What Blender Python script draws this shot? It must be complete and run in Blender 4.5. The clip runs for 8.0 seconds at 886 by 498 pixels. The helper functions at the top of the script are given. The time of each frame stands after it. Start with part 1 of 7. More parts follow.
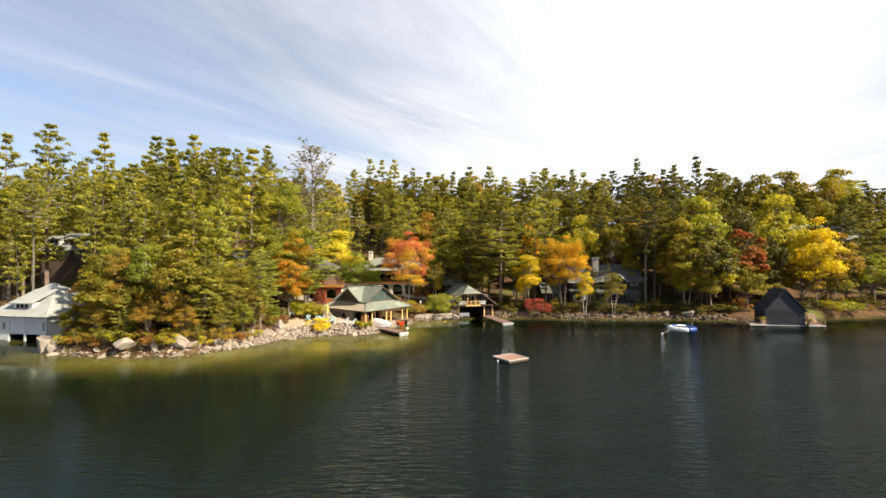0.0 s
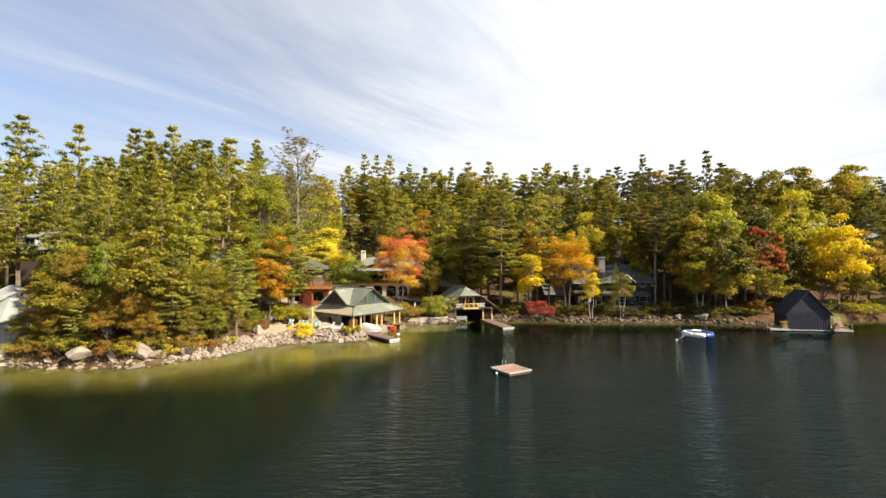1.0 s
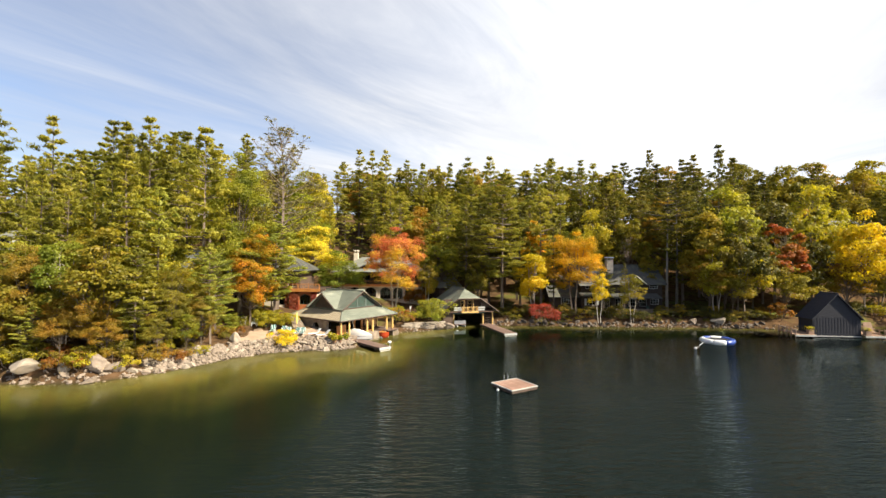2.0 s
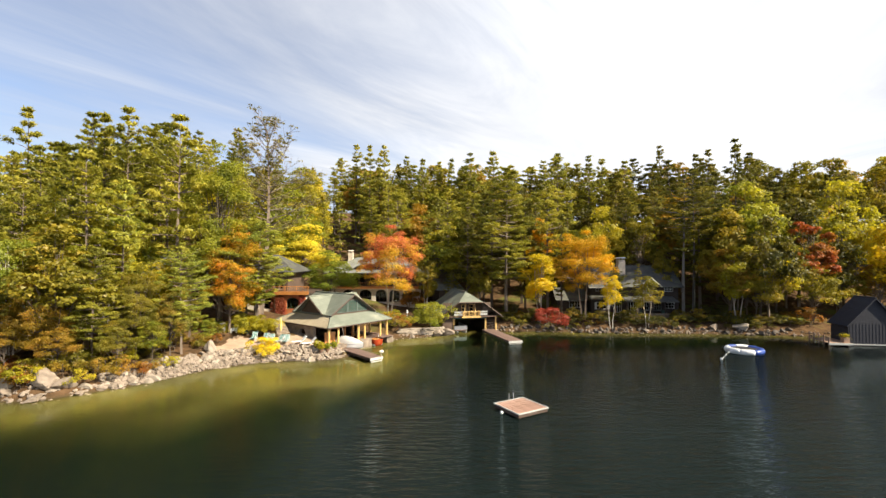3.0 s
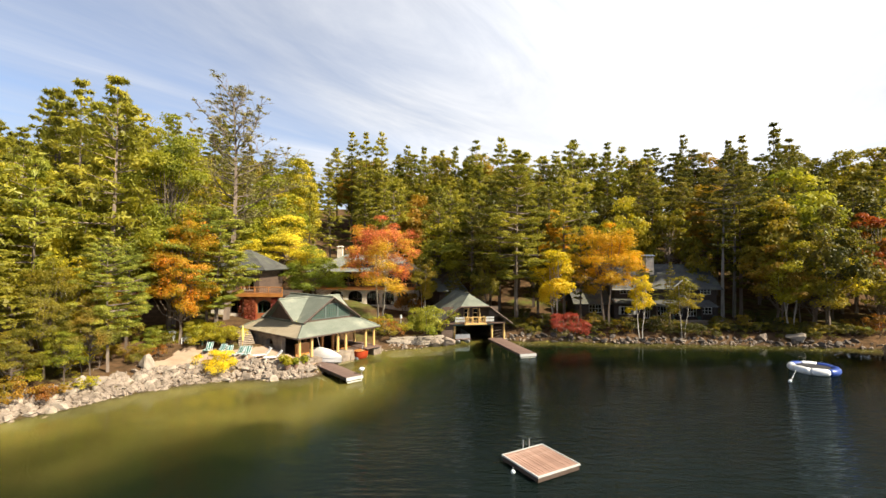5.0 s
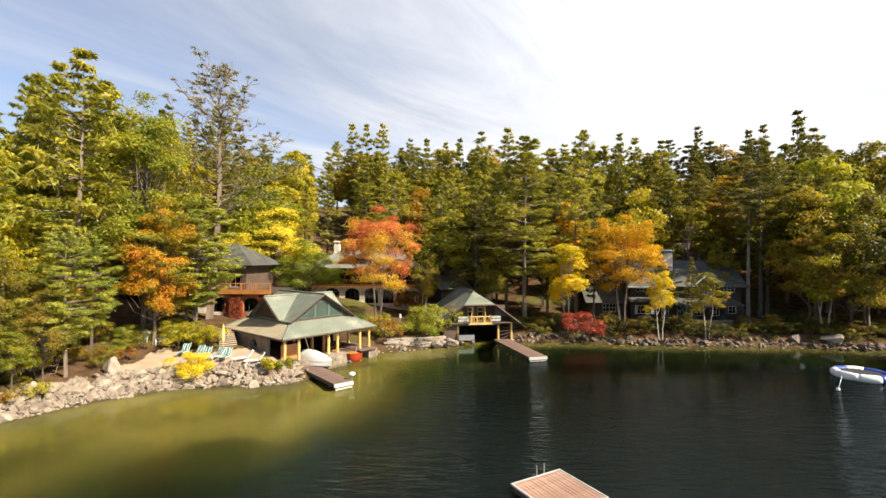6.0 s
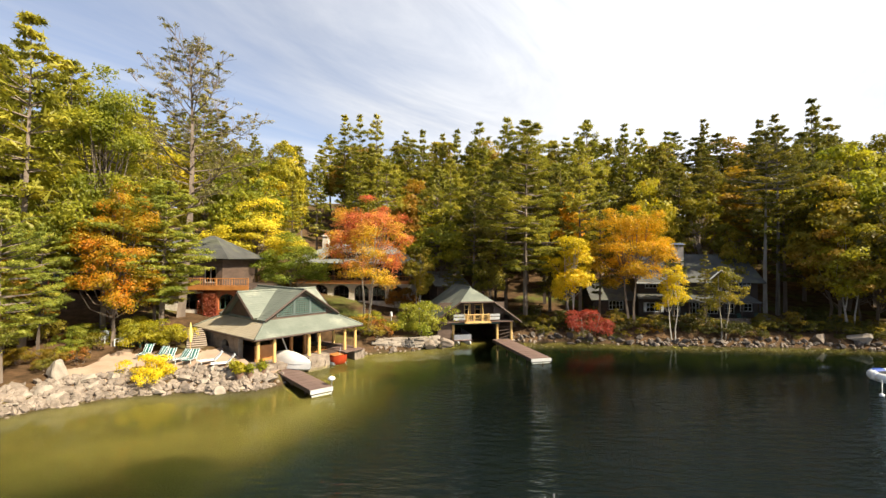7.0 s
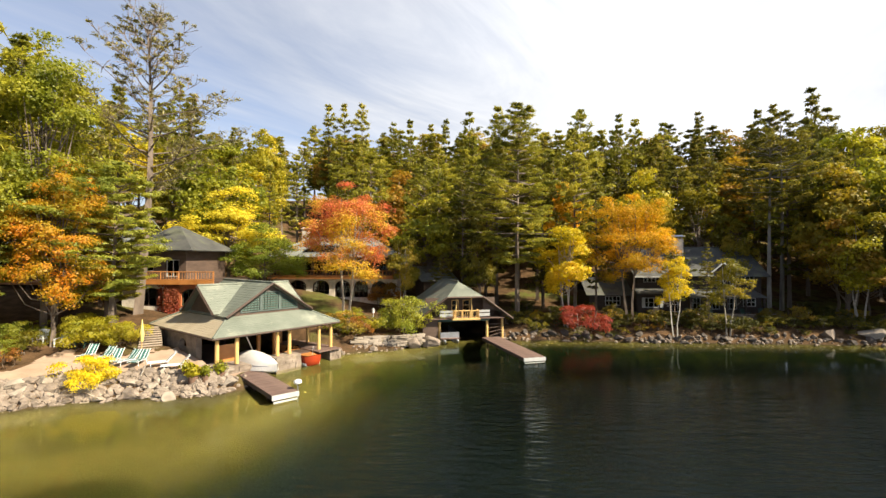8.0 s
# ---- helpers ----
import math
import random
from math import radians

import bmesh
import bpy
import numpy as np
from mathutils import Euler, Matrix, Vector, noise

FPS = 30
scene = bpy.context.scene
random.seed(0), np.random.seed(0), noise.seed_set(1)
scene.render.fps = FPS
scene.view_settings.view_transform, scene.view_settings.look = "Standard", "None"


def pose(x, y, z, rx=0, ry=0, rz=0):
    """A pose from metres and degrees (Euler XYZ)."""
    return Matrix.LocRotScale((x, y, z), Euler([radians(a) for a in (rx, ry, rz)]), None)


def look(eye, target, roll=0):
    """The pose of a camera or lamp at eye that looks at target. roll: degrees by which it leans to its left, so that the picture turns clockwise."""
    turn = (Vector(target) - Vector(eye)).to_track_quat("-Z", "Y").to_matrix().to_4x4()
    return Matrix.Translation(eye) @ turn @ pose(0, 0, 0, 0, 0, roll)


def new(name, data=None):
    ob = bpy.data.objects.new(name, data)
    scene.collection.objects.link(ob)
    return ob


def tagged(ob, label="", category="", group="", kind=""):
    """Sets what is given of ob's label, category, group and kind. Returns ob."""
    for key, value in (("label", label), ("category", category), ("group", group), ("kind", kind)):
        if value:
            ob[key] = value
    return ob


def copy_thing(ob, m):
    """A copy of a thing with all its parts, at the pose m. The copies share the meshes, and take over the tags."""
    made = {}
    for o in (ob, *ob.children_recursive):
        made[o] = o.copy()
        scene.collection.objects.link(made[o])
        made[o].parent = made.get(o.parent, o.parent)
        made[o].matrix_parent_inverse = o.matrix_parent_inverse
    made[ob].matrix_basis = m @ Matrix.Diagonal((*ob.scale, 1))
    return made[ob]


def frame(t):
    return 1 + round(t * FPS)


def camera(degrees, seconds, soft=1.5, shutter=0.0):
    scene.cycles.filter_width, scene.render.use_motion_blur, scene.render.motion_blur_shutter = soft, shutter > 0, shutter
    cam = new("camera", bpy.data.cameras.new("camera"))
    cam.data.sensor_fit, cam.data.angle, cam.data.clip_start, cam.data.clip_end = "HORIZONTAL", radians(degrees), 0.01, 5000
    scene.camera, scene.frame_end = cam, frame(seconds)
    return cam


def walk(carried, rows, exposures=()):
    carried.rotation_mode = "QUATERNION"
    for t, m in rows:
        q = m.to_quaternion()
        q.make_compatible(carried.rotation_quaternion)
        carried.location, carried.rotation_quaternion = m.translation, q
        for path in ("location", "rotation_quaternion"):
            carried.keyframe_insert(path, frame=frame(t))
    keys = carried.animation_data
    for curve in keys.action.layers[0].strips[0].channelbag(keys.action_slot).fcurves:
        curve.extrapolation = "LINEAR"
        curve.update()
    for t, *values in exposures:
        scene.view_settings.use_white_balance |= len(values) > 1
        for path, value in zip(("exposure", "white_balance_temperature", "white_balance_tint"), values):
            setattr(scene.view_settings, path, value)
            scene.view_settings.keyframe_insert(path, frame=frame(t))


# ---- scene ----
cam = camera(89.0, 8.0, soft=1.45)
ROWS = [
    (0.0, 0.81, 0.00, 13.20, 0.78, 1.02, -0.17),
    (0.5, 1.30, 3.29, 13.15, 0.84, 1.01, -0.14),
    (1.0, 1.74, 6.51, 13.11, 0.89, 1.00, -0.14),
    (1.5, 2.10, 9.67, 13.11, 0.91, 0.99, -0.12),
    (3.0, 3.01, 19.08, 13.17, 1.46, 0.99, -0.14),
    (3.5, 3.32, 22.15, 13.12, 1.59, 0.99, -0.17),
    (4.0, 3.55, 25.12, 13.04, 1.71, 0.98, -0.24),
    (4.5, 3.79, 27.95, 12.88, 2.00, 0.98, -0.28),
    (6.0, 4.29, 35.77, 11.80, 3.21, 1.00, -0.28),
    (6.5, 4.47, 38.30, 11.36, 3.27, 1.02, -0.24),
    (7.0, 4.66, 40.62, 10.90, 3.12, 1.02, -0.24),
    (7.5, 4.88, 42.78, 10.44, 2.75, 1.01, -0.19),
    (8.0, 5.17, 44.90, 9.96, 2.07, 0.98, -0.12),
]
walk(cam, [(t, pose(x, y, z, 90 + pitch, roll, yaw)) for t, x, y, z, yaw, pitch, roll in ROWS])

# ---- world and sun ----
SUN_AZ, SUN_EL = 111.0, 41.0      # degrees: clockwise from straight ahead, and above the horizon
world = bpy.data.worlds.new("sky")
scene.world = world
world.use_nodes = True


class Nodes:
    """Short calls for building a node tree."""

    def __init__(self, tree):
        self.tree = tree
        tree.nodes.clear()

    def add(self, kind, inputs=(), operation=None):
        node = self.tree.nodes.new(kind)
        if operation:
            node.operation = operation
        for key, value in dict(inputs).items():
            if isinstance(value, bpy.types.NodeSocket):
                self.tree.links.new(value, node.inputs[key])
            else:
                node.inputs[key].default_value = value
        return node

    def noise(self, vector, scale, detail=4.0, rough=0.55, distortion=0.0):
        return self.add("ShaderNodeTexNoise", {"Vector": vector, "Scale": scale, "Detail": detail, "Roughness": rough, "Distortion": distortion}).outputs["Fac"]

    def ramp(self, fac, stops):
        node = self.add("ShaderNodeValToRGB", {"Fac": fac})
        ramp = node.color_ramp
        while len(ramp.elements) < len(stops):
            ramp.elements.new(0.5)
        for element, (at, colour) in zip(ramp.elements, stops):
            element.position = at
            element.color = (*colour, 1.0) if isinstance(colour, tuple) else (colour, colour, colour, 1.0)
        return node.outputs["Color"]

    def math(self, operation, a, b=0.0, clamp=False):
        node = self.add("ShaderNodeMath", {0: a, 1: b}, operation)
        node.use_clamp = clamp
        return node.outputs[0]

    def mix(self, fac, a, b, blend="MIX"):
        node = self.tree.nodes.new("ShaderNodeMix")
        node.data_type, node.blend_type = "RGBA", blend
        for key, value in ((0, fac), (6, a), (7, b)):
            if isinstance(value, bpy.types.NodeSocket):
                self.tree.links.new(value, node.inputs[key])
            else:
                node.inputs[key].default_value = value
        return node.outputs[2]


def sky_tree():
    n = Nodes(world.node_tree)
    sky = n.add("ShaderNodeTexSky")
    sky.sky_type, sky.sun_disc, sky.sun_elevation, sky.sun_rotation = "NISHITA", False, radians(SUN_EL), radians(SUN_AZ)
    sky.air_density, sky.dust_density, sky.ozone_density = 1.0, 1.2, 1.0
    way = n.add("ShaderNodeTexCoord").outputs["Generated"]
    part_ = n.add("ShaderNodeSeparateXYZ", {0: way})
    up = n.math("MAXIMUM", part_.outputs["Z"], 0.06)
    # high cloud: a flat sheet seen in perspective, drawn out into streaks
    px = n.math("DIVIDE", part_.outputs["X"], up)
    py = n.math("DIVIDE", part_.outputs["Y"], up)
    flat = n.add("ShaderNodeCombineXYZ", {0: px, 1: py, 2: 0.0}).outputs[0]
    turned = n.add("ShaderNodeMapping", {"Vector": flat, "Rotation": (0, 0, radians(-62))}).outputs[0]
    turned = n.add("ShaderNodeMapping", {"Vector": turned, "Location": (0.35, 0.2, 0.0), "Scale": (0.30, 1.0, 1.0)}).outputs[0]
    streaks = n.noise(turned, 0.9, 8.0, 0.62, 0.7)
    banks = n.noise(n.add("ShaderNodeMapping", {"Vector": flat, "Location": (3.3, 1.4, 0.0), "Scale": (0.55, 0.4, 1.0)}).outputs[0], 0.8, 3.0, 0.5, 0.2)
    cover = n.math("ADD", n.math("MULTIPLY", streaks, 0.75), n.math("MULTIPLY", banks, 0.6))
    # the cloud is thickest and brightest round one bank ahead and to the right
    bank_way = Vector((0.36, 0.84, 0.34)).normalized()
    near = n.add("ShaderNodeVectorMath", {0: way, 1: bank_way}, operation="DOT_PRODUCT").outputs["Value"]
    near = n.math("MAXIMUM", near, 0.0)
    core = n.math("POWER", near, 5.0)
    cover = n.math("ADD", cover, n.math("MULTIPLY", core, 0.5))
    thick = n.ramp(cover, [(0.56, 0.28), (0.84, 0.68), (1.10, 1.0)])
    low = n.ramp(part_.outputs["Z"], [(0.0, 1.0), (0.30, 0.25), (0.6, 0.0)])
    thick = n.math("MAXIMUM", thick, n.math("MULTIPLY", low, 0.75))
    glow = n.math("ADD", n.math("ADD", 0.11, n.math("MULTIPLY", core, 0.19)), n.math("MULTIPLY", streaks, 0.33))
    cloud = n.mix(1.0, (0.93, 0.95, 1.0, 1.0), n.add("ShaderNodeCombineColor", {0: glow, 1: glow, 2: glow}).outputs[0], "MULTIPLY")
    blue = n.mix(1.0, sky.outputs[0], (0.070, 0.073, 0.082, 1.0), "MULTIPLY")
    colour = n.mix(thick, blue, cloud)
    back = n.add("ShaderNodeBackground", {"Color": colour, "Strength": 1.0})
    n.add("ShaderNodeOutputWorld", {"Surface": back.outputs[0]})


sky_tree()
sun = new("sun", bpy.data.lights.new("sun", "SUN"))
sun.data.energy, sun.data.angle, sun.data.color = 5.0, radians(1.2), (1.0, 0.885, 0.69)
to_sun = Vector((math.sin(radians(SUN_AZ)) * math.cos(radians(SUN_EL)), math.cos(radians(SUN_AZ)) * math.cos(radians(SUN_EL)), math.sin(radians(SUN_EL))))
sun.matrix_world = look(to_sun * 200, (0, 0, 0))
scene.view_settings.exposure = 1.36

# ---- materials ----
def material(name):
    m = bpy.data.materials.new(name)
    m.use_nodes = True
    return m, Nodes(m.node_tree)


def finish(n, shader):
    n.add("ShaderNodeOutputMaterial", {"Surface": shader})


def surface(name, dark, light, scale=3.0, fine=30.0, rough=0.7, metal=0.0, bump=0.15, stretch=(1, 1, 1), vary=0.12, stain=None, stain_scale=0.5, spec=0.4):
    """A worn matt surface: two scales of variation, relief, and a change of tone from piece to piece."""
    m, n = material(name)
    at = n.add("ShaderNodeTexCoord").outputs["Object"]
    at = n.add("ShaderNodeMapping", {"Vector": at, "Scale": stretch}).outputs[0]
    broad = n.noise(at, scale, 5.0, 0.6)
    grain = n.noise(at, fine, 3.0, 0.6)
    colour = n.mix(n.ramp(broad, [(0.3, 0.0), (0.7, 1.0)]), (*dark, 1), (*light, 1))
    colour = n.mix(n.math("MULTIPLY", grain, 0.35), colour, (*[c * 0.55 for c in dark], 1))
    if stain:
        mask = n.ramp(n.noise(at, stain_scale, 6.0, 0.65), [(0.52, 0.0), (0.66, 1.0)])
        colour = n.mix(n.math("MULTIPLY", mask, 0.7), colour, (*stain, 1))
    own = n.add("ShaderNodeObjectInfo").outputs["Random"]
    isle = n.add("ShaderNodeNewGeometry").outputs["Random Per Island"]
    tone = n.math("ADD", 1.0 - vary, n.math("MULTIPLY", n.math("ADD", own, isle), vary))
    colour = n.mix(1.0, colour, n.add("ShaderNodeCombineColor", {0: tone, 1: tone, 2: tone}).outputs[0], "MULTIPLY")
    relief = n.add("ShaderNodeBump", {"Height": n.math("ADD", broad, n.math("MULTIPLY", grain, 0.5)), "Strength": bump, "Distance": 0.05})
    s = n.add("ShaderNodeBsdfPrincipled", {"Base Color": colour, "Roughness": rough, "Metallic": metal, "Normal": relief.outputs[0], "Specular IOR Level": spec})
    finish(n, s.outputs[0])
    return m


def leaf(name, first, second, third, through_=0.55, patch=0.22, climb=0.0, middle=0.0):
    """Foliage: three tones in patches and from leaf to leaf, with light passing through the leaves."""
    m, n = material(name)
    at = n.add("ShaderNodeTexCoord").outputs["Object"]
    own = n.add("ShaderNodeObjectInfo").outputs["Random"]
    moved = n.add("ShaderNodeVectorMath", {0: at, 1: n.add("ShaderNodeCombineXYZ", {0: n.math("MULTIPLY", own, 60.0), 1: 0.0, 2: 0.0}).outputs[0]}).outputs[0]
    isle = n.add("ShaderNodeNewGeometry").outputs["Random Per Island"]
    big = n.noise(moved, patch, 3.0, 0.6)
    big = n.math("ADD", big, n.math("MULTIPLY", n.math("SUBTRACT", isle, 0.5), 0.10))
    big = n.math("ADD", big, n.math("MULTIPLY", n.math("SUBTRACT", own, 0.5), 0.12))
    if climb:
        # the leaves turn first at the top of the crown
        high = n.add("ShaderNodeSeparateXYZ", {0: at}).outputs["Z"]
        big = n.math("ADD", big, n.math("MULTIPLY", n.math("SUBTRACT", high, middle), climb))
    first, second, third = ((r * 1.08, g * 1.0, b * 0.9) for r, g, b in (first, second, third))
    colour = n.ramp(big, [(0.36, first), (0.52, second), (0.68, third)])
    tone = n.math("ADD", 0.9, n.math("MULTIPLY", isle, 0.2))
    colour = n.mix(1.0, colour, n.add("ShaderNodeCombineColor", {0: tone, 1: tone, 2: tone}).outputs[0], "MULTIPLY")
    matt = n.add("ShaderNodeBsdfDiffuse", {"Color": colour}).outputs[0]
    thin = n.add("ShaderNodeBsdfTranslucent", {"Color": n.mix(1.0, colour, (1.0, 0.98, 0.6, 1.0), "MULTIPLY")}).outputs[0]
    both = n.add("ShaderNodeMixShader", {0: through_, 1: matt, 2: thin}).outputs[0]
    shine = n.add("ShaderNodeBsdfGlossy", {"Color": (1, 1, 1, 1), "Roughness": 0.5}).outputs[0]
    finish(n, n.add("ShaderNodeMixShader", {0: 0.015, 1: both, 2: shine}).outputs[0])
    return m


LEAF = {
    "pine": leaf("pine_needles", (0.14, 0.155, 0.022), (0.28, 0.285, 0.036), (0.42, 0.395, 0.056), 0.55),
    # dark conifers, and pines on the right with their shade put into the colour
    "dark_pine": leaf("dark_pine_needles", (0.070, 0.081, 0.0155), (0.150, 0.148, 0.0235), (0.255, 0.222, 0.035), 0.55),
    "bright_pine": leaf("bright_pine_needles", (0.181, 0.23, 0.037), (0.314, 0.351, 0.0554), (0.459, 0.447, 0.0739), 0.55),
    "grey_pine": leaf("thin_grey_pine_needles", (0.18, 0.175, 0.075), (0.28, 0.26, 0.105), (0.37, 0.33, 0.135), 0.42),
    "green": leaf("green_leaves", (0.155, 0.195, 0.016), (0.28, 0.30, 0.024), (0.41, 0.385, 0.034)),
    "yellow_green": leaf("yellow_green_leaves", (0.27, 0.275, 0.016), (0.42, 0.385, 0.022), (0.55, 0.45, 0.03)),
    "olive": leaf("olive_leaves", (0.132, 0.135, 0.012), (0.235, 0.215, 0.02), (0.335, 0.265, 0.026)),
    "bronze": leaf("bronze_leaves", (0.198, 0.165, 0.016), (0.31, 0.21, 0.02), (0.37, 0.21, 0.025)),
    "yellow": leaf("yellow_leaves", (0.45, 0.42, 0.015), (0.64, 0.57, 0.018), (0.76, 0.64, 0.025)),
    "orange": leaf("orange_leaves", (0.28, 0.27, 0.018), (0.43, 0.30, 0.016), (0.60, 0.25, 0.016), patch=0.5),
    "amber": leaf("amber_leaves", (0.44, 0.38, 0.012), (0.58, 0.48, 0.014), (0.68, 0.53, 0.02)),
    "gold": leaf("golden_leaves", (0.44, 0.3, 0.012), (0.6, 0.37, 0.012), (0.64, 0.28, 0.014), patch=0.3),
    "lemon": leaf("lemon_leaves", (0.42, 0.40, 0.035), (0.60, 0.55, 0.045), (0.72, 0.63, 0.06), climb=0.03, middle=8.5),
    # olive leaves darkened: shade of the right-hand bank is put into the colour
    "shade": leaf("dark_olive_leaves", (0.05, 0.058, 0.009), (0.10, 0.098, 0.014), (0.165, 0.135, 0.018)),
    "fresh": leaf("fresh_green_leaves", (0.15, 0.205, 0.02), (0.231, 0.281, 0.03), (0.347, 0.356, 0.04)),
    "crimson": leaf("crimson_leaves", (0.32, 0.10, 0.045), (0.34, 0.075, 0.045), (0.28, 0.05, 0.035)),
    "red": leaf("red_leaves", (0.60, 0.45, 0.03), (0.55, 0.20, 0.07), (0.52, 0.11, 0.07), climb=0.013, middle=9.0),
    "rust": leaf("rust_leaves", (0.20, 0.14, 0.02), (0.30, 0.13, 0.024), (0.33, 0.085, 0.022)),
    "shrub": leaf("shrub_leaves", (0.154, 0.17, 0.02), (0.253, 0.22, 0.03), (0.374, 0.24, 0.035)),
}
BARK = surface("pine_bark", (0.10, 0.075, 0.055), (0.22, 0.17, 0.13), 2.0, 14.0, 0.9, bump=0.6, stretch=(1, 1, 0.25))
GREY_BARK = surface("grey_pine_bark", (0.12, 0.105, 0.085), (0.25, 0.225, 0.19), 2.0, 14.0, 0.9, bump=0.5, stretch=(1, 1, 0.3))
PALE_BARK = surface("pale_bark", (0.28, 0.24, 0.19), (0.55, 0.50, 0.42), 2.5, 18.0, 0.85, bump=0.3, stretch=(1, 1, 2.0))


def ground_material():
    m, n = material("earth_sand_and_lake_bed")
    place = n.add("ShaderNodeNewGeometry").outputs["Position"]
    split = n.add("ShaderNodeSeparateXYZ", {0: place})
    z = split.outputs["Z"]
    broad, mid, fine = n.noise(place, 0.12, 5.0), n.noise(place, 0.9, 6.0, 0.65), n.noise(place, 9.0, 4.0, 0.65)
    litter = n.mix(n.ramp(mid, [(0.35, 0.0), (0.65, 1.0)]), (0.055, 0.034, 0.019, 1), (0.14, 0.08, 0.042, 1))
    grass = n.mix(fine, (0.05, 0.075, 0.015, 1), (0.15, 0.16, 0.035, 1))
    land = n.mix(n.ramp(n.math("ADD", broad, n.math("MULTIPLY", mid, 0.35)), [(0.70, 0.0), (0.84, 1.0)]), litter, grass)
    land = n.mix(n.math("MULTIPLY", fine, 0.5), land, (0.06, 0.045, 0.025, 1))
    # weed beds and pale sand on the bottom of the lake, darkened where it is deep
    weed = n.ramp(n.noise(place, 0.11, 3.0, 0.5), [(0.44, 0.0), (0.64, 1.0)])
    stones = n.ramp(n.noise(place, 1.3, 5.0, 0.7), [(0.45, 0.0), (0.62, 1.0)])
    shoal = n.mix(n.math("MULTIPLY", stones, 0.22), (0.125, 0.105, 0.036, 1), (0.072, 0.06, 0.021, 1))
    shoal = n.mix(n.math("MULTIPLY", weed, 0.6), shoal, (0.035, 0.036, 0.011, 1))
    # one large weed bed off the terrace
    off = n.add("ShaderNodeMapping", {"Vector": place, "Location": (11.5 / 5.0, -63.8 / 3.2, 0.0), "Scale": (1 / 5.0, 1 / 3.2, 0.0)}).outputs[0]
    far_ = n.add("ShaderNodeVectorMath", {0: off}, operation="LENGTH").outputs["Value"]
    patch_ = n.ramp(n.math("ADD", far_, n.math("MULTIPLY", n.noise(place, 0.5, 4.0, 0.6), 0.8)), [(0.7, 1.0), (1.6, 0.0)])
    shoal = n.mix(n.math("MULTIPLY", patch_, 0.75), shoal, (0.026, 0.028, 0.009, 1))
    # light lost in the water is put into the bed colour, darker with depth
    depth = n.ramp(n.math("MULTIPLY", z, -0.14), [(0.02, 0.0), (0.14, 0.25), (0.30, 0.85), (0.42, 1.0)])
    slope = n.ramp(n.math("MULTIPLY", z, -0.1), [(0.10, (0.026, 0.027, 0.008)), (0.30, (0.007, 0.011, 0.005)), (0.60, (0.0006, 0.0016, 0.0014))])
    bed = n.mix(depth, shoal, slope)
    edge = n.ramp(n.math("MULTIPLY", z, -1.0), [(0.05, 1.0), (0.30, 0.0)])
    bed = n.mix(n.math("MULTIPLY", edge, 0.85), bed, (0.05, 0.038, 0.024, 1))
    wet = n.ramp(n.math("ADD", z, n.math("MULTIPLY", mid, 0.3)), [(0.1, 0.0), (0.35, 1.0)])
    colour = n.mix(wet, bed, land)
    relief = n.add("ShaderNodeBump", {"Height": n.math("ADD", mid, fine), "Strength": 0.7, "Distance": 0.12})
    s = n.add("ShaderNodeBsdfPrincipled", {"Base Color": colour, "Roughness": 0.95, "Specular IOR Level": 0.0, "Normal": relief.outputs[0]})
    finish(n, s.outputs[0])
    return m


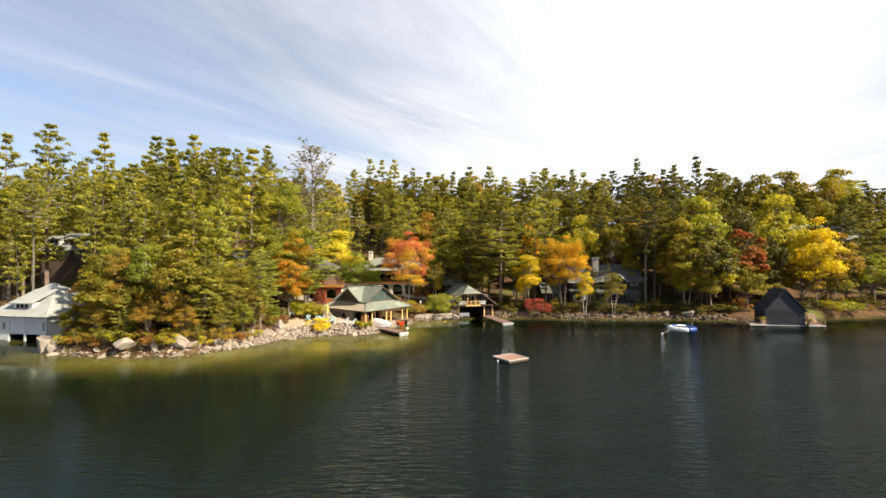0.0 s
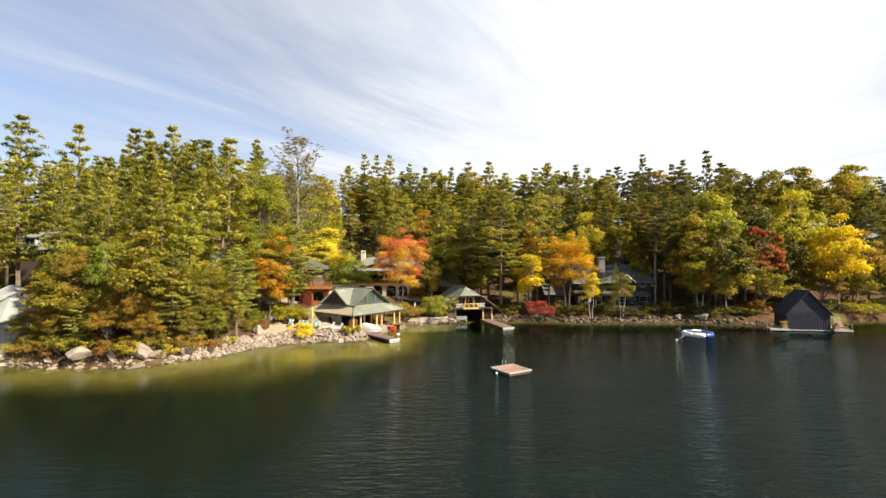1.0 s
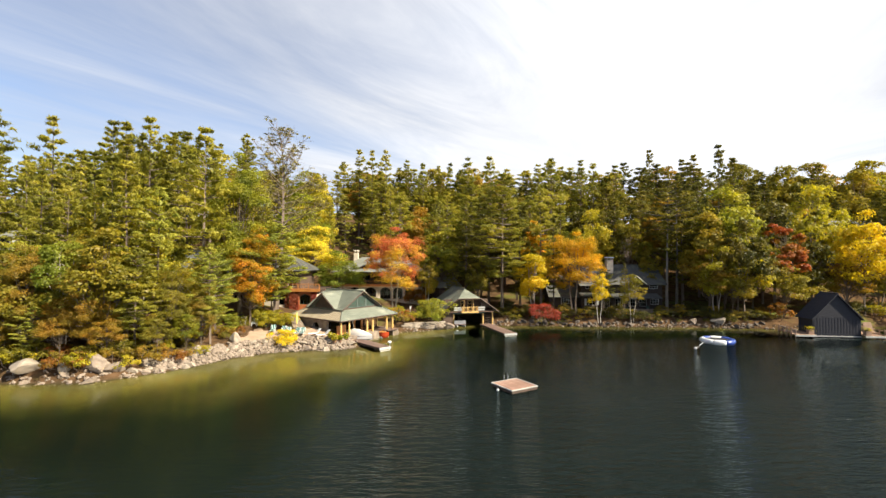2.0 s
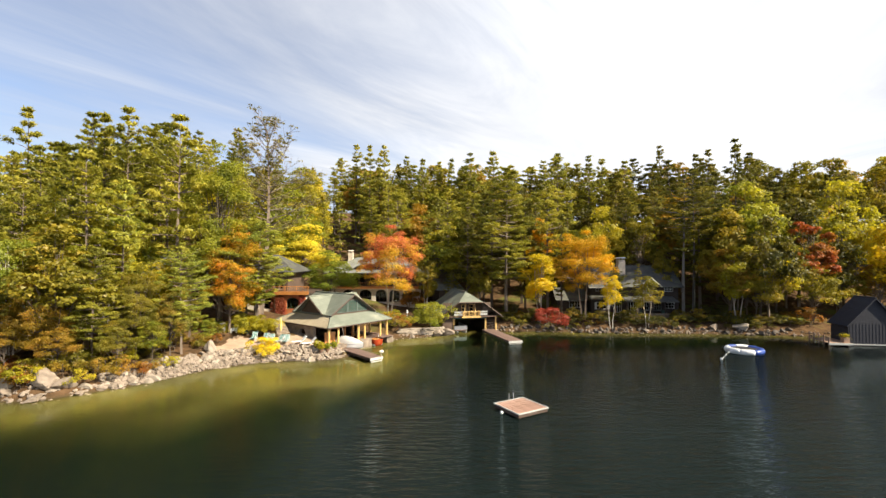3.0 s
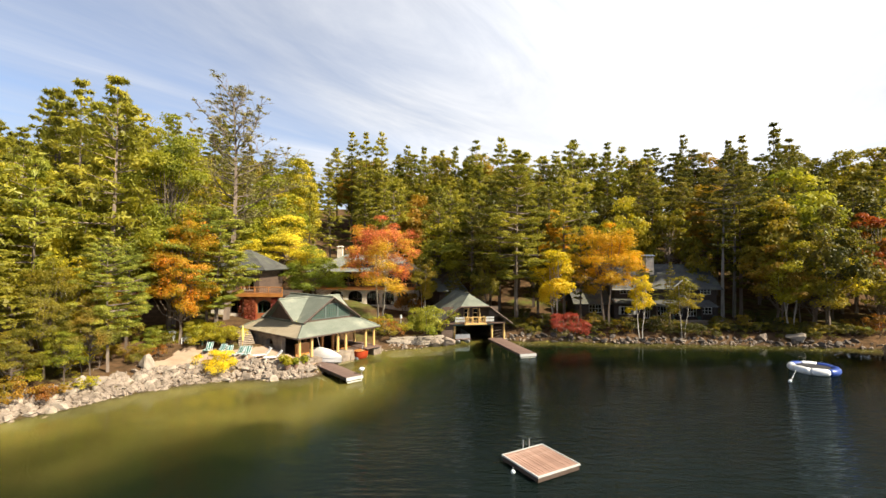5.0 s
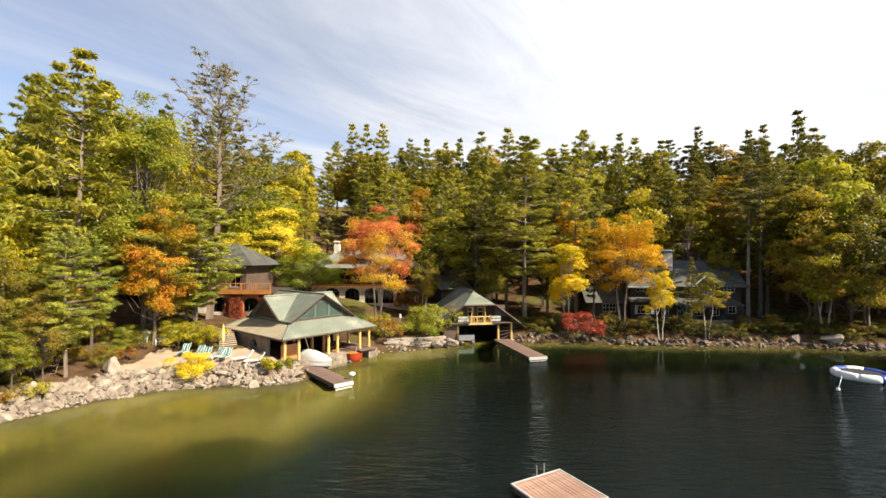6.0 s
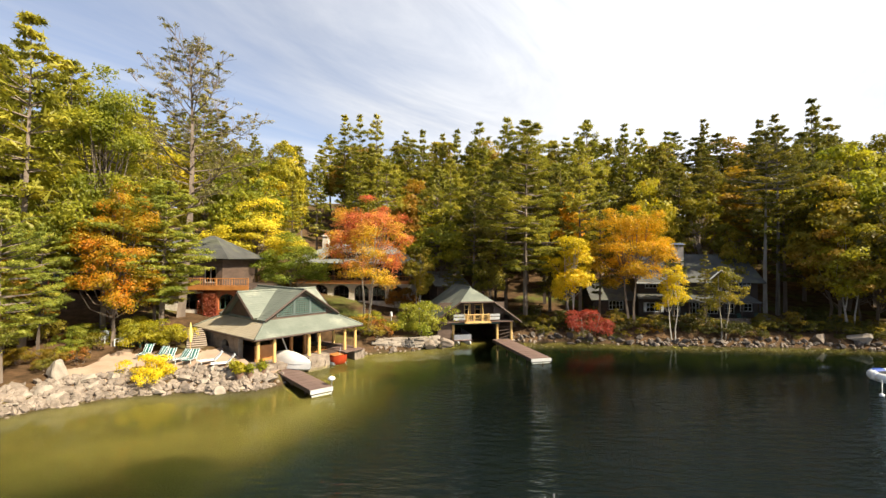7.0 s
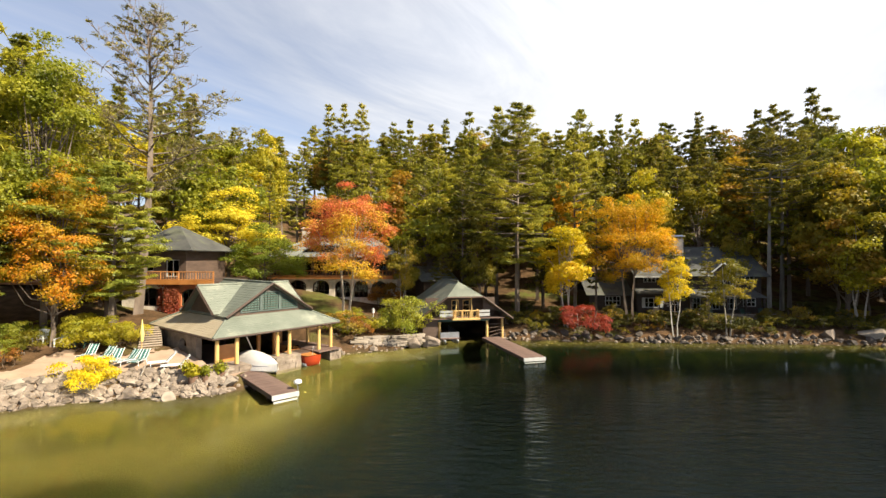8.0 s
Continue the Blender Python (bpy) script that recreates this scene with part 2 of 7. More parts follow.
def water_material():
    m, n = material("lake_water")
    place = n.add("ShaderNodeNewGeometry").outputs["Position"]
    along = n.add("ShaderNodeMapping", {"Vector": place, "Rotation": (0, 0, radians(-10)), "Scale": (0.26, 0.95, 1.0)}).outputs[0]
    ripple = n.noise(along, 2.0, 3.0, 0.55, 0.3)
    chop = n.noise(along, 5.0, 3.0, 0.6, 0.3)
    swell = n.noise(n.add("ShaderNodeMapping", {"Vector": place, "Rotation": (0, 0, radians(-30)), "Scale": (0.3, 1.0, 1.0)}).outputs[0], 0.16, 2.0)
    # calm in the lee of the point, wind ripples over the open bay
    at = n.add("ShaderNodeSeparateXYZ", {0: place})
    out = n.math("SUBTRACT", 93.0, n.math("SUBTRACT", at.outputs["Y"], n.math("MULTIPLY", n.math("MINIMUM", at.outputs["X"], 5.0), 0.6)))
    lee = n.math("SUBTRACT", at.outputs["X"], n.math("MULTIPLY", n.math("SUBTRACT", at.outputs["Y"], 66.0), 0.2))
    lee = n.math("ADD", n.math("MULTIPLY", lee, 0.05), n.math("MULTIPLY", n.noise(along, 0.08, 3.0, 0.55), 0.5))
    gust = n.ramp(lee, [(0.0, 0.12), (0.36, 1.0)])
    gust = n.math("MULTIPLY", gust, n.ramp(n.math("MULTIPLY", out, 0.01), [(0.08, 0.03), (0.22, 1.0)]))
    gust = n.math("MULTIPLY", gust, n.ramp(n.noise(along, 0.12, 4.0, 0.6, 0.4), [(0.32, 0.45), (0.62, 1.0)]))
    height = n.math("ADD", n.math("MULTIPLY", ripple, 1.0), n.math("ADD", n.math("MULTIPLY", chop, 0.34), n.math("MULTIPLY", swell, 0.35)))
    relief = n.add("ShaderNodeBump", {"Height": height, "Strength": gust, "Distance": 0.36})
    still = n.add("ShaderNodeBump", {"Height": height, "Strength": n.math("MULTIPLY", gust, 0.3), "Distance": 0.3})
    clear = n.add("ShaderNodeBsdfRefraction", {"Color": (0.86, 0.88, 0.66, 1), "IOR": 1.33, "Roughness": 0.02, "Normal": still.outputs[0]}).outputs[0]
    gloss = n.add("ShaderNodeBsdfGlossy", {"Color": (0.49, 0.56, 0.59, 1), "Roughness": 0.03, "Normal": relief.outputs[0]}).outputs[0]
    gentle = n.add("ShaderNodeBump", {"Height": height, "Strength": n.math("MULTIPLY", gust, 0.9), "Distance": 0.36})
    turn = n.add("ShaderNodeFresnel", {"IOR": 1.26, "Normal": gentle.outputs[0]}).outputs[0]
    # past the shelf the lake is too deep to see through
    deep = n.ramp(n.math("MULTIPLY", out, 0.01), [(0.18, 0.0), (0.44, 1.0)])
    body = n.add("ShaderNodeBsdfDiffuse", {"Color": (0.0042, 0.0076, 0.0062, 1), "Normal": relief.outputs[0]}).outputs[0]
    clear = n.add("ShaderNodeMixShader", {0: deep, 1: clear, 2: body}).outputs[0]
    n.tree.links.new(n.math("ADD", 0.035, n.math("MULTIPLY", deep, 0.04)), gloss.node.inputs["Roughness"])
    finish(n, n.add("ShaderNodeMixShader", {0: turn, 1: clear, 2: gloss}).outputs[0])
    return m


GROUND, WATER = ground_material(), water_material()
STONE = surface("granite", (0.13, 0.10, 0.075), (0.33, 0.265, 0.205), 1.2, 9.0, 0.9, bump=0.5, vary=0.2, stain=(0.15, 0.12, 0.085), stain_scale=1.5)
SAND = surface("beach_sand", (0.29, 0.20, 0.135), (0.41, 0.30, 0.21), 0.6, 8.0, 0.95, bump=0.3, stain=(0.27, 0.18, 0.115), stain_scale=0.8)
GREEN_ROOF = surface("weathered_green_shingle", (0.115, 0.13, 0.10), (0.175, 0.19, 0.15), 0.5, 9.0, 0.8, bump=0.25, stain=(0.27, 0.275, 0.21), stain_scale=0.35)
TAN_ROOF = surface("brown_green_shingle", (0.28, 0.23, 0.15), (0.38, 0.32, 0.22), 0.5, 9.0, 0.85, bump=0.25)
GREY_ROOF = surface("grey_shingle", (0.13, 0.135, 0.12), (0.23, 0.235, 0.205), 0.6, 9.0, 0.85, bump=0.25, stain=(0.20, 0.21, 0.14), stain_scale=0.5)
PALE_ROOF = surface("pale_grey_shingle", (0.23, 0.235, 0.215), (0.32, 0.32, 0.295), 0.5, 8.0, 0.8, bump=0.2)
WHITE = surface("white_paint", (0.55, 0.545, 0.50), (0.70, 0.695, 0.65), 0.8, 12.0, 0.55, bump=0.06, stain=(0.55, 0.53, 0.48), stain_scale=0.9)
BROWN = surface("brown_stained_boards", (0.065, 0.042, 0.03), (0.12, 0.078, 0.055), 1.0, 10.0, 0.75, bump=0.2, stretch=(1, 1, 4))
DARK = surface("dark_blue_boards", (0.012, 0.013, 0.02), (0.024, 0.025, 0.036), 1.0, 10.0, 0.7, bump=0.2, stretch=(1, 1, 4))
LOG = surface("peeled_yellow_logs", (0.52, 0.32, 0.10), (0.68, 0.45, 0.17), 1.2, 8.0, 0.6, bump=0.2, stretch=(1, 1, 0.2))
ORANGE_WOOD = surface("varnished_orange_wood", (0.36, 0.14, 0.035), (0.52, 0.22, 0.06), 1.0, 8.0, 0.45, bump=0.12)
DECK = surface("brown_deck_boards", (0.10, 0.062, 0.048), (0.17, 0.11, 0.085), 1.4, 10.0, 0.8, bump=0.25, vary=0.18)
GREEN_PAINT = surface("dark_green_paint", (0.02, 0.05, 0.036), (0.035, 0.075, 0.055), 1.2, 10.0, 0.55, bump=0.08)
BLUE = surface("blue_vinyl", (0.02, 0.05, 0.22), (0.03, 0.07, 0.30), 1.0, 10.0, 0.35, bump=0.03)
VINYL = surface("white_vinyl", (0.62, 0.63, 0.62), (0.76, 0.77, 0.76), 1.0, 10.0, 0.35, bump=0.03)
MESH_BLACK = surface("black_net", (0.012, 0.012, 0.014), (0.02, 0.02, 0.022), 2.0, 20.0, 0.8)
RAFT_WOOD = surface("sun_bleached_planks", (0.22, 0.14, 0.095), (0.34, 0.225, 0.155), 1.0, 10.0, 0.85, bump=0.25, vary=0.16)
RAFT_DECK = surface("weathered_red_brown_planks", (0.20, 0.115, 0.08), (0.34, 0.205, 0.15), 1.0, 10.0, 0.85, bump=0.25, vary=0.2, stain=(0.36, 0.27, 0.21), stain_scale=0.9)
PALE_GRANITE_STEP = surface("tan_step_stone", (0.24, 0.19, 0.14), (0.40, 0.32, 0.24), 1.4, 9.0, 0.9, bump=0.4, vary=0.15)
# dark brown paint, taken darker still to hold the shade on the lodge walls
DARK_BROWN = surface("dark_brown_boards", (0.026, 0.018, 0.014), (0.052, 0.036, 0.027), 1.0, 10.0, 0.75, bump=0.2, stretch=(1, 1, 4))
RED_HULL = surface("varnished_red_mahogany", (0.28, 0.032, 0.012), (0.38, 0.055, 0.018), 0.8, 8.0, 0.2, bump=0.04)
STEEL = surface("weathered_aluminium", (0.40, 0.40, 0.40), (0.55, 0.55, 0.55), 2.0, 20.0, 0.4, metal=0.8)
TEAL = surface("green_striped_canvas", (0.02, 0.10, 0.085), (0.04, 0.15, 0.13), 2.0, 20.0, 0.8)
RED_BRICK = surface("red_creeper_and_brick", (0.36, 0.08, 0.03), (0.52, 0.17, 0.06), 1.4, 10.0, 0.9, bump=0.7, stain=(0.15, 0.12, 0.03), stain_scale=1.2)
PALE_STONE = surface("pale_fieldstone", (0.48, 0.42, 0.33), (0.72, 0.64, 0.53), 1.8, 7.0, 0.9, bump=0.7, stain=(0.30, 0.24, 0.17), stain_scale=2.2)
YELLOW_CLOTH = surface("yellow_canvas", (0.70, 0.55, 0.14), (0.80, 0.66, 0.22), 1.0, 14.0, 0.8)
CLAY = surface("brown_pot", (0.14, 0.08, 0.05), (0.20, 0.12, 0.08), 2.0, 14.0, 0.8)
TRIM = surface("brown_trim", (0.05, 0.032, 0.022), (0.085, 0.055, 0.04), 1.0, 10.0, 0.7)
GREY_TRIM = surface("grey_painted_trim", (0.34, 0.34, 0.32), (0.46, 0.46, 0.43), 1.0, 10.0, 0.65)
PALE_DOOR = surface("pale_grey_door_paint", (0.46, 0.46, 0.43), (0.58, 0.58, 0.55), 0.8, 12.0, 0.6, bump=0.08)
COVER = surface("white_boat_cover", (0.62, 0.60, 0.56), (0.76, 0.74, 0.70), 0.8, 6.0, 0.6, bump=0.2)


def glass():
    m, n = material("window_glass")
    clear = n.add("ShaderNodeBsdfTransparent", {"Color": (0.45, 0.48, 0.48, 1)}).outputs[0]
    gloss = n.add("ShaderNodeBsdfGlossy", {"Color": (1, 1, 1, 1), "Roughness": 0.02}).outputs[0]
    turn = n.add("ShaderNodeFresnel", {"IOR": 1.5}).outputs[0]
    finish(n, n.add("ShaderNodeMixShader", {0: turn, 1: clear, 2: gloss}).outputs[0])
    return m


GLASS = glass()
# mossy grey shingle, darkened in colour for tree shade over the right-hand lodge
DARK_ROOF = surface("dark_mossy_shingle", (0.05, 0.05, 0.046), (0.095, 0.095, 0.085), 0.6, 9.0, 0.85, bump=0.25, stain=(0.11, 0.115, 0.07), stain_scale=0.5)
LATTICE = surface("green_grey_trim", (0.06, 0.08, 0.07), (0.095, 0.12, 0.105), 1.2, 10.0, 0.6)

# ---- helpers for building ----
def mesh_object(name, verts, faces, mat, parent=None, label="", smooth=False):
    data = bpy.data.meshes.new(name)
    data.from_pydata(verts, [], faces)
    data.materials.append(mat)
    if smooth:
        data.polygons.foreach_set("use_smooth", [True] * len(data.polygons))
    ob = new(name, data)
    ob.parent = parent
    return tagged(ob, label)


def part(name, bm, mat, parent, label="", smooth=False):
    bmesh.ops.recalc_face_normals(bm, faces=bm.faces)
    data = bpy.data.meshes.new(name)
    bm.to_mesh(data)
    bm.free()
    data.materials.append(mat)
    if smooth:
        data.polygons.foreach_set("use_smooth", [True] * len(data.polygons))
    ob = new(name, data)
    ob.parent = parent
    return tagged(ob, label)


def thing(name, label, category, place=None, group=""):
    ob = new(name)
    ob.empty_display_size = 0.3
    if place is not None:
        ob.matrix_basis = place
    return tagged(ob, label, category, group)


def box(bm, low, high):
    """An axis-aligned block between two corners."""
    c = [(low[i] + high[i]) / 2 for i in range(3)]
    s = [abs(high[i] - low[i]) for i in range(3)]
    bmesh.ops.create_cube(bm, size=1.0, matrix=Matrix.Translation(c) @ Matrix.Diagonal((*s, 1)))
    return bm


def rod(bm, a, b, r0, r1=None, sides=8):
    """A tapered round bar from a to b."""
    a, b = Vector(a), Vector(b)
    d = b - a
    m = Matrix.Translation((a + b) / 2) @ d.to_track_quat("Z", "Y").to_matrix().to_4x4()
    bmesh.ops.create_cone(bm, cap_ends=True, segments=sides, radius1=r0, radius2=r0 if r1 is None else r1, depth=d.length, matrix=m)
    return bm


def slab(bm, corners, thick, along=(0, 0, -1)):
    """A flat plate: a polygon given thickness along a direction."""
    d = Vector(along) * thick
    top = [bm.verts.new(c) for c in corners]
    low = [bm.verts.new(Vector(c) + d) for c in corners]
    bm.faces.new(top)
    bm.faces.new(low[::-1])
    for i in range(len(top)):
        j = (i + 1) % len(top)
        bm.faces.new((top[i], low[i], low[j], top[j]))
    return bm


def fresh():
    return bmesh.new()


# ---- shore, ground and lake ----
SHORE = np.array([(-2500, 300), (-260, 130), (-120, 98), (-80, 79), (-71, 76), (-60, 70), (-54.5, 61), (-50, 59.3), (-42, 58.6), (-35, 59), (-30, 64),
                  (-25.8, 71), (-21.5, 74.8), (-17, 76), (-13.6, 76.4), (-11.2, 78.0), (-9.6, 89.0), (-6, 91.3), (-1.6, 92.9), (0.2, 95.4), (1.8, 98.2),
                  (8.8, 100.2), (11.3, 98.6), (17.8, 99.4), (24, 98.4), (38, 98.0), (50, 97.8), (61, 96.2), (66, 96.2), (81, 99), (100, 104.5), (140, 114),
                  (220, 126), (2500, 420)], float)


def inland(x, y):
    """Metres from the waterline, land positive."""
    x, y = np.atleast_1d(np.asarray(x, float)), np.atleast_1d(np.asarray(y, float))
    a, b = SHORE[:-1], SHORE[1:]
    d = b - a
    k = np.clip(((x[:, None] - a[:, 0]) * d[:, 0] + (y[:, None] - a[:, 1]) * d[:, 1]) / (d ** 2).sum(1), 0, 1)
    ex, ey = x[:, None] - a[:, 0] - k * d[:, 0], y[:, None] - a[:, 1] - k * d[:, 1]
    far = np.sqrt((ex ** 2 + ey ** 2).min(1))
    line = np.interp(x, SHORE[:, 0], SHORE[:, 1])
    return np.where(y > line, far, -far)


RISE = ((0, 0.8, 2.2, 5, 12, 18, 30, 45, 60, 90, 150, 400, 2500), (0.0, 0.55, 1.35, 1.8, 2.4, 3.4, 6.0, 10.5, 15.0, 22.0, 31.0, 40.0, 60.0))


def height(x, y):
    x, y = np.atleast_1d(np.asarray(x, float)), np.atleast_1d(np.asarray(y, float))
    d = inland(x, y)
    land = np.interp(d, *RISE)
    left = np.clip((-8 - x) / 14, 0, 1)
    land = land + left * np.interp(d, (0, 2.2, 6.5, 11, 30, 60, 100), (0, 0.05, 0.0, 0.8, 1.2, 3.0, 3.0))
    shelf = np.clip((15 - x) / 24, 0, 1)
    cove = np.clip((x + 30) / 10, 0, 1)
    sand = np.interp(-d, (0, 2, 8, 11, 15, 20, 40, 120), (0.0, 0.3, 0.75, 1.2, 2.6, 4.4, 8.0, 12.0))
    drop = np.interp(-d, (0, 2, 6, 12, 20, 40, 120), (0.0, 0.7, 2.2, 4.0, 6.0, 9.0, 12.0))
    steep = np.interp(-d, (0, 0.7, 3, 8, 20, 40, 120), (0.0, 1.6, 4.4, 6.6, 8.5, 10.0, 14.0))
    bed = -steep * (1 - shelf) - (sand * cove + drop * (1 - cove)) * shelf
    z = np.where(d > 0, land, bed)
    # the two boat slips are dug out of the bank
    for ox, oy, turn, (x0, x1, y0, y1), slip in ((-13.9, 79.3, 54, (0.0, 12.3, -2.0, 12.0), (2.9, 9.7)), (1.0, 96.6, 15, (0.0, 9.8, -2.0, 11.0), (2.1, 7.9))):
        c, s = math.cos(radians(turn)), math.sin(radians(turn))
        u, v = (x - ox) * c + (y - oy) * s, -(x - ox) * s + (y - oy) * c
        inside = (u > x0) & (u < x1) & (v > y0) & (v < y1)
        z = np.where(inside, np.minimum(z, 0.6), z)
        z = np.where(inside & (u > slip[0]) & (u < slip[1]) & (v < y1 - 1.5), np.minimum(z, -1.0), z)
    wob = np.sin(x * 0.31 + 1.3) * np.cos(y * 0.27) * 0.25 + np.sin(x * 0.09 + y * 0.13) * 0.5
    return z + wob * np.clip((d - 6) / 20, 0, 1)


def ground_at(x, y):
    return float(height(x, y)[0])


def build_ground():
    xs = np.concatenate([np.linspace(-2400, -200, 10), np.linspace(-180, -85, 20), np.arange(-84, 100, 1.25), np.linspace(102, 240, 28), np.linspace(280, 2400, 10)])
    ys = np.concatenate([np.linspace(-2400, -100, 8), np.linspace(-60, 45, 10), np.arange(50, 128, 1.0), np.linspace(131, 260, 30), np.linspace(300, 2400, 10)])
    gx, gy = np.meshgrid(xs, ys)
    gz = height(gx.ravel(), gy.ravel())
    w, h = len(xs), len(ys)
    i = (np.arange(h - 1)[:, None] * w + np.arange(w - 1)).ravel()
    faces = np.stack([i, i + 1, i + 1 + w, i + w], 1)
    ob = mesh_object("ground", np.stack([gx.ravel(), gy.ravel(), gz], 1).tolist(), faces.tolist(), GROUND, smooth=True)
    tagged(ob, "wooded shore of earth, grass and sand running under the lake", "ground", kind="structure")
    ob = mesh_object("water", [(-2400, -2400, 0), (2400, -2400, 0), (2400, 600, 0), (-2400, 600, 0)], [(0, 1, 2, 3)], WATER)
    ob.visible_shadow = False
    tagged(ob, "dark rippled lake water, olive over the shallows", "water", kind="structure")


build_ground()

# ---- leaves and limbs ----
def unit(v):
    return v / (np.linalg.norm(v, axis=-1, keepdims=True) + 1e-9)


def tubes(segments, sides=3):
    """Tapered bars as one mesh: segments of (start, end, r0, r1)."""
    verts, faces = [], []
    for a, b, r0, r1 in segments:
        a, b = np.asarray(a, float), np.asarray(b, float)
        d = unit(b - a)
        u = unit(np.cross(d, (0.31, 0.87, 0.2)))
        v = np.cross(d, u)
        i = len(verts)
        for p, r in ((a, r0), (b, r1)):
            for k in range(sides):
                t = 2 * math.pi * k / sides
                verts.append(tuple(p + r * (math.cos(t) * u + math.sin(t) * v)))
        for k in range(sides):
            j = (k + 1) % sides
            faces.append((i + k, i + j, i + sides + j, i + sides + k))
    return verts, faces


def pads(rng, hubs, outs, count, reach, blade):
    """Needle pads: flat cushions of thin blades that lie along the cushion and fray at its rim."""
    h, o = np.repeat(hubs, count, 0), np.repeat(outs, count, 0)
    n = len(h)
    q = unit(rng.normal(size=(n, 3)) + (0, 0, 0.35))
    size = np.repeat(np.asarray(reach) * rng.uniform(0.65, 1.3, len(hubs)), count)[:, None]
    p = h + q * (1.0, 1.0, 0.30) * size * rng.uniform(0.3, 1.0, (n, 1))
    face = unit(q * (1.0, 1.0, 2.2) + (0, 0, 0.45) + rng.normal(size=(n, 3)) * 0.22)
    way = o * 0.5 + q * (0.9, 0.9, 0.3) + rng.normal(size=(n, 3)) * 0.45 + (0, 0, 0.3)
    way = unit(way - face * (way * face).sum(1, keepdims=True))
    long = (blade * rng.uniform(0.65, 1.3, n))[:, None]
    side = np.cross(face, way) * long * 0.14
    v = np.stack([p - way * long * 0.4 - side, p - way * long * 0.4 + side, p + way * long * 0.6], 1).reshape(-1, 3)
    return v.tolist(), np.arange(3 * n).reshape(-1, 3).tolist()


def leaves(rng, points, out, size, stir=0.42):
    """Small leaves, a triangle each, lying roughly along the surface of their clump."""
    n = len(points)
    face = unit(out + rng.normal(size=(n, 3)) * stir)
    a = unit(np.cross(face, rng.normal(size=(n, 3))))
    b = np.cross(face, a)
    s = (size * rng.uniform(0.6, 1.35, n))[:, None]
    v = np.stack([points - a * s * 0.6 - b * s * 0.25, points + b * s * 0.62, points + a * s * 0.6 - b * s * 0.3], 1).reshape(-1, 3)
    return v.tolist(), np.arange(3 * n).reshape(-1, 3).tolist()


# ---- parts that buildings share ----
def window(parent, x, z, w, h, y, frame_mat, bars=1, rails=0, arch=0.0, deep=0.12):
    """A window set in a wall that faces -y: frame with bars, and a pane. arch: how far its head rises in a curve."""
    bm = fresh()
    t = 0.09
    box(bm, (x - w / 2, y, z), (x - w / 2 + t, y + deep, z + h))
    box(bm, (x + w / 2 - t, y, z), (x + w / 2, y + deep, z + h))
    box(bm, (x - w / 2 + t, y, z), (x + w / 2 - t, y + deep, z + t))
    if arch:
        for i in range(8):
            a, b = math.pi * i / 8, math.pi * (i + 1) / 8
            pa, pb = (x - math.cos(a) * w / 2, z + h + math.sin(a) * arch), (x - math.cos(b) * w / 2, z + h + math.sin(b) * arch)
            slab(bm, [(pa[0], y, pa[1]), (pb[0], y, pb[1]), (x + (pb[0] - x) * 0.9, y, z + h + (pb[1] - z - h) * 0.88), (x + (pa[0] - x) * 0.9, y, z + h + (pa[1] - z - h) * 0.88)], deep, (0, 1, 0))
    else:
        box(bm, (x - w / 2 + t, y, z + h - t), (x + w / 2 - t, y + deep, z + h))
    f = part("window", bm, frame_mat, parent, "window frame")
    for i in range(bars):
        cx = x - w / 2 + w * (i + 1) / (bars + 1)
        part("glazing_bar", box(fresh(), (cx - 0.035, y + 0.02, z + t), (cx + 0.035, y + deep - 0.02, z + h + arch * 0.9 * (1 - abs(2 * (cx - x) / w) ** 2) - t * 0.4)), frame_mat, f)
    for i in range(rails):
        cz = z + h * (i + 1) / (rails + 1)
        part("glazing_rail", box(fresh(), (x - w / 2 + t, y + 0.03, cz - 0.03), (x + w / 2 - t, y + deep - 0.03, cz + 0.03)), frame_mat, f)
    bm = fresh()
    steps = 10 if arch else 1
    low = [(x - w / 2 + 0.05, z + 0.03), (x + w / 2 - 0.05, z + 0.03)]
    high = [(x + (w / 2 - 0.05) * math.cos(math.pi * i / steps), z + h - 0.03 + arch * 0.93 * math.sin(math.pi * i / steps)) for i in range(steps + 1)]
    slab(bm, [(p, y + deep * 0.55, q) for p, q in low + high], 0.012, (0, 1, 0))
    part("pane", bm, GLASS, f, "dark reflecting window pane")
    return f


def wall_with_holes(bm, x0, x1, z0, z1, y, thick, holes):
    """A wall along x that faces -y, with openings (x, z, w, h, arch) going right through it."""
    at = x0
    for hx, hz, w, h, arch in sorted(holes):
        if hx - w / 2 > at:
            box(bm, (at, y, z0), (hx - w / 2, y + thick, z1))
        if hz > z0:
            box(bm, (hx - w / 2, y, z0), (hx + w / 2, y + thick, hz))
        if arch:
            for i in range(10):
                a, b = math.pi * i / 10, math.pi * (i + 1) / 10
                xa, xb = hx - math.cos(a) * w / 2, hx - math.cos(b) * w / 2
                slab(bm, [(xa, y, hz + h + math.sin(a) * arch), (xb, y, hz + h + math.sin(b) * arch), (xb, y, z1), (xa, y, z1)], thick, (0, 1, 0))
        elif hz + h < z1:
            box(bm, (hx - w / 2, y, hz + h), (hx + w / 2, y + thick, z1))
        at = hx + w / 2
    if at < x1:
        box(bm, (at, y, z0), (x1, y + thick, z1))
    bmesh.ops.remove_doubles(bm, verts=bm.verts, dist=0.001)
    return bm


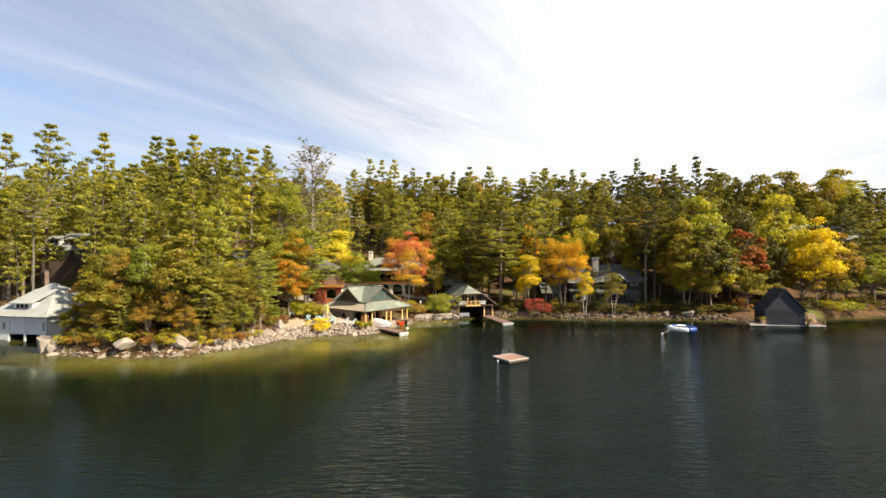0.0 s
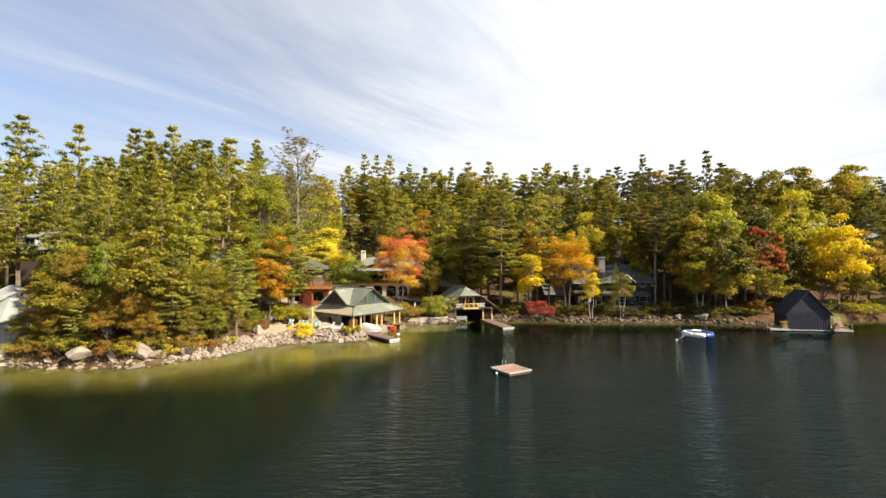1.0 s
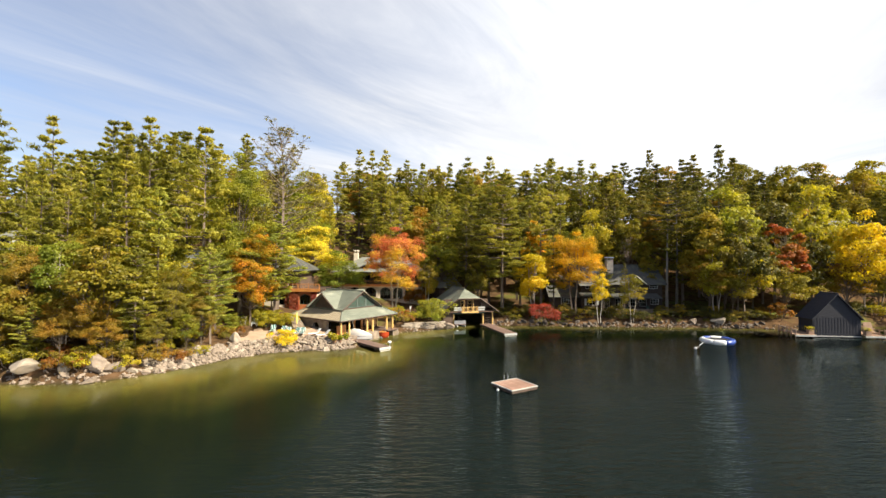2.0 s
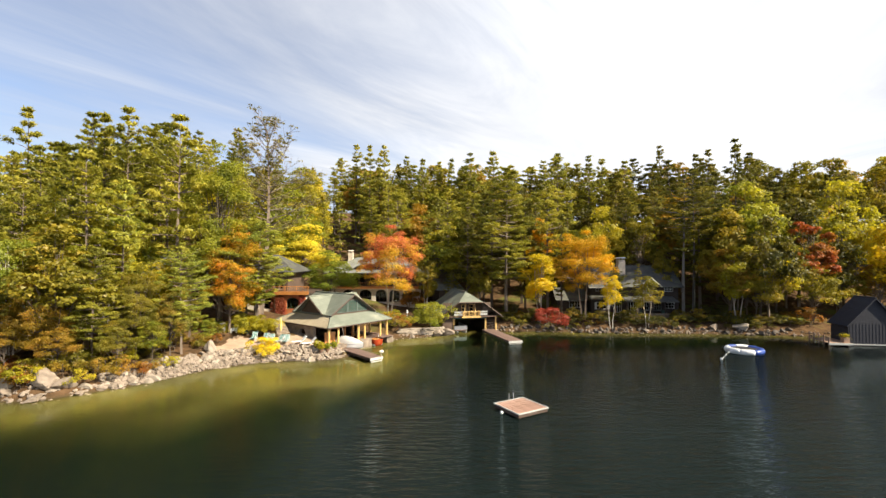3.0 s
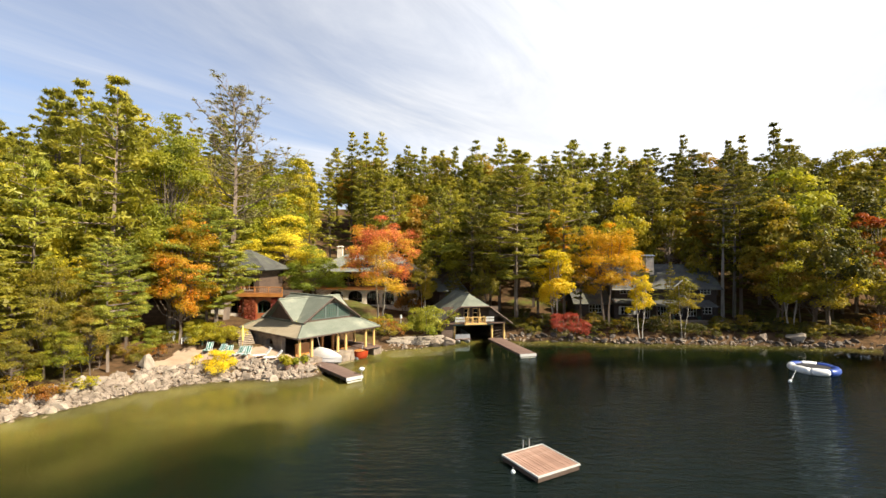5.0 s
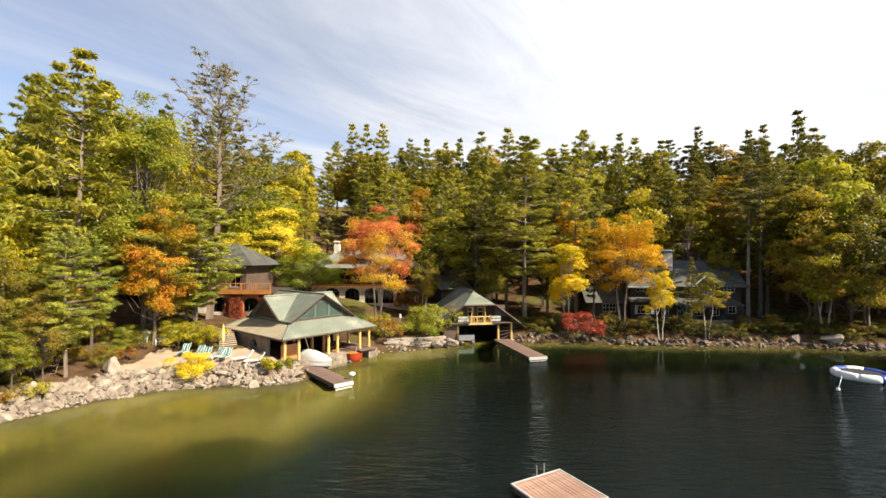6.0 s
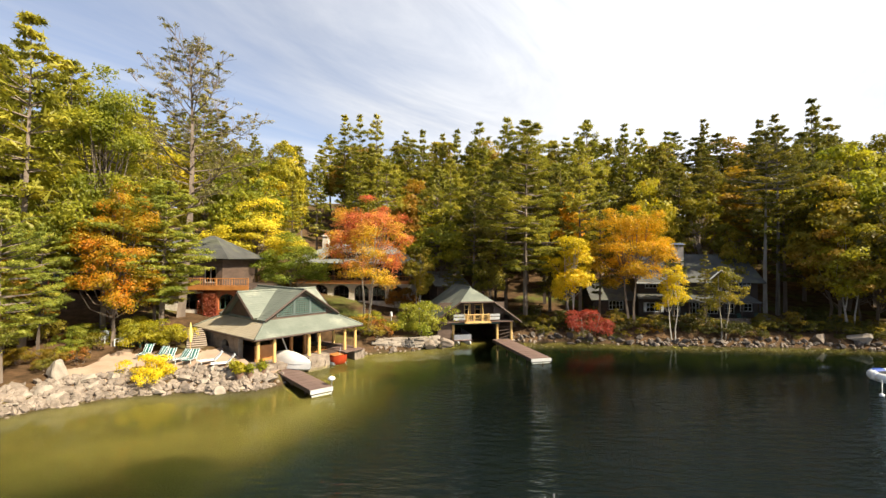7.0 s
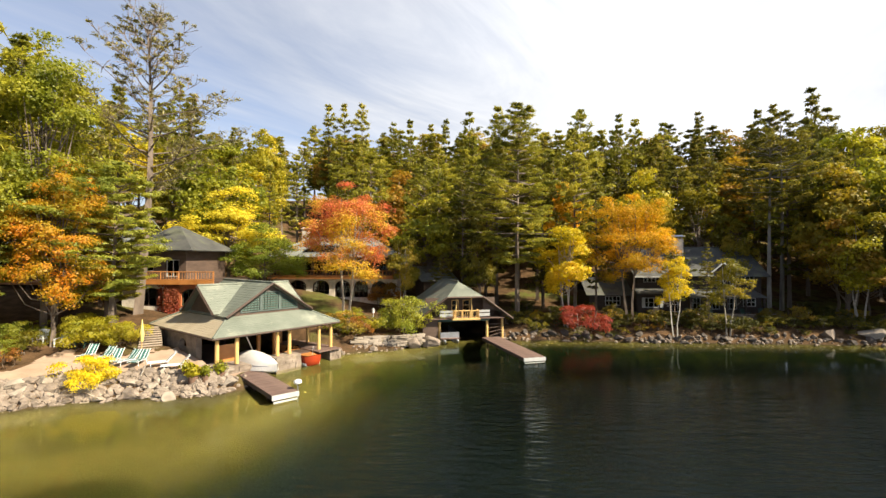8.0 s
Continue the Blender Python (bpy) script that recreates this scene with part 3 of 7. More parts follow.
def shell(parent, w, d, z0, z1, front, wall, thick=0.3, floor=True):
    """Four walls round a hollow box: front openings are holes, the rest plain."""
    bm = wall_with_holes(fresh(), 0, w, z0, z1, 0, thick, front)
    part("wall", bm, wall, parent)
    for low, high in (((0, thick, z0), (thick, d, z1)), ((w - thick, thick, z0), (w, d, z1)), ((thick, d - thick, z0), (w - thick, d, z1))):
        part("wall", box(fresh(), low, high), wall, parent)
    if floor:
        part("floor", box(fresh(), (thick, thick, z0), (w - thick, d - thick, z0 + 0.2)), TRIM, parent)


def courses(bm, a, b, c, d, step=0.32, lift=0.012, thick=0.12):
    """A roof plane a-b (eave) to d-c (ridge), laid in overlapping courses whose edges stand proud."""
    a, b, c, d = (Vector(p) for p in (a, b, c, d))
    n = max(int(((d - a).length + (c - b).length) / 2 / step), 1)
    up = (b - a).cross(d - a)
    if up.length < 1e-6:
        up = (b - a).cross(c - a)
    up = up.normalized()
    if up.z < 0:
        up = -up
    pointed = (c - d).length < 0.05
    rows_ = []
    for i in range(n):
        s, e = i / n, (i + 1) / n
        rows_.append([bm.verts.new(a.lerp(d, s) + up * lift), bm.verts.new(b.lerp(c, s) + up * lift)])
        rows_.append([bm.verts.new((c + d) / 2)] if pointed and i == n - 1 else [bm.verts.new(a.lerp(d, e)), bm.verts.new(b.lerp(c, e))])
    for p, q in zip(rows_, rows_[1:]):
        bm.faces.new((p[0], p[1], *q[::-1]))
    low = [bm.verts.new(v - up * thick) for v in ((a, b, (c + d) / 2) if pointed else (a, b, c, d))]
    bm.faces.new(low)
    bm.faces.new((rows_[0][0], rows_[0][1], low[1], low[0]))
    if not pointed:
        bm.faces.new((rows_[-1][0], rows_[-1][1], low[2], low[3]))
    bm.faces.new((*[r[0] for r in rows_], low[-1], low[0]))
    bm.faces.new((*[r[-1] for r in rows_], low[2], low[1]))
    return bm


def gable_roof(parent, w, d, z, rise, over, mat, along="x", ends=0.5):
    """Two slopes with a ridge along x or y, in courses, with edge boards."""
    e = z - over * rise / ((d if along == "x" else w) / 2)
    if along == "x":
        x0, x1, y0, y1, m = -ends, w + ends, -over, d + over, d / 2
        planes = [((x0, y0, e), (x1, y0, e), (x1, m, z + rise), (x0, m, z + rise)), ((x1, y1, e), (x0, y1, e), (x0, m, z + rise), (x1, m, z + rise))]
    else:
        x0, x1, y0, y1, m = -over, w + over, -ends, d + ends, w / 2
        planes = [((x0, y1, e), (x0, y0, e), (m, y0, z + rise), (m, y1, z + rise)), ((x1, y0, e), (x1, y1, e), (m, y1, z + rise), (m, y0, z + rise))]
    for p in planes:
        part("roof_slope", courses(fresh(), *p), mat, parent)
    bm = fresh()
    if along == "x":
        rod(bm, (x0, m, z + rise + 0.02), (x1, m, z + rise + 0.02), 0.09)
    else:
        rod(bm, (m, y0, z + rise + 0.02), (m, y1, z + rise + 0.02), 0.09)
    part("ridge_cap", bm, mat, parent)


def gable_wall(parent, w, y, z, rise, wall, thick=0.2):
    bm = fresh()
    slab(bm, [(0, y, z), (w, y, z), (w / 2, y, z + rise)], thick, (0, 1, 0))
    part("gable", bm, wall, parent)


def railing(parent, a, b, h, mat, posts, name="railing", r=0.05, balusters=0):
    a, b = Vector(a), Vector(b)
    bm = fresh()
    rod(bm, a + Vector((0, 0, h)), b + Vector((0, 0, h)), r)
    rod(bm, a + Vector((0, 0, 0.15)), b + Vector((0, 0, 0.15)), r * 0.8)
    for i in range(posts):
        p = a.lerp(b, i / (posts - 1))
        rod(bm, p, p + Vector((0, 0, h + 0.08)), r * 1.25)
    for i in range(balusters):
        p = a.lerp(b, (i + 0.5) / balusters)
        rod(bm, p + Vector((0, 0, 0.15)), p + Vector((0, 0, h)), r * 0.5, sides=5)
    return part(name, bm, mat, parent)


def chimney(parent, x, y, z0, z1, w, mat, cap):
    bm = fresh()
    n = max(int((z1 - z0) / 0.35), 2)
    for i in range(n):
        box(bm, (x - w / 2, y - w / 2, z0 + (z1 - z0) * i / n), (x + w / 2, y + w / 2, z0 + (z1 - z0) * (i + 1) / n))
    bmesh.ops.remove_doubles(bm, verts=bm.verts, dist=0.001)
    c = part("chimney", bm, mat, parent, "fieldstone chimney")
    for sx in (-1, 1):
        for sy in (-1, 1):
            px, py = x + sx * w * 0.38, y + sy * w * 0.38
            part("chimney_pier", box(fresh(), (px - 0.08, py - 0.08, z1), (px + 0.08, py + 0.08, z1 + 0.35)), mat, c)
    bm = fresh()
    bmesh.ops.create_cone(bm, cap_ends=True, segments=4, radius1=w * 0.95, radius2=w * 0.55, depth=0.22, matrix=Matrix.Translation((x, y, z1 + 0.46)) @ pose(0, 0, 0, 0, 0, 45))
    part("chimney_cap", bm, cap, c, "pale flat stone chimney cap")
    return c


def planks(parent, name, x0, x1, y0, y1, z, wide, mat, thick=0.06, along="x"):
    """A deck of separate boards: boards run along x (or y) and lie side by side with open joints."""
    span = (y1 - y0) if along == "x" else (x1 - x0)
    n = max(int(span / wide), 1)
    w = span / n
    lows = (x0, 0, -thick) if along == "x" else (0, y0, -thick)
    bm = box(fresh(), lows, (x1, w - 0.018, 0) if along == "x" else (w - 0.018, y1, 0))
    first = part(name, bm, mat, parent)
    for i in range(n):
        ob = first if i == 0 else new(name, first.data)
        ob.parent = parent
        dz = 0.004 * ((i * 5) % 4)
        ob.location = (0, y0 + i * w, z + dz) if along == "x" else (x0 + i * w, 0, z + dz)


# ---- the open boat pavilion ----
def pavilion():
    t = thing("boat_pavilion", "open boat pavilion with green shingle roof on yellow log posts", "boathouse", pose(-13.9, 79.3, 0, 0, 0, 54))
    W, D, E = 12.3, 12.7, 3.55
    k = 0.56
    inx, inz = 3.0, E + 3.0 * k
    # the skirt of the roof, rising on all four sides to the cross gables
    a = [(0, 0, E), (W, 0, E), (W, D, E), (0, D, E)]
    b = [(inx, inx, inz), (W - inx, inx, inz), (W - inx, D - inx, inz), (inx, D - inx, inz)]
    for i, mat in enumerate((GREEN_ROOF, GREEN_ROOF, GREEN_ROOF, TAN_ROOF)):
        j = (i + 1) % 4
        part("roof_skirt", courses(fresh(), a[i], a[j], b[j], b[i]), mat, t)
    for i in range(4):
        part("hip_cap", rod(fresh(), Vector(a[i]) + Vector((0, 0, 0.03)), Vector(b[i]) + Vector((0, 0, 0.03)), 0.08), GREEN_ROOF, t)
    bm = fresh()
    for i in range(4):
        j = (i + 1) % 4
        p, q = Vector(a[i]), Vector(a[j])
        rod(bm, p - Vector((0, 0, 0.1)), q - Vector((0, 0, 0.1)), 0.09, sides=4)
    part("eave_board", bm, TRIM, t, "brown eave board")
    # two crossed gables on top
    R, cx, cy = 7.55, W / 2, D / 2 + 0.1
    g0, gz, half = 2.25, 4.85, 4.25
    lx0, lz, lhalf = 1.55, 5.0, 3.1
    lr = 7.3
    for s in (-1, 1):
        part("roof_slope", courses(fresh(), (cx + s * half, g0 - 0.5, gz), (cx + s * half, D - g0 + 0.5, gz), (cx, D - g0 + 0.5, R), (cx, g0 - 0.5, R)), GREEN_ROOF, t)
        part("roof_slope", courses(fresh(), (lx0, cy + s * lhalf, lz), (W - lx0, cy + s * lhalf, lz), (W - lx0, cy, lr), (lx0, cy, lr)), GREEN_ROOF, t)
    bm = fresh()
    rod(bm, (cx, g0 - 0.5, R + 0.05), (cx, D - g0 + 0.5, R + 0.05), 0.1)
    rod(bm, (lx0, cy, lr + 0.05), (W - lx0, cy, lr + 0.05), 0.1)
    part("ridge_cap", bm, GREEN_ROOF, t)
    for s in (-1, 1):
        for y in (g0 - 0.5, D - g0 + 0.5):
            part("verge_board", rod(fresh(), (cx + s * half, y, gz - 0.06), (cx, y, R - 0.06), 0.12, sides=4), TRIM, t, "dark brown verge board")
        for x in (lx0, W - lx0):
            part("verge_board", rod(fresh(), (x, cy + s * lhalf, lz - 0.06), (x, cy, lr - 0.06), 0.12, sides=4), TRIM, t, "dark brown verge board")
    for y, d in ((g0, 0.15), (D - g0 - 0.15, 0.15)):
        bm = fresh()
        slab(bm, [(cx - half + 0.1, y, gz - 0.3), (cx + half - 0.1, y, gz - 0.3), (cx + half - 0.1, y, gz), (cx, y, R - 0.1), (cx - half + 0.1, y, gz)], d, (0, 1, 0))
        part("gable", bm, BROWN, t, "brown boarded gable")
    for x in (lx0 + 0.5, W - lx0 - 0.65):
        bm = fresh()
        slab(bm, [(x, cy - lhalf + 0.1, lz - 0.5), (x, cy + lhalf - 0.1, lz - 0.5), (x, cy, lr - 0.12)], 0.15, (1, 0, 0))
        part("gable", bm, TRIM, t, "dark boarded gable")
    # green louvres in the front gable, in three lights
    for i, (x0, x1) in enumerate(((cx - 2.75, cx - 0.98), (cx - 0.86, cx + 0.86), (cx + 0.98, cx + 2.75))):
        z0 = gz + 0.28
        def head(x):
            return min(gz + 0.05 + (R - gz) * (1 - abs(x - cx) / half) - 0.34, 6.75)
        frame_ = part("louvre_sill", box(fresh(), (x0 - 0.1, g0 - 0.08, z0 - 0.1), (x1 + 0.1, g0 - 0.01, z0)), LATTICE, t)
        part("louvre_head", slab(fresh(), [(x0 - 0.1, g0 - 0.08, head(x0) - 0.04), (x1 + 0.1, g0 - 0.08, head(x1) - 0.04), (x1 + 0.1, g0 - 0.08, head(x1) + 0.06), (x0 - 0.1, g0 - 0.08, head(x0) + 0.06)], 0.07, (0, 1, 0)), LATTICE, frame_)
        for x in (x0, x1):
            if head(x) > z0:
                part("louvre_post", box(fresh(), (x - 0.06, g0 - 0.1, z0), (x + 0.06, g0 - 0.01, head(x))), LATTICE, frame_)
        for x in np.linspace(x0, x1, 7)[1:-1]:
            if head(x) > z0 + 0.2:
                part("upright", box(fresh(), (x - 0.02, g0 - 0.07, z0), (x + 0.02, g0 - 0.055, head(x))), GREEN_PAINT, frame_)
        n = 7
        for r in range(n):
            z = z0 + 0.06 + r * 0.215
            xs = [x for x in np.linspace(x0 + 0.07, x1 - 0.07, 25) if head(x) > z + 0.1]
            if len(xs) > 2:
                part("slat", slab(fresh(), [(xs[0], g0 - 0.05, z), (xs[-1], g0 - 0.05, z), (xs[-1], g0 - 0.012, z + 0.12), (xs[0], g0 - 0.012, z + 0.12)], 0.025, (0, 0, 1)), GREEN_PAINT, frame_)
    # log posts along the water and down the sides
    places = [(0.6, 0.6), (2.2, 0.6), (5.9, 0.6), (7.1, 0.6), (10.3, 0.6), (11.7, 0.6), (11.7, 4.4), (11.7, 8.3), (0.6, 4.6)]
    for i, (x, y) in enumerate(places):
        foot = 1.15 if x < 9 else 1.05
        bm = fresh()
        rod(bm, (x, y, foot), (x, y, E + 0.1), 0.17, 0.15, 10)
        part("log_post", bm, LOG, t, "peeled yellow log post")
    bm = fresh()
    box(bm, (0.45, 0.45, E - 0.12), (W - 0.45, 0.75, E + 0.12))
    box(bm, (0.45, 0.75, E - 0.12), (0.75, D - 0.5, E + 0.12))
    box(bm, (W - 0.75, 0.75, E - 0.12), (W - 0.45, D - 0.5, E + 0.12))
    part("log_beam", bm, BROWN, t)
    # stone footings, side walls, back wall
    def footing(x0, y0, x1, y1, top, mat=STONE):
        bm = fresh()
        rng = random.Random(int(x0 * 10 + y0))
        z = -1.6
        while z < top - 0.02:
            h = min(rng.uniform(0.22, 0.36), top - z)
            x = x0
            while x < x1 - 0.02:
                w = min(rng.uniform(0.35, 0.75), x1 - x)
                e = rng.uniform(-0.05, 0.06)
                box(bm, (x + 0.012, y0 - e, z + 0.012), (x + w, y1 + e, z + h))
                x += w
            z += h
        part("stone_pier", bm, mat, t, "pier of squared grey stones")
    footing(5.3, -0.2, 7.8, 1.3, 1.15)
    footing(11.1, -0.1, 12.4, 2.6, 0.95)
    footing(-0.1, -0.3, 3.0, 2.6, 1.05)
    bm = fresh()
    wall_with_holes(bm, 0.4, 9.0, 0.5, E - 0.15, 0, 0.45, [(6.4, 2.05, 1.5, 0.2, 0.6)])
    bmesh.ops.rotate(bm, verts=bm.verts, cent=(0, 0, 0), matrix=Matrix.Rotation(radians(-90), 3, "Z"))
    bmesh.ops.translate(bm, verts=bm.verts, vec=(0.35, D, 0))
    part("stone_wall", bm, STONE, t, "rough stone side wall with an arched opening")
    part("back_wall", box(fresh(), (0.9, D - 0.8, 0.4), (W - 0.9, D - 0.5, E - 0.1)), BROWN, t)
    part("side_wall", box(fresh(), (W - 0.95, 7.2, 0.4), (W - 0.75, D - 0.8, E - 0.1)), BROWN, t)
    part("partition", box(fresh(), (1.25, 2.3, 0.95), (3.1, 2.45, 2.5)), ORANGE_WOOD, t, "varnished orange board screen")
    part("partition", box(fresh(), (5.0, 8.5, 0.9), (5.2, D - 0.8, 3.0)), BROWN, t)
    planks(t, "deck_board", 3.0, 5.2, 3.2, 11.8, 1.0, 0.28, DECK, 0.08)
    planks(t, "deck_board", 0.6, 3.0, 2.6, 11.8, 1.06, 0.28, DECK, 0.08)
    planks(t, "deck_board", 9.6, 12.2, -0.4, 7.0, 1.02, 0.28, DECK, 0.08)
    bm = fresh()
    rod(bm, (3.2, 1.0, 3.3), (4.6, 2.2, 1.4), 0.06)
    part("hoist_arm", bm, STEEL, t, "grey metal hoist arm")
    for x, y in ((5.7, 3.4), (7.3, 3.4), (5.2, 6.2), (9.7, 6.2)):
        part("inner_post", box(fresh(), (x - 0.14, y - 0.14, 0.2), (x + 0.14, y + 0.14, E + 0.2)), ORANGE_WOOD, t, "red-brown inner post")
    return t


pavilion()


def hull(bm, length, beam, high, sheer, flat=0.6, sections=12, around=10):
    """A boat's hull along y, bow at +y: round sections that narrow to the stem."""
    rings = []
    for i in range(sections + 1):
        s = i / sections
        half = beam / 2 * (0.86 + 0.14 * math.sin(min(s, 0.5) * math.pi)) * (1 - max(s - 0.45, 0) ** 2.2 / 0.55 ** 2.2) + 0.015
        top = high + sheer * max(s - 0.35, 0) ** 2 * 2
        keel = 0.0 + max(s - 0.7, 0) ** 2 * 5 * high * 0.9
        ring = []
        for j in range(around + 1):
            t = math.pi * j / around
            x = -half * math.cos(t)
            d = math.sin(t) ** flat
            ring.append(bm.verts.new((x, length * (s - 0.5), top + (keel - top) * d)))
        rings.append(ring)
    for i in range(sections):
        for j in range(around):
            bm.faces.new((rings[i][j], rings[i + 1][j], rings[i + 1][j + 1], rings[i][j + 1]))
    bm.faces.new(rings[0])
    return rings


def pavilion_place(x, y, z, turn=0):
    return pose(-13.9, 79.3, 0, 0, 0, 54) @ pose(x, y, z, 0, 0, turn)


def runabout():
    t = thing("runabout_boat", "varnished red wooden runabout moored in the pavilion", "boat", pavilion_place(8.75, 2.4, -0.2, 0))
    bm = fresh()
    rings = hull(bm, 6.2, 1.9, 1.05, 0.35)
    part("hull", bm, RED_HULL, t, "glossy red mahogany hull", True)
    bm = fresh()
    hull(bm, 6.1, 1.8, 0.5, 0.05)
    bmesh.ops.translate(bm, verts=bm.verts, vec=(0, 0, -0.03))
    part("bottom", bm, VINYL, t, "cream bottom paint", True)
    bm = fresh()
    slab(bm, [(-0.55, -2.9, 1.08), (0.55, -2.9, 1.08), (0.9, -0.6, 1.10), (0.88, 0.5, 1.13), (0.55, 2.0, 1.25), (0.05, 3.0, 1.42), (-0.05, 3.0, 1.42), (-0.55, 2.0, 1.25), (-0.88, 0.5, 1.13), (-0.9, -0.6, 1.10)], 0.04)
    part("deck", bm, ORANGE_WOOD, t, "varnished planked deck")
    bm = fresh()
    box(bm, (-0.62, -1.7, 1.10), (0.62, -0.2, 1.22))
    part("cockpit_coaming", bm, TRIM, t)
    bm = fresh()
    slab(bm, [(-0.75, 0.35, 1.15), (0.75, 0.35, 1.15), (0.62, 0.1, 1.55), (-0.62, 0.1, 1.55)], 0.03, (0, 1, 0))
    part("windscreen", bm, GLASS, t)
    part("flagstaff", rod(fresh(), (0, -2.9, 1.1), (0, -3.1, 1.9), 0.02), VINYL, t)


def covered_boat():
    t = thing("covered_boat", "motor boat under a smooth white cover", "boat", pavilion_place(4.0, 0.2, 0.35, 178))
    bm = fresh()
    hull(bm, 5.5, 2.0, 0.62, 0.2)
    part("hull", bm, VINYL, t, "white hull", True)
    bm = fresh()
    n = 10
    grid = []
    for i in range(n + 1):
        s = i / n
        half = 1.2 * (1 - max(s - 0.4, 0) ** 2.2 / 0.6 ** 2.2 * 0.97)
        ridge = 0.55 * math.sin(math.pi * min(0.15 + s * 0.85, 1)) * (1.25 - 0.5 * s)
        grid.append([bm.verts.new((half * u, 5.7 * (s - 0.5), 0.80 + ridge * 1.25 * (1 - abs(u) ** 1.4) + 0.28 * max(s - 0.4, 0) - 0.62 * abs(u) ** 5)) for u in np.linspace(-1, 1, 9)])
    for i in range(n):
        for j in range(8):
            bm.faces.new((grid[i][j], grid[i + 1][j], grid[i + 1][j + 1], grid[i][j + 1]))
    part("cover", bm, COVER, t, "taut white boat cover", True)


runabout()
covered_boat()


def dock(name, label, place, w, long, z, skirt, posts):
    """A dock along local +y from its root, with boards across, edge beams and piles."""
    t = thing(name, label, "dock", place)
    planks(t, "deck_board", -w / 2, w / 2, 0, long, z, 0.24, DECK)
    for x in (-w / 2, w / 2 - 0.1):
        part("edge_beam", box(fresh(), (x, 0, z - 0.32), (x + 0.1, long, z - 0.07)), skirt, t)
    part("end_beam", box(fresh(), (-w / 2 - 0.02, long, z - 0.34), (w / 2 + 0.02, long + 0.1, z - 0.02)), GREY_TRIM, t, "pale grey end board")
    part("end_beam", box(fresh(), (-w / 2 + 0.1, long + 0.003, z - 0.62), (w / 2 - 0.1, long + 0.08, z - 0.45)), GREY_TRIM, t)
    for i in range(posts):
        y = long * (i + 0.5) / posts
        for x in (-w / 2 + 0.2, w / 2 - 0.2):
            bm = rod(fresh(), (x, y, max(ground_at(*(place @ Vector((x, y, 0)))[:2]) - 0.3, -3.0)), (x, y, z - 0.07), 0.09)
            part("pile", bm, TRIM, t)
    return t


pier = dock("dock", "brown boarded dock beside the pavilion", pose(-12.3, 81.6, 0, 0, 0, -137), 1.85, 8.1, 0.55, TRIM, 3)
bm = fresh()
rod(bm, (-1.05, 7.7, -3.0), (-1.05, 7.7, 0.95), 0.05)
part("mooring_post", bm, STEEL, pier)
bm = fresh()
bmesh.ops.create_icosphere(bm, subdivisions=2, radius=0.24, matrix=Matrix.Translation((-1.05, 7.7, 1.05)) @ Matrix.Diagonal((1.25, 1.25, 0.8, 1)))
part("post_cap", bm, VINYL, pier, "round white post cap", True)


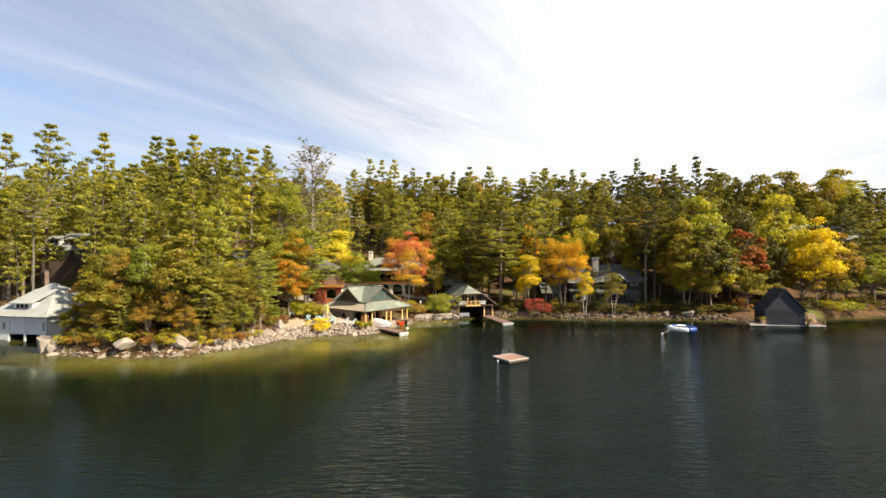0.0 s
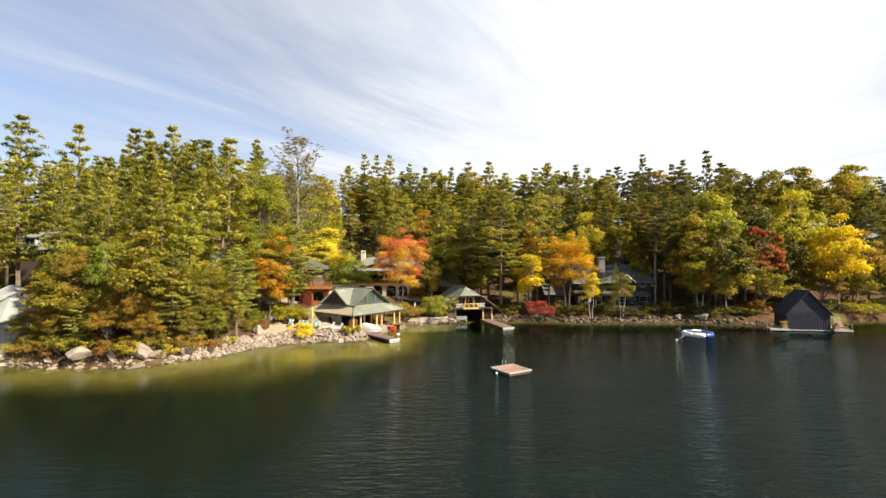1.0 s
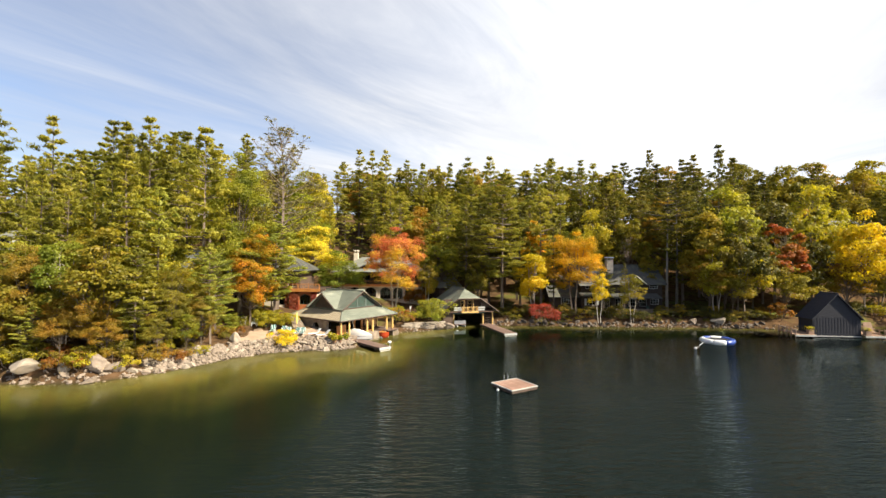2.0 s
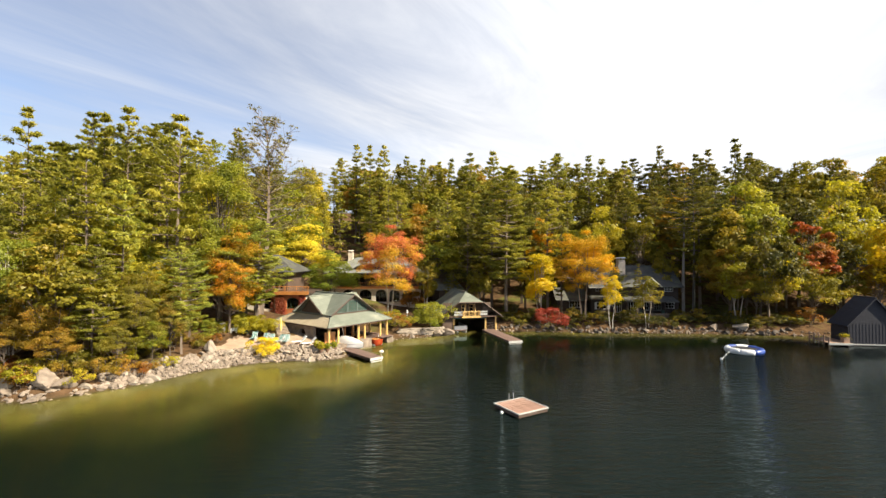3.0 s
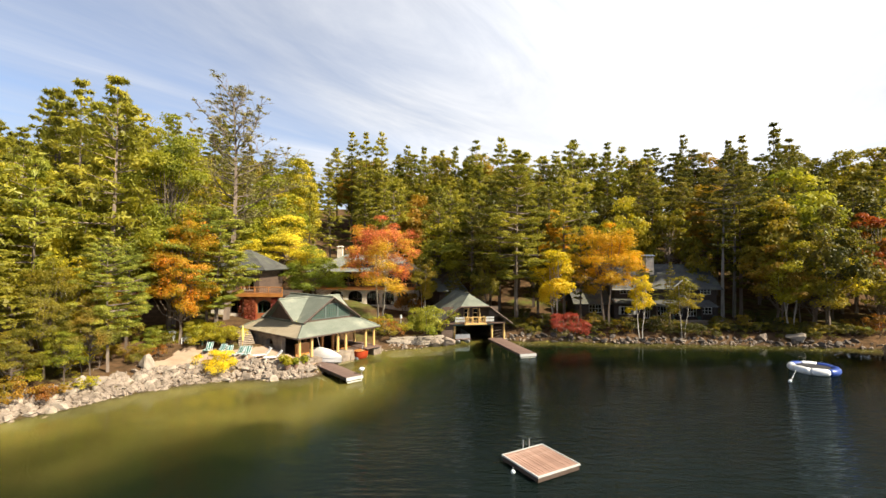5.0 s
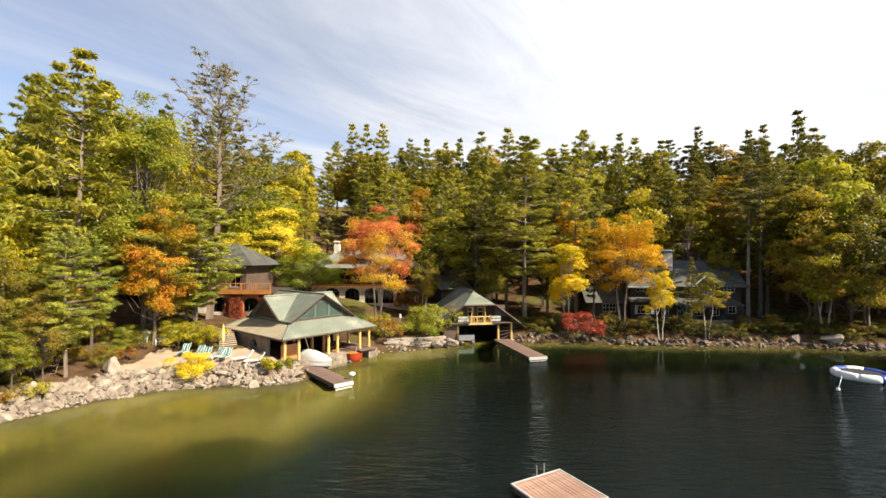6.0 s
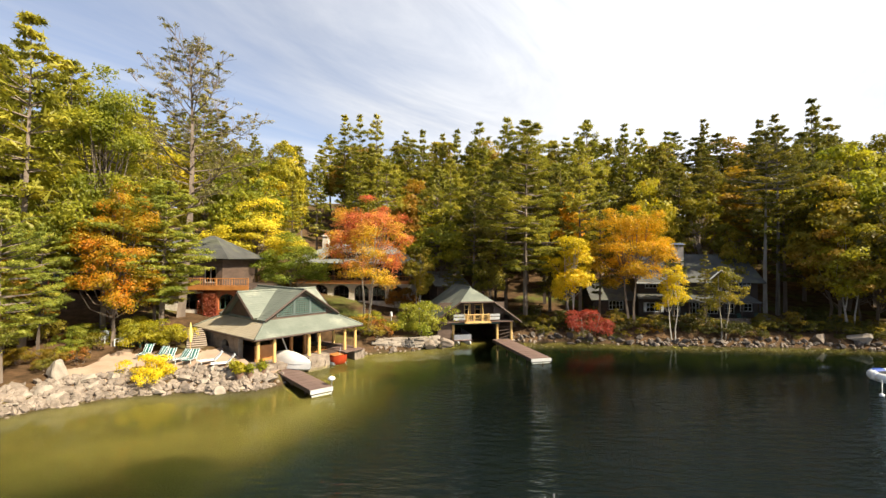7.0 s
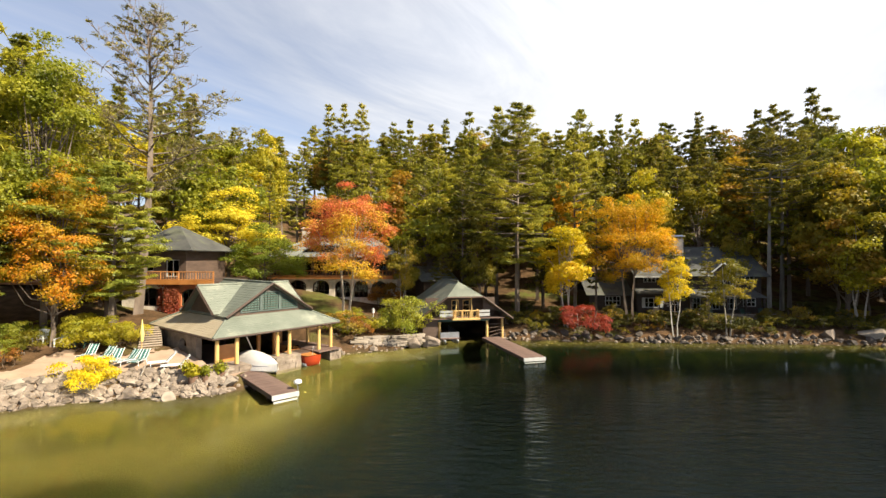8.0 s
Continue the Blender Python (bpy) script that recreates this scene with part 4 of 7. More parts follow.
# ---- the balconied boathouse ----
def boathouse():
    t = thing("boathouse", "brown boathouse with clipped green roof and log balcony", "boathouse", pose(1.0, 96.6, 0, 0, 0, 15))
    W, D, E, R = 9.8, 11.0, 2.75, 6.9
    o, m = 0.9, 4.9
    ridge0, clip = 2.6, 0.62
    slope = (R - E) / (m + o)
    cz = E + (R - E) * clip
    cx = -o + (m + o) * clip
    # left and right slopes, cut back in front by the clipped end
    for s in (0, 1):
        def f(x, y, z):
            return (x if s == 0 else W - x, y, z)
        bm = fresh()
        n = 16
        up = Vector((-slope if s == 0 else slope, 0, 1)).normalized()

        def front(k):
            return -0.7 if k <= clip else -0.7 + (ridge0 + 0.7) * (k - clip) / (1 - clip)
        tiers = []
        for i in range(n):
            for k, rise in ((i / n, 0.012), ((i + 1) / n, 0.0)):
                x, z = -o + (m + o) * k, E + (R - E) * k
                tiers.append([bm.verts.new(Vector(f(x, y, z)) + up * rise) for y in (front(k), D + 0.6)] + [bm.verts.new(Vector(f(x, y, z)) - up * 0.12) for y in (D + 0.6, front(k))])
        for p, q in zip(tiers, tiers[1:]):
            for k in range(4):
                bm.faces.new((p[k], p[(k + 1) % 4], q[(k + 1) % 4], q[k]))
        bm.faces.new(tiers[0])
        bm.faces.new(tiers[-1][::-1])
        part("roof_slope", bm, GREEN_ROOF, t, "weathered green shingle slope")
    part("clipped_end", courses(fresh(), (cx, -0.7, cz), (W - cx, -0.7, cz), (m + 0.01, ridge0, R), (m - 0.01, ridge0, R)), GREEN_ROOF, t)
    part("ridge_cap", rod(fresh(), (m, ridge0, R + 0.04), (m, D + 0.6, R + 0.04), 0.1), GREEN_ROOF, t)
    bm = fresh()
    for s in (0, 1):
        x = lambda v: v if s == 0 else W - v
        rod(bm, (x(-o), -0.68, E - 0.08), (x(cx), -0.68, cz - 0.08), 0.13, sides=4)
    rod(bm, (cx, -0.68, cz - 0.08), (W - cx, -0.68, cz - 0.08), 0.13, sides=4)
    part("verge_board", bm, TRIM, t)
    # walls and front
    for x in (0.0, W - 0.2):
        part("side_wall", box(fresh(), (x, 0.3, -0.2), (x + 0.2, D, E + 0.5)), BROWN, t)
    part("back_wall", box(fresh(), (0.2, D - 0.2, -0.2), (W - 0.2, D, E + 0.5)), BROWN, t)
    part("back_gable", slab(fresh(), [(0, D - 0.2, E + 0.5), (W, D - 0.2, E + 0.5), (W / 2, D - 0.2, R - 0.15)], 0.2, (0, 1, 0)), BROWN, t)
    part("front_panel", box(fresh(), (0.0, 0.0, 0.25), (1.75, 0.15, E - 0.1)), BROWN, t, "brown boarded side panel")
    part("footing", box(fresh(), (-0.2, -0.15, -1.5), (2.1, 0.9, 0.25)), STONE, t)
    part("footing", box(fresh(), (7.75, 0.0, -1.5), (10.2, 1.2, 0.3)), STONE, t)
    for x in (2.0, 7.75, 9.65):
        part("log_post", rod(fresh(), (x, 0.1, 0.2), (x, 0.1, E - 0.05), 0.17, 0.15, 10), LOG, t, "peeled log post")
    for i in range(4):
        bm = rod(fresh(), (8.0, 0.1, 0.5 + 0.5 * i), (9.5, 0.1, 0.95 + 0.35 * i), 0.05)
        part("lattice_pole", bm, BROWN, t)
    part("lintel", box(fresh(), (1.75, -0.12, E - 0.32), (8.0, 0.14, E - 0.02)), GREEN_PAINT, t, "green painted lintel")
    part("balcony_floor", box(fresh(), (0.15, -0.6, E), (W - 0.15, 1.6, E + 0.1)), DECK, t)
    # boarded front of the loft, set back behind the balcony
    bm = wall_with_holes(fresh(), 0.6, W - 0.6, E + 0.1, E + 2.3, 1.5, 0.12, [(4.2, E + 0.1, 0.9, 1.95, 0), (5.6, E + 0.1, 0.9, 1.95, 0)])
    part("loft_wall", bm, BROWN, t)
    for x in (4.2, 5.6):
        window(t, x, E + 0.12, 0.9, 1.9, 1.52, LOG, 0, 2)
    part("loft_gable", slab(fresh(), [(0.7, -0.1, E + 0.9), (2.6, -0.1, E + 0.9), (2.6, -0.1, 4.9)], 0.1, (0, 1, 0)), BROWN, t)
    part("loft_gable", slab(fresh(), [(W - 0.7, -0.1, E + 0.9), (W - 2.6, -0.1, E + 0.9), (W - 2.6, -0.1, 4.9)], 0.1, (0, 1, 0)), BROWN, t)
    part("loft_back", box(fresh(), (1.0, 4.0, E + 0.1), (W - 1.0, 4.1, E + 2.0)), TRIM, t)
    for x0, x1 in ((1.9, 3.4), (6.4, 7.9)):
        b = part("rail_panel", box(box(fresh(), (x0, -0.5, E + 0.28), (x1, -0.44, E + 0.62)), (x0, -0.5, E + 0.74), (x1, -0.44, E + 1.0)), GREY_TRIM, t, "grey painted rail boards")
    bay = railing(t, (3.4, -1.0, E), (6.4, -1.0, E), 1.0, LOG, 4, "balcony_railing", 0.06, 12)
    tagged(bay, "yellow peeled-log balcony railing")
    railing(t, (3.4, -1.0, E), (3.4, -0.3, E), 1.0, LOG, 2, "balcony_railing", 0.06, 2)
    railing(t, (6.4, -1.0, E), (6.4, -0.3, E), 1.0, LOG, 2, "balcony_railing", 0.06, 2)
    part("balcony_bay", box(fresh(), (3.25, -1.12, E - 0.04), (6.55, -0.6, E + 0.1)), LOG, t)
    for x in (3.8, 5.9):
        part("king_post", rod(fresh(), (x, -0.1, E + 0.1), (m + (x - m) * 0.8, -0.1, cz - 0.15), 0.07), LOG, t)
    return t


boathouse()
dock("dock", "long brown dock running out from the boathouse", pose(8.9, 98.5, 0, 0, 0, -162.5), 2.2, 11.2, 0.5, TRIM, 4)


def pontoon_boat():
    t = thing("pontoon_boat", "grey pontoon boat in the boathouse slip", "boat", pose(1.0, 96.6, 0, 0, 0, 15) @ pose(3.1, 1.6, 0.1))
    for x in (-0.75, 0.75):
        bm = fresh()
        rod(bm, (x, -2.2, 0.1), (x, 3.4, 0.1), 0.32, sides=12)
        rod(bm, (x, -2.8, 0.32), (x, -2.2, 0.1), 0.08, 0.32, sides=12)
        part("pontoon", bm, STEEL, t, "bright metal pontoon float", True)
    part("deck", box(fresh(), (-1.15, -2.3, 0.42), (1.15, 3.4, 0.52)), DECK, t)
    bm = fresh()
    for x in (-1.1, 1.06):
        box(bm, (x, -2.0, 0.52), (x + 0.04, 3.3, 1.15))
    box(bm, (-1.06, -2.0, 0.52), (1.06, -1.96, 1.15))
    part("side_panel", bm, STEEL, t)
    part("seat", box(fresh(), (-1.0, 1.2, 0.52), (-0.4, 3.1, 1.0)), VINYL, t)


pontoon_boat()


# ---- lodge with the stone arcade ----
def arcade_lodge():
    t = thing("arcade_lodge", "lodge with stone arcade, balcony and swept grey roof", "house", pose(-22.0, 110.0, 0))
    W, D = 17.5, 10.0
    z0, zd, ze = 3.9, 7.05, 10.0
    arches = [(3.6, z0 + 0.7, 2.5, 1.05, 0.85), (7.0, z0 + 0.5, 2.5, 1.25, 0.85), (10.2, z0 + 0.1, 2.3, 1.65, 0.85), (12.9, z0 + 0.1, 2.1, 1.65, 0.85), (15.5, z0 + 0.1, 2.1, 1.65, 0.8)]
    shell(t, W, D, z0 - 1.5, zd - 0.25, arches, PALE_STONE, 0.45)
    for x, z, w, h, a in arches:
        window(t, x, z + 0.02, w - 0.04, h - 0.02, 0.22, TRIM, 2, 1, a - 0.02)
    part("balcony_floor", box(fresh(), (-0.6, -0.55, zd - 0.25), (W + 0.4, D, zd)), TRIM, t)
    part("balcony_fascia", box(fresh(), (-0.62, -0.63, zd - 0.32), (W + 0.42, -0.55, zd + 0.14)), ORANGE_WOOD, t, "varnished orange balcony edge")
    r = railing(t, (-0.5, -0.5, zd), (W + 0.3, -0.5, zd), 0.85, ORANGE_WOOD, 12, "balcony_railing", 0.045, 40)
    holes = [(2.4, zd + 0.1, 1.5, 2.2, 0), (5.2, zd + 0.2, 2.6, 1.9, 0), (8.6, zd + 0.2, 2.6, 1.9, 0), (12.0, zd + 0.2, 2.6, 1.9, 0), (15.2, zd + 0.2, 2.0, 1.9, 0)]
    bm = wall_with_holes(fresh(), 0.6, W - 0.4, zd, ze, 2.2, 0.25, holes)
    part("wall", bm, BROWN, t, "dark brown shingled upper wall")
    for x, z, w, h, _ in holes:
        window(t, x, z + 0.02, w - 0.04, h - 0.02, 2.3, TRIM, 1, 0)
    for low, high in (((0.6, 2.45, zd), (0.85, D, ze)), ((W - 0.65, 2.45, zd), (W - 0.4, D, ze)), ((0.85, D - 0.25, zd), (W - 0.65, D, ze))):
        part("wall", box(fresh(), low, high), BROWN, t)
    for x in (0.4, 5.8, 11.4, 17.0):
        part("balcony_post", box(fresh(), (x - 0.12, -0.4, zd), (x + 0.12, -0.16, ze)), TRIM, t)
    # hipped roof with a low brow dormer in front
    o = 1.3
    e = [(-o, -o - 0.6, ze - 0.1), (W + o, -o - 0.6, ze - 0.1), (W + o, D + o, ze - 0.1), (-o, D + o, ze - 0.1)]
    q = [(4.2, D / 2, 13.0), (W - 4.2, D / 2, 13.0)]
    part("roof_slope", courses(fresh(), e[0], e[1], q[1], q[0]), GREY_ROOF, t)
    part("roof_slope", courses(fresh(), e[2], e[3], q[0], q[1]), GREY_ROOF, t)
    part("roof_hip", courses(fresh(), e[3], e[0], q[0], q[0]), GREY_ROOF, t)
    part("roof_hip", courses(fresh(), e[1], e[2], q[1], q[1]), GREY_ROOF, t)
    bm = fresh()
    n = 12
    for i in range(n):
        a, b = math.pi * i / n, math.pi * (i + 1) / n
        pa, pb = (8.2 - math.cos(a) * 3.6, 10.55 + math.sin(a) * 1.15), (8.2 - math.cos(b) * 3.6, 10.55 + math.sin(b) * 1.15)
        slab(bm, [(pa[0], -0.9, pa[1]), (pb[0], -0.9, pb[1]), (pb[0], 4.2, pb[1] + 0.35), (pa[0], 4.2, pa[1] + 0.35)], 0.14)
    part("brow_dormer_roof", bm, GREY_ROOF, t, "curved brow dormer roof")
    bm = fresh()
    slab(bm, [(8.2 - math.cos(math.pi * i / n) * 3.5, -0.3, 10.5 + math.sin(math.pi * i / n) * 1.05) for i in range(n + 1)], 0.12, (0, 1, 0))
    part("brow_dormer_wall", bm, TRIM, t)
    chimney(t, 2.6, 6.2, 9.5, 14.0, 0.95, PALE_STONE, PALE_STONE)


arcade_lodge()


# ---- the long lodge on the slope, with a stone basement and decks ----
def long_lodge():
    t = thing("long_lodge", "long brown lodge with stone basement and orange decks", "house", pose(-30.8, 91.8, 0))
    W, D = 9.6, 9.0
    z0, zd, ze = 3.4, 7.4, 10.6
    arches = [(3.2, 4.6, 2.5, 1.2, 0.8)]
    bm = wall_with_holes(fresh(), 0, 5.3, z0 - 1.5, zd - 0.3, 0, 0.45, arches)
    part("wall", bm, PALE_STONE, t, "pale stone basement wall")
    bm = wall_with_holes(fresh(), 5.3, W, z0 - 1.5, zd - 0.3, -0.25, 0.45, [(7.6, 4.7, 2.0, 1.1, 0.7)])
    part("wall", bm, RED_BRICK, t, "wall overgrown with red creeper")
    for low, high in (((0, 0.45, z0 - 1.5), (0.4, D, zd - 0.3)), ((W - 0.4, 0.2, z0 - 1.5), (W, D, zd - 0.3)), ((0.4, D - 0.4, z0 - 1.5), (W - 0.4, D, zd - 0.3))):
        part("wall", box(fresh(), low, high), PALE_STONE, t)
    window(t, 3.2, 4.62, 2.46, 1.18, 0.2, TRIM, 2, 0, 0.78)
    window(t, 7.6, 4.72, 1.96, 1.08, -0.05, GREEN_PAINT, 2, 0, 0.68)
    part("deck_floor", box(fresh(), (-0.3, -0.55, zd - 0.3), (W + 0.7, D, zd - 0.05)), TRIM, t)
    part("deck_fascia", box(fresh(), (-0.3, -0.65, zd - 0.42), (W + 0.72, -0.55, zd + 0.05)), ORANGE_WOOD, t, "varnished orange deck edge")
    railing(t, (2.6, -0.45, zd - 0.05), (W + 0.6, -0.45, zd - 0.05), 0.95, ORANGE_WOOD, 5, "deck_railing", 0.045, 26)
    holes = [(2.0, zd + 0.9, 1.6, 1.3, 0), (4.9, zd + 0.3, 1.5, 1.9, 0)]
    bm = wall_with_holes(fresh(), 0, 6.4, zd - 0.05, ze, 0.9, 0.25, holes)
    part("wall", bm, BROWN, t, "brown shingled upper wall")
    window(t, 2.0, zd + 0.92, 1.56, 1.26, 1.0, GREY_TRIM, 1, 0)
    window(t, 4.9, zd + 0.32, 1.46, 1.86, 1.0, GREY_TRIM, 1, 0)
    for low, high in (((0, 1.15, zd - 0.05), (0.25, D, ze)), ((6.15, 1.15, zd - 0.05), (6.4, D, ze)), ((0.25, D - 0.25, zd - 0.05), (6.15, D, ze))):
        part("wall", box(fresh(), low, high), BROWN, t)
    e = [(-1.0, 0.0, ze), (7.6, 0.0, ze), (7.6, D + 0.8, ze), (-1.0, D + 0.8, ze)]
    q = [(2.6, D / 2 + 0.3, ze + 2.9), (3.2, D / 2 + 0.3, ze + 2.9)]
    for i, (a, b, c, d_) in enumerate(((0, 1, 1, 0), (2, 3, 0, 1))):
        part("roof_slope", courses(fresh(), e[a], e[b], q[c], q[d_]), DARK_ROOF, t)
    part("roof_hip", courses(fresh(), e[1], e[2], q[1], q[1]), DARK_ROOF, t)
    part("roof_hip", courses(fresh(), e[3], e[0], q[0], q[0]), DARK_ROOF, t)


def lodge_wing():
    t = thing("lodge_wing", "dark brown lodge wing among the trees, red deck rails", "house", pose(-52.0, 92.6, 0))
    W, D = 20.0, 9.0
    z0, zd, ze = 4.0, 7.3, 10.9
    low_holes = [(x, 4.8, 1.7, 1.5, 0) for x in (3.0, 7.5, 12.0, 16.5)]
    shell(t, W, D, z0 - 2.0, zd - 0.3, low_holes, STONE, 0.35)
    holes = [(x, zd + 0.6, 2.2, 1.9, 0) for x in (2.4, 6.2, 9.8, 13.4, 17.2)]
    shell(t, W, D, zd - 0.3, ze, holes, BROWN, 0.3)
    for x, z, w, h, _ in low_holes + holes:
        window(t, x, z + 0.02, w - 0.04, h - 0.02, 0.1, GREY_TRIM, 2, 1)
    part("deck_floor", box(fresh(), (8.0, -2.2, zd - 0.35), (W + 0.2, 0, zd - 0.1)), ORANGE_WOOD, t)
    railing(t, (8.0, -2.1, zd - 0.1), (W + 0.2, -2.1, zd - 0.1), 0.95, RED_BRICK, 7, "deck_railing", 0.05, 34)
    for x in (8.2, 12.0, 16.0, 19.8):
        part("deck_post", box(fresh(), (x - 0.12, -2.1, z0 - 2.0), (x + 0.12, -1.86, zd - 0.35)), TRIM, t)
    gable_roof(t, W, D, ze, 3.4, 0.9, GREY_ROOF, "x", 0.8)
    for s, x in ((-1, 0.0), (1, W - 0.25)):
        bm = slab(fresh(), [(x, 0, ze), (x, D, ze), (x, D / 2, ze + 3.3)], 0.25, (1, 0, 0))
        part("gable", bm, BROWN, t)
    chimney(t, 15.0, 4.5, ze + 2.0, ze + 5.0, 0.9, STONE, STONE)


long_lodge()
lodge_wing()


def creeper():
    """Red creeper that climbs the lodge wall between its two windows."""
    t = thing("wall_creeper", "red creeper climbing the stone basement wall", "creeper", pose(-30.8, 91.8, 0))
    rng = np.random.default_rng(9)
    for x0, x1, n, front in ((4.9, 6.5, 1500, -0.33), (8.7, 9.6, 700, -0.33), (4.0, 5.3, 320, -0.09)):
        p = np.stack([rng.uniform(x0, x1, n), front - rng.uniform(0, 0.14, n), 3.2 + 3.75 * rng.uniform(0, 1, n) ** 0.8], 1)
        mesh_object("leaves", *leaves(rng, p, np.tile((0.0, -1.0, 0.3), (n, 1)), 0.17), LEAF["crimson"], t)
    for x in (5.2, 5.7, 6.1, 8.9, 9.2):
        mesh_object("stem", *tubes([((x, -0.30, 2.4), (x + 0.4, -0.30, 6.6), 0.03, 0.012)]), BARK, t)


creeper()


# ---- the shaded lodge on the far side ----
def shaded_lodge():
    t = thing("shaded_lodge", "dark lodge with grey roof and stone chimney under trees", "house", pose(30.0, 109.0, 0))
    W, D = 17.0, 9.5
    z0, zm, ze = 2.2, 5.2, 8.0
    low = [(2.0, z0 + 0.7, 2.2, 1.4, 0), (5.4, z0 + 0.1, 1.2, 2.1, 0), (8.0, z0 + 0.5, 1.6, 1.7, 0), (10.6, z0 + 0.5, 1.6, 1.7, 0), (13.0, z0 + 0.5, 1.5, 1.6, 0), (15.4, z0 + 0.9, 1.8, 1.2, 0)]
    high = [(1.8, zm + 1.2, 1.8, 1.0, 0), (4.8, zm + 1.1, 1.4, 1.1, 0), (11.2, zm + 0.9, 1.6, 1.3, 0), (15.2, zm + 1.2, 1.8, 1.0, 0)]
    shell(t, W, D, z0 - 1.0, zm, low, DARK_BROWN, 0.3)
    shell(t, W, D, zm, ze, high, DARK_BROWN, 0.3)
    for x, z, w, h, _ in low + high:
        window(t, x, z + 0.02, w - 0.04, h - 0.02, 0.06, GREY_TRIM, 2, 1)
    for x in (0.9, 3.4):
        part("shutter", box(fresh(), (x - 0.22, -0.05, z0 + 0.7), (x + 0.22, -0.004, z0 + 2.1)), GREY_TRIM, t)
    gable_roof(t, W, D, ze, 3.4, 0.9, DARK_ROOF, "x", 0.7)
    for x in (0.0, W - 0.25):
        part("gable", slab(fresh(), [(x, 0, ze), (x, D, ze), (x, D / 2, ze + 3.3)], 0.25, (1, 0, 0)), DARK_BROWN, t)
    part("eave_board", box(fresh(), (-0.7, -0.98, ze - 0.86), (6.2, -0.9, ze - 0.66)), GREY_TRIM, t, "pale grey eave board")
    # cross gable with pale boards
    bm = fresh()
    for s in (-1, 1):
        courses(bm, (11.2 + s * 2.1, -1.2, ze - 0.5), (11.2 + s * 2.1, 3.2, ze - 0.5), (11.2, 3.2, ze + 1.3), (11.2, -1.2, ze + 1.3))
    part("dormer_roof", bm, DARK_ROOF, t)
    bm = fresh()
    for s in (-1, 1):
        rod(bm, (11.2 + s * 2.1, -1.22, ze - 0.6), (11.2, -1.22, ze + 1.2), 0.12, sides=4)
    part("verge_board", bm, GREY_TRIM, t, "pale verge boards")
    part("dormer_wall", slab(fresh(), [(9.4, -0.5, ze - 0.5), (13.0, -0.5, ze - 0.5), (11.2, -0.5, ze + 1.1)], 0.15, (0, 1, 0)), TRIM, t)
    # lean-to roof over the porch
    part("porch_roof", courses(fresh(), (5.8, -3.0, zm - 0.5), (15.8, -3.0, zm - 0.5), (15.8, 0, zm + 0.3), (5.8, 0, zm + 0.3)), DARK_ROOF, t)
    for x in (6.0, 8.4, 10.8, 13.2, 15.6):
        part("porch_post", box(fresh(), (x - 0.1, -2.8, z0 - 0.6), (x + 0.1, -2.6, zm - 0.5)), DARK_BROWN, t)
    part("entry_roof", courses(fresh(), (-0.6, -1.6, zm - 0.2), (4.8, -1.6, zm - 0.2), (4.8, 0, zm + 0.5), (-0.6, 0, zm + 0.5)), DARK_ROOF, t)
    chimney(t, 6.9, 3.0, ze + 1.5, 12.6, 1.35, PALE_STONE, VINYL)
    # lower wing
    w = thing("lodge_annex", "small dark annex with a pale window beside the lodge", "house", pose(23.8, 110.5, 0))
    holes = [(3.4, z0 + 0.8, 2.2, 1.4, 0)]
    shell(w, 6.0, 6.0, z0 - 1.0, 4.9, holes, DARK_BROWN, 0.25)
    window(w, 3.4, z0 + 0.82, 2.16, 1.36, 0.05, GREY_TRIM, 3, 1)
    gable_roof(w, 6.0, 6.0, 4.9, 1.9, 0.6, DARK_ROOF, "x", 0.5)
    # dry-stone terrace wall
    s = thing("terrace_wall", "low dry-stone terrace wall before the shaded lodge", "wall", pose(31.0, 104.6, 1.5))
    rng = random.Random(8)
    shapes = []
    for k in range(5):
        bm = box(fresh(), (0, 0, 0), (0.62, 0.42, 0.27))
        for v in bm.verts:
            v.co += Vector((rng.uniform(-0.06, 0.06), rng.uniform(-0.06, 0.06), rng.uniform(-0.03, 0.03)))
        bmesh.ops.bevel(bm, geom=bm.edges, offset=0.04, segments=1, affect="EDGES")
        shapes.append(part("stone", bm, STONE, s))
        shapes[-1].location = (k * 0.66, 0, 0)
    for row in range(4):
        for i in range(24):
            if row == 0 and i < 5:
                continue
            ob = new("stone", rng.choice(shapes).data)
            ob.parent = s
            ob.location = (i * 0.66 + (row % 2) * 0.3, row * 0.03, row * 0.28)


shaded_lodge()


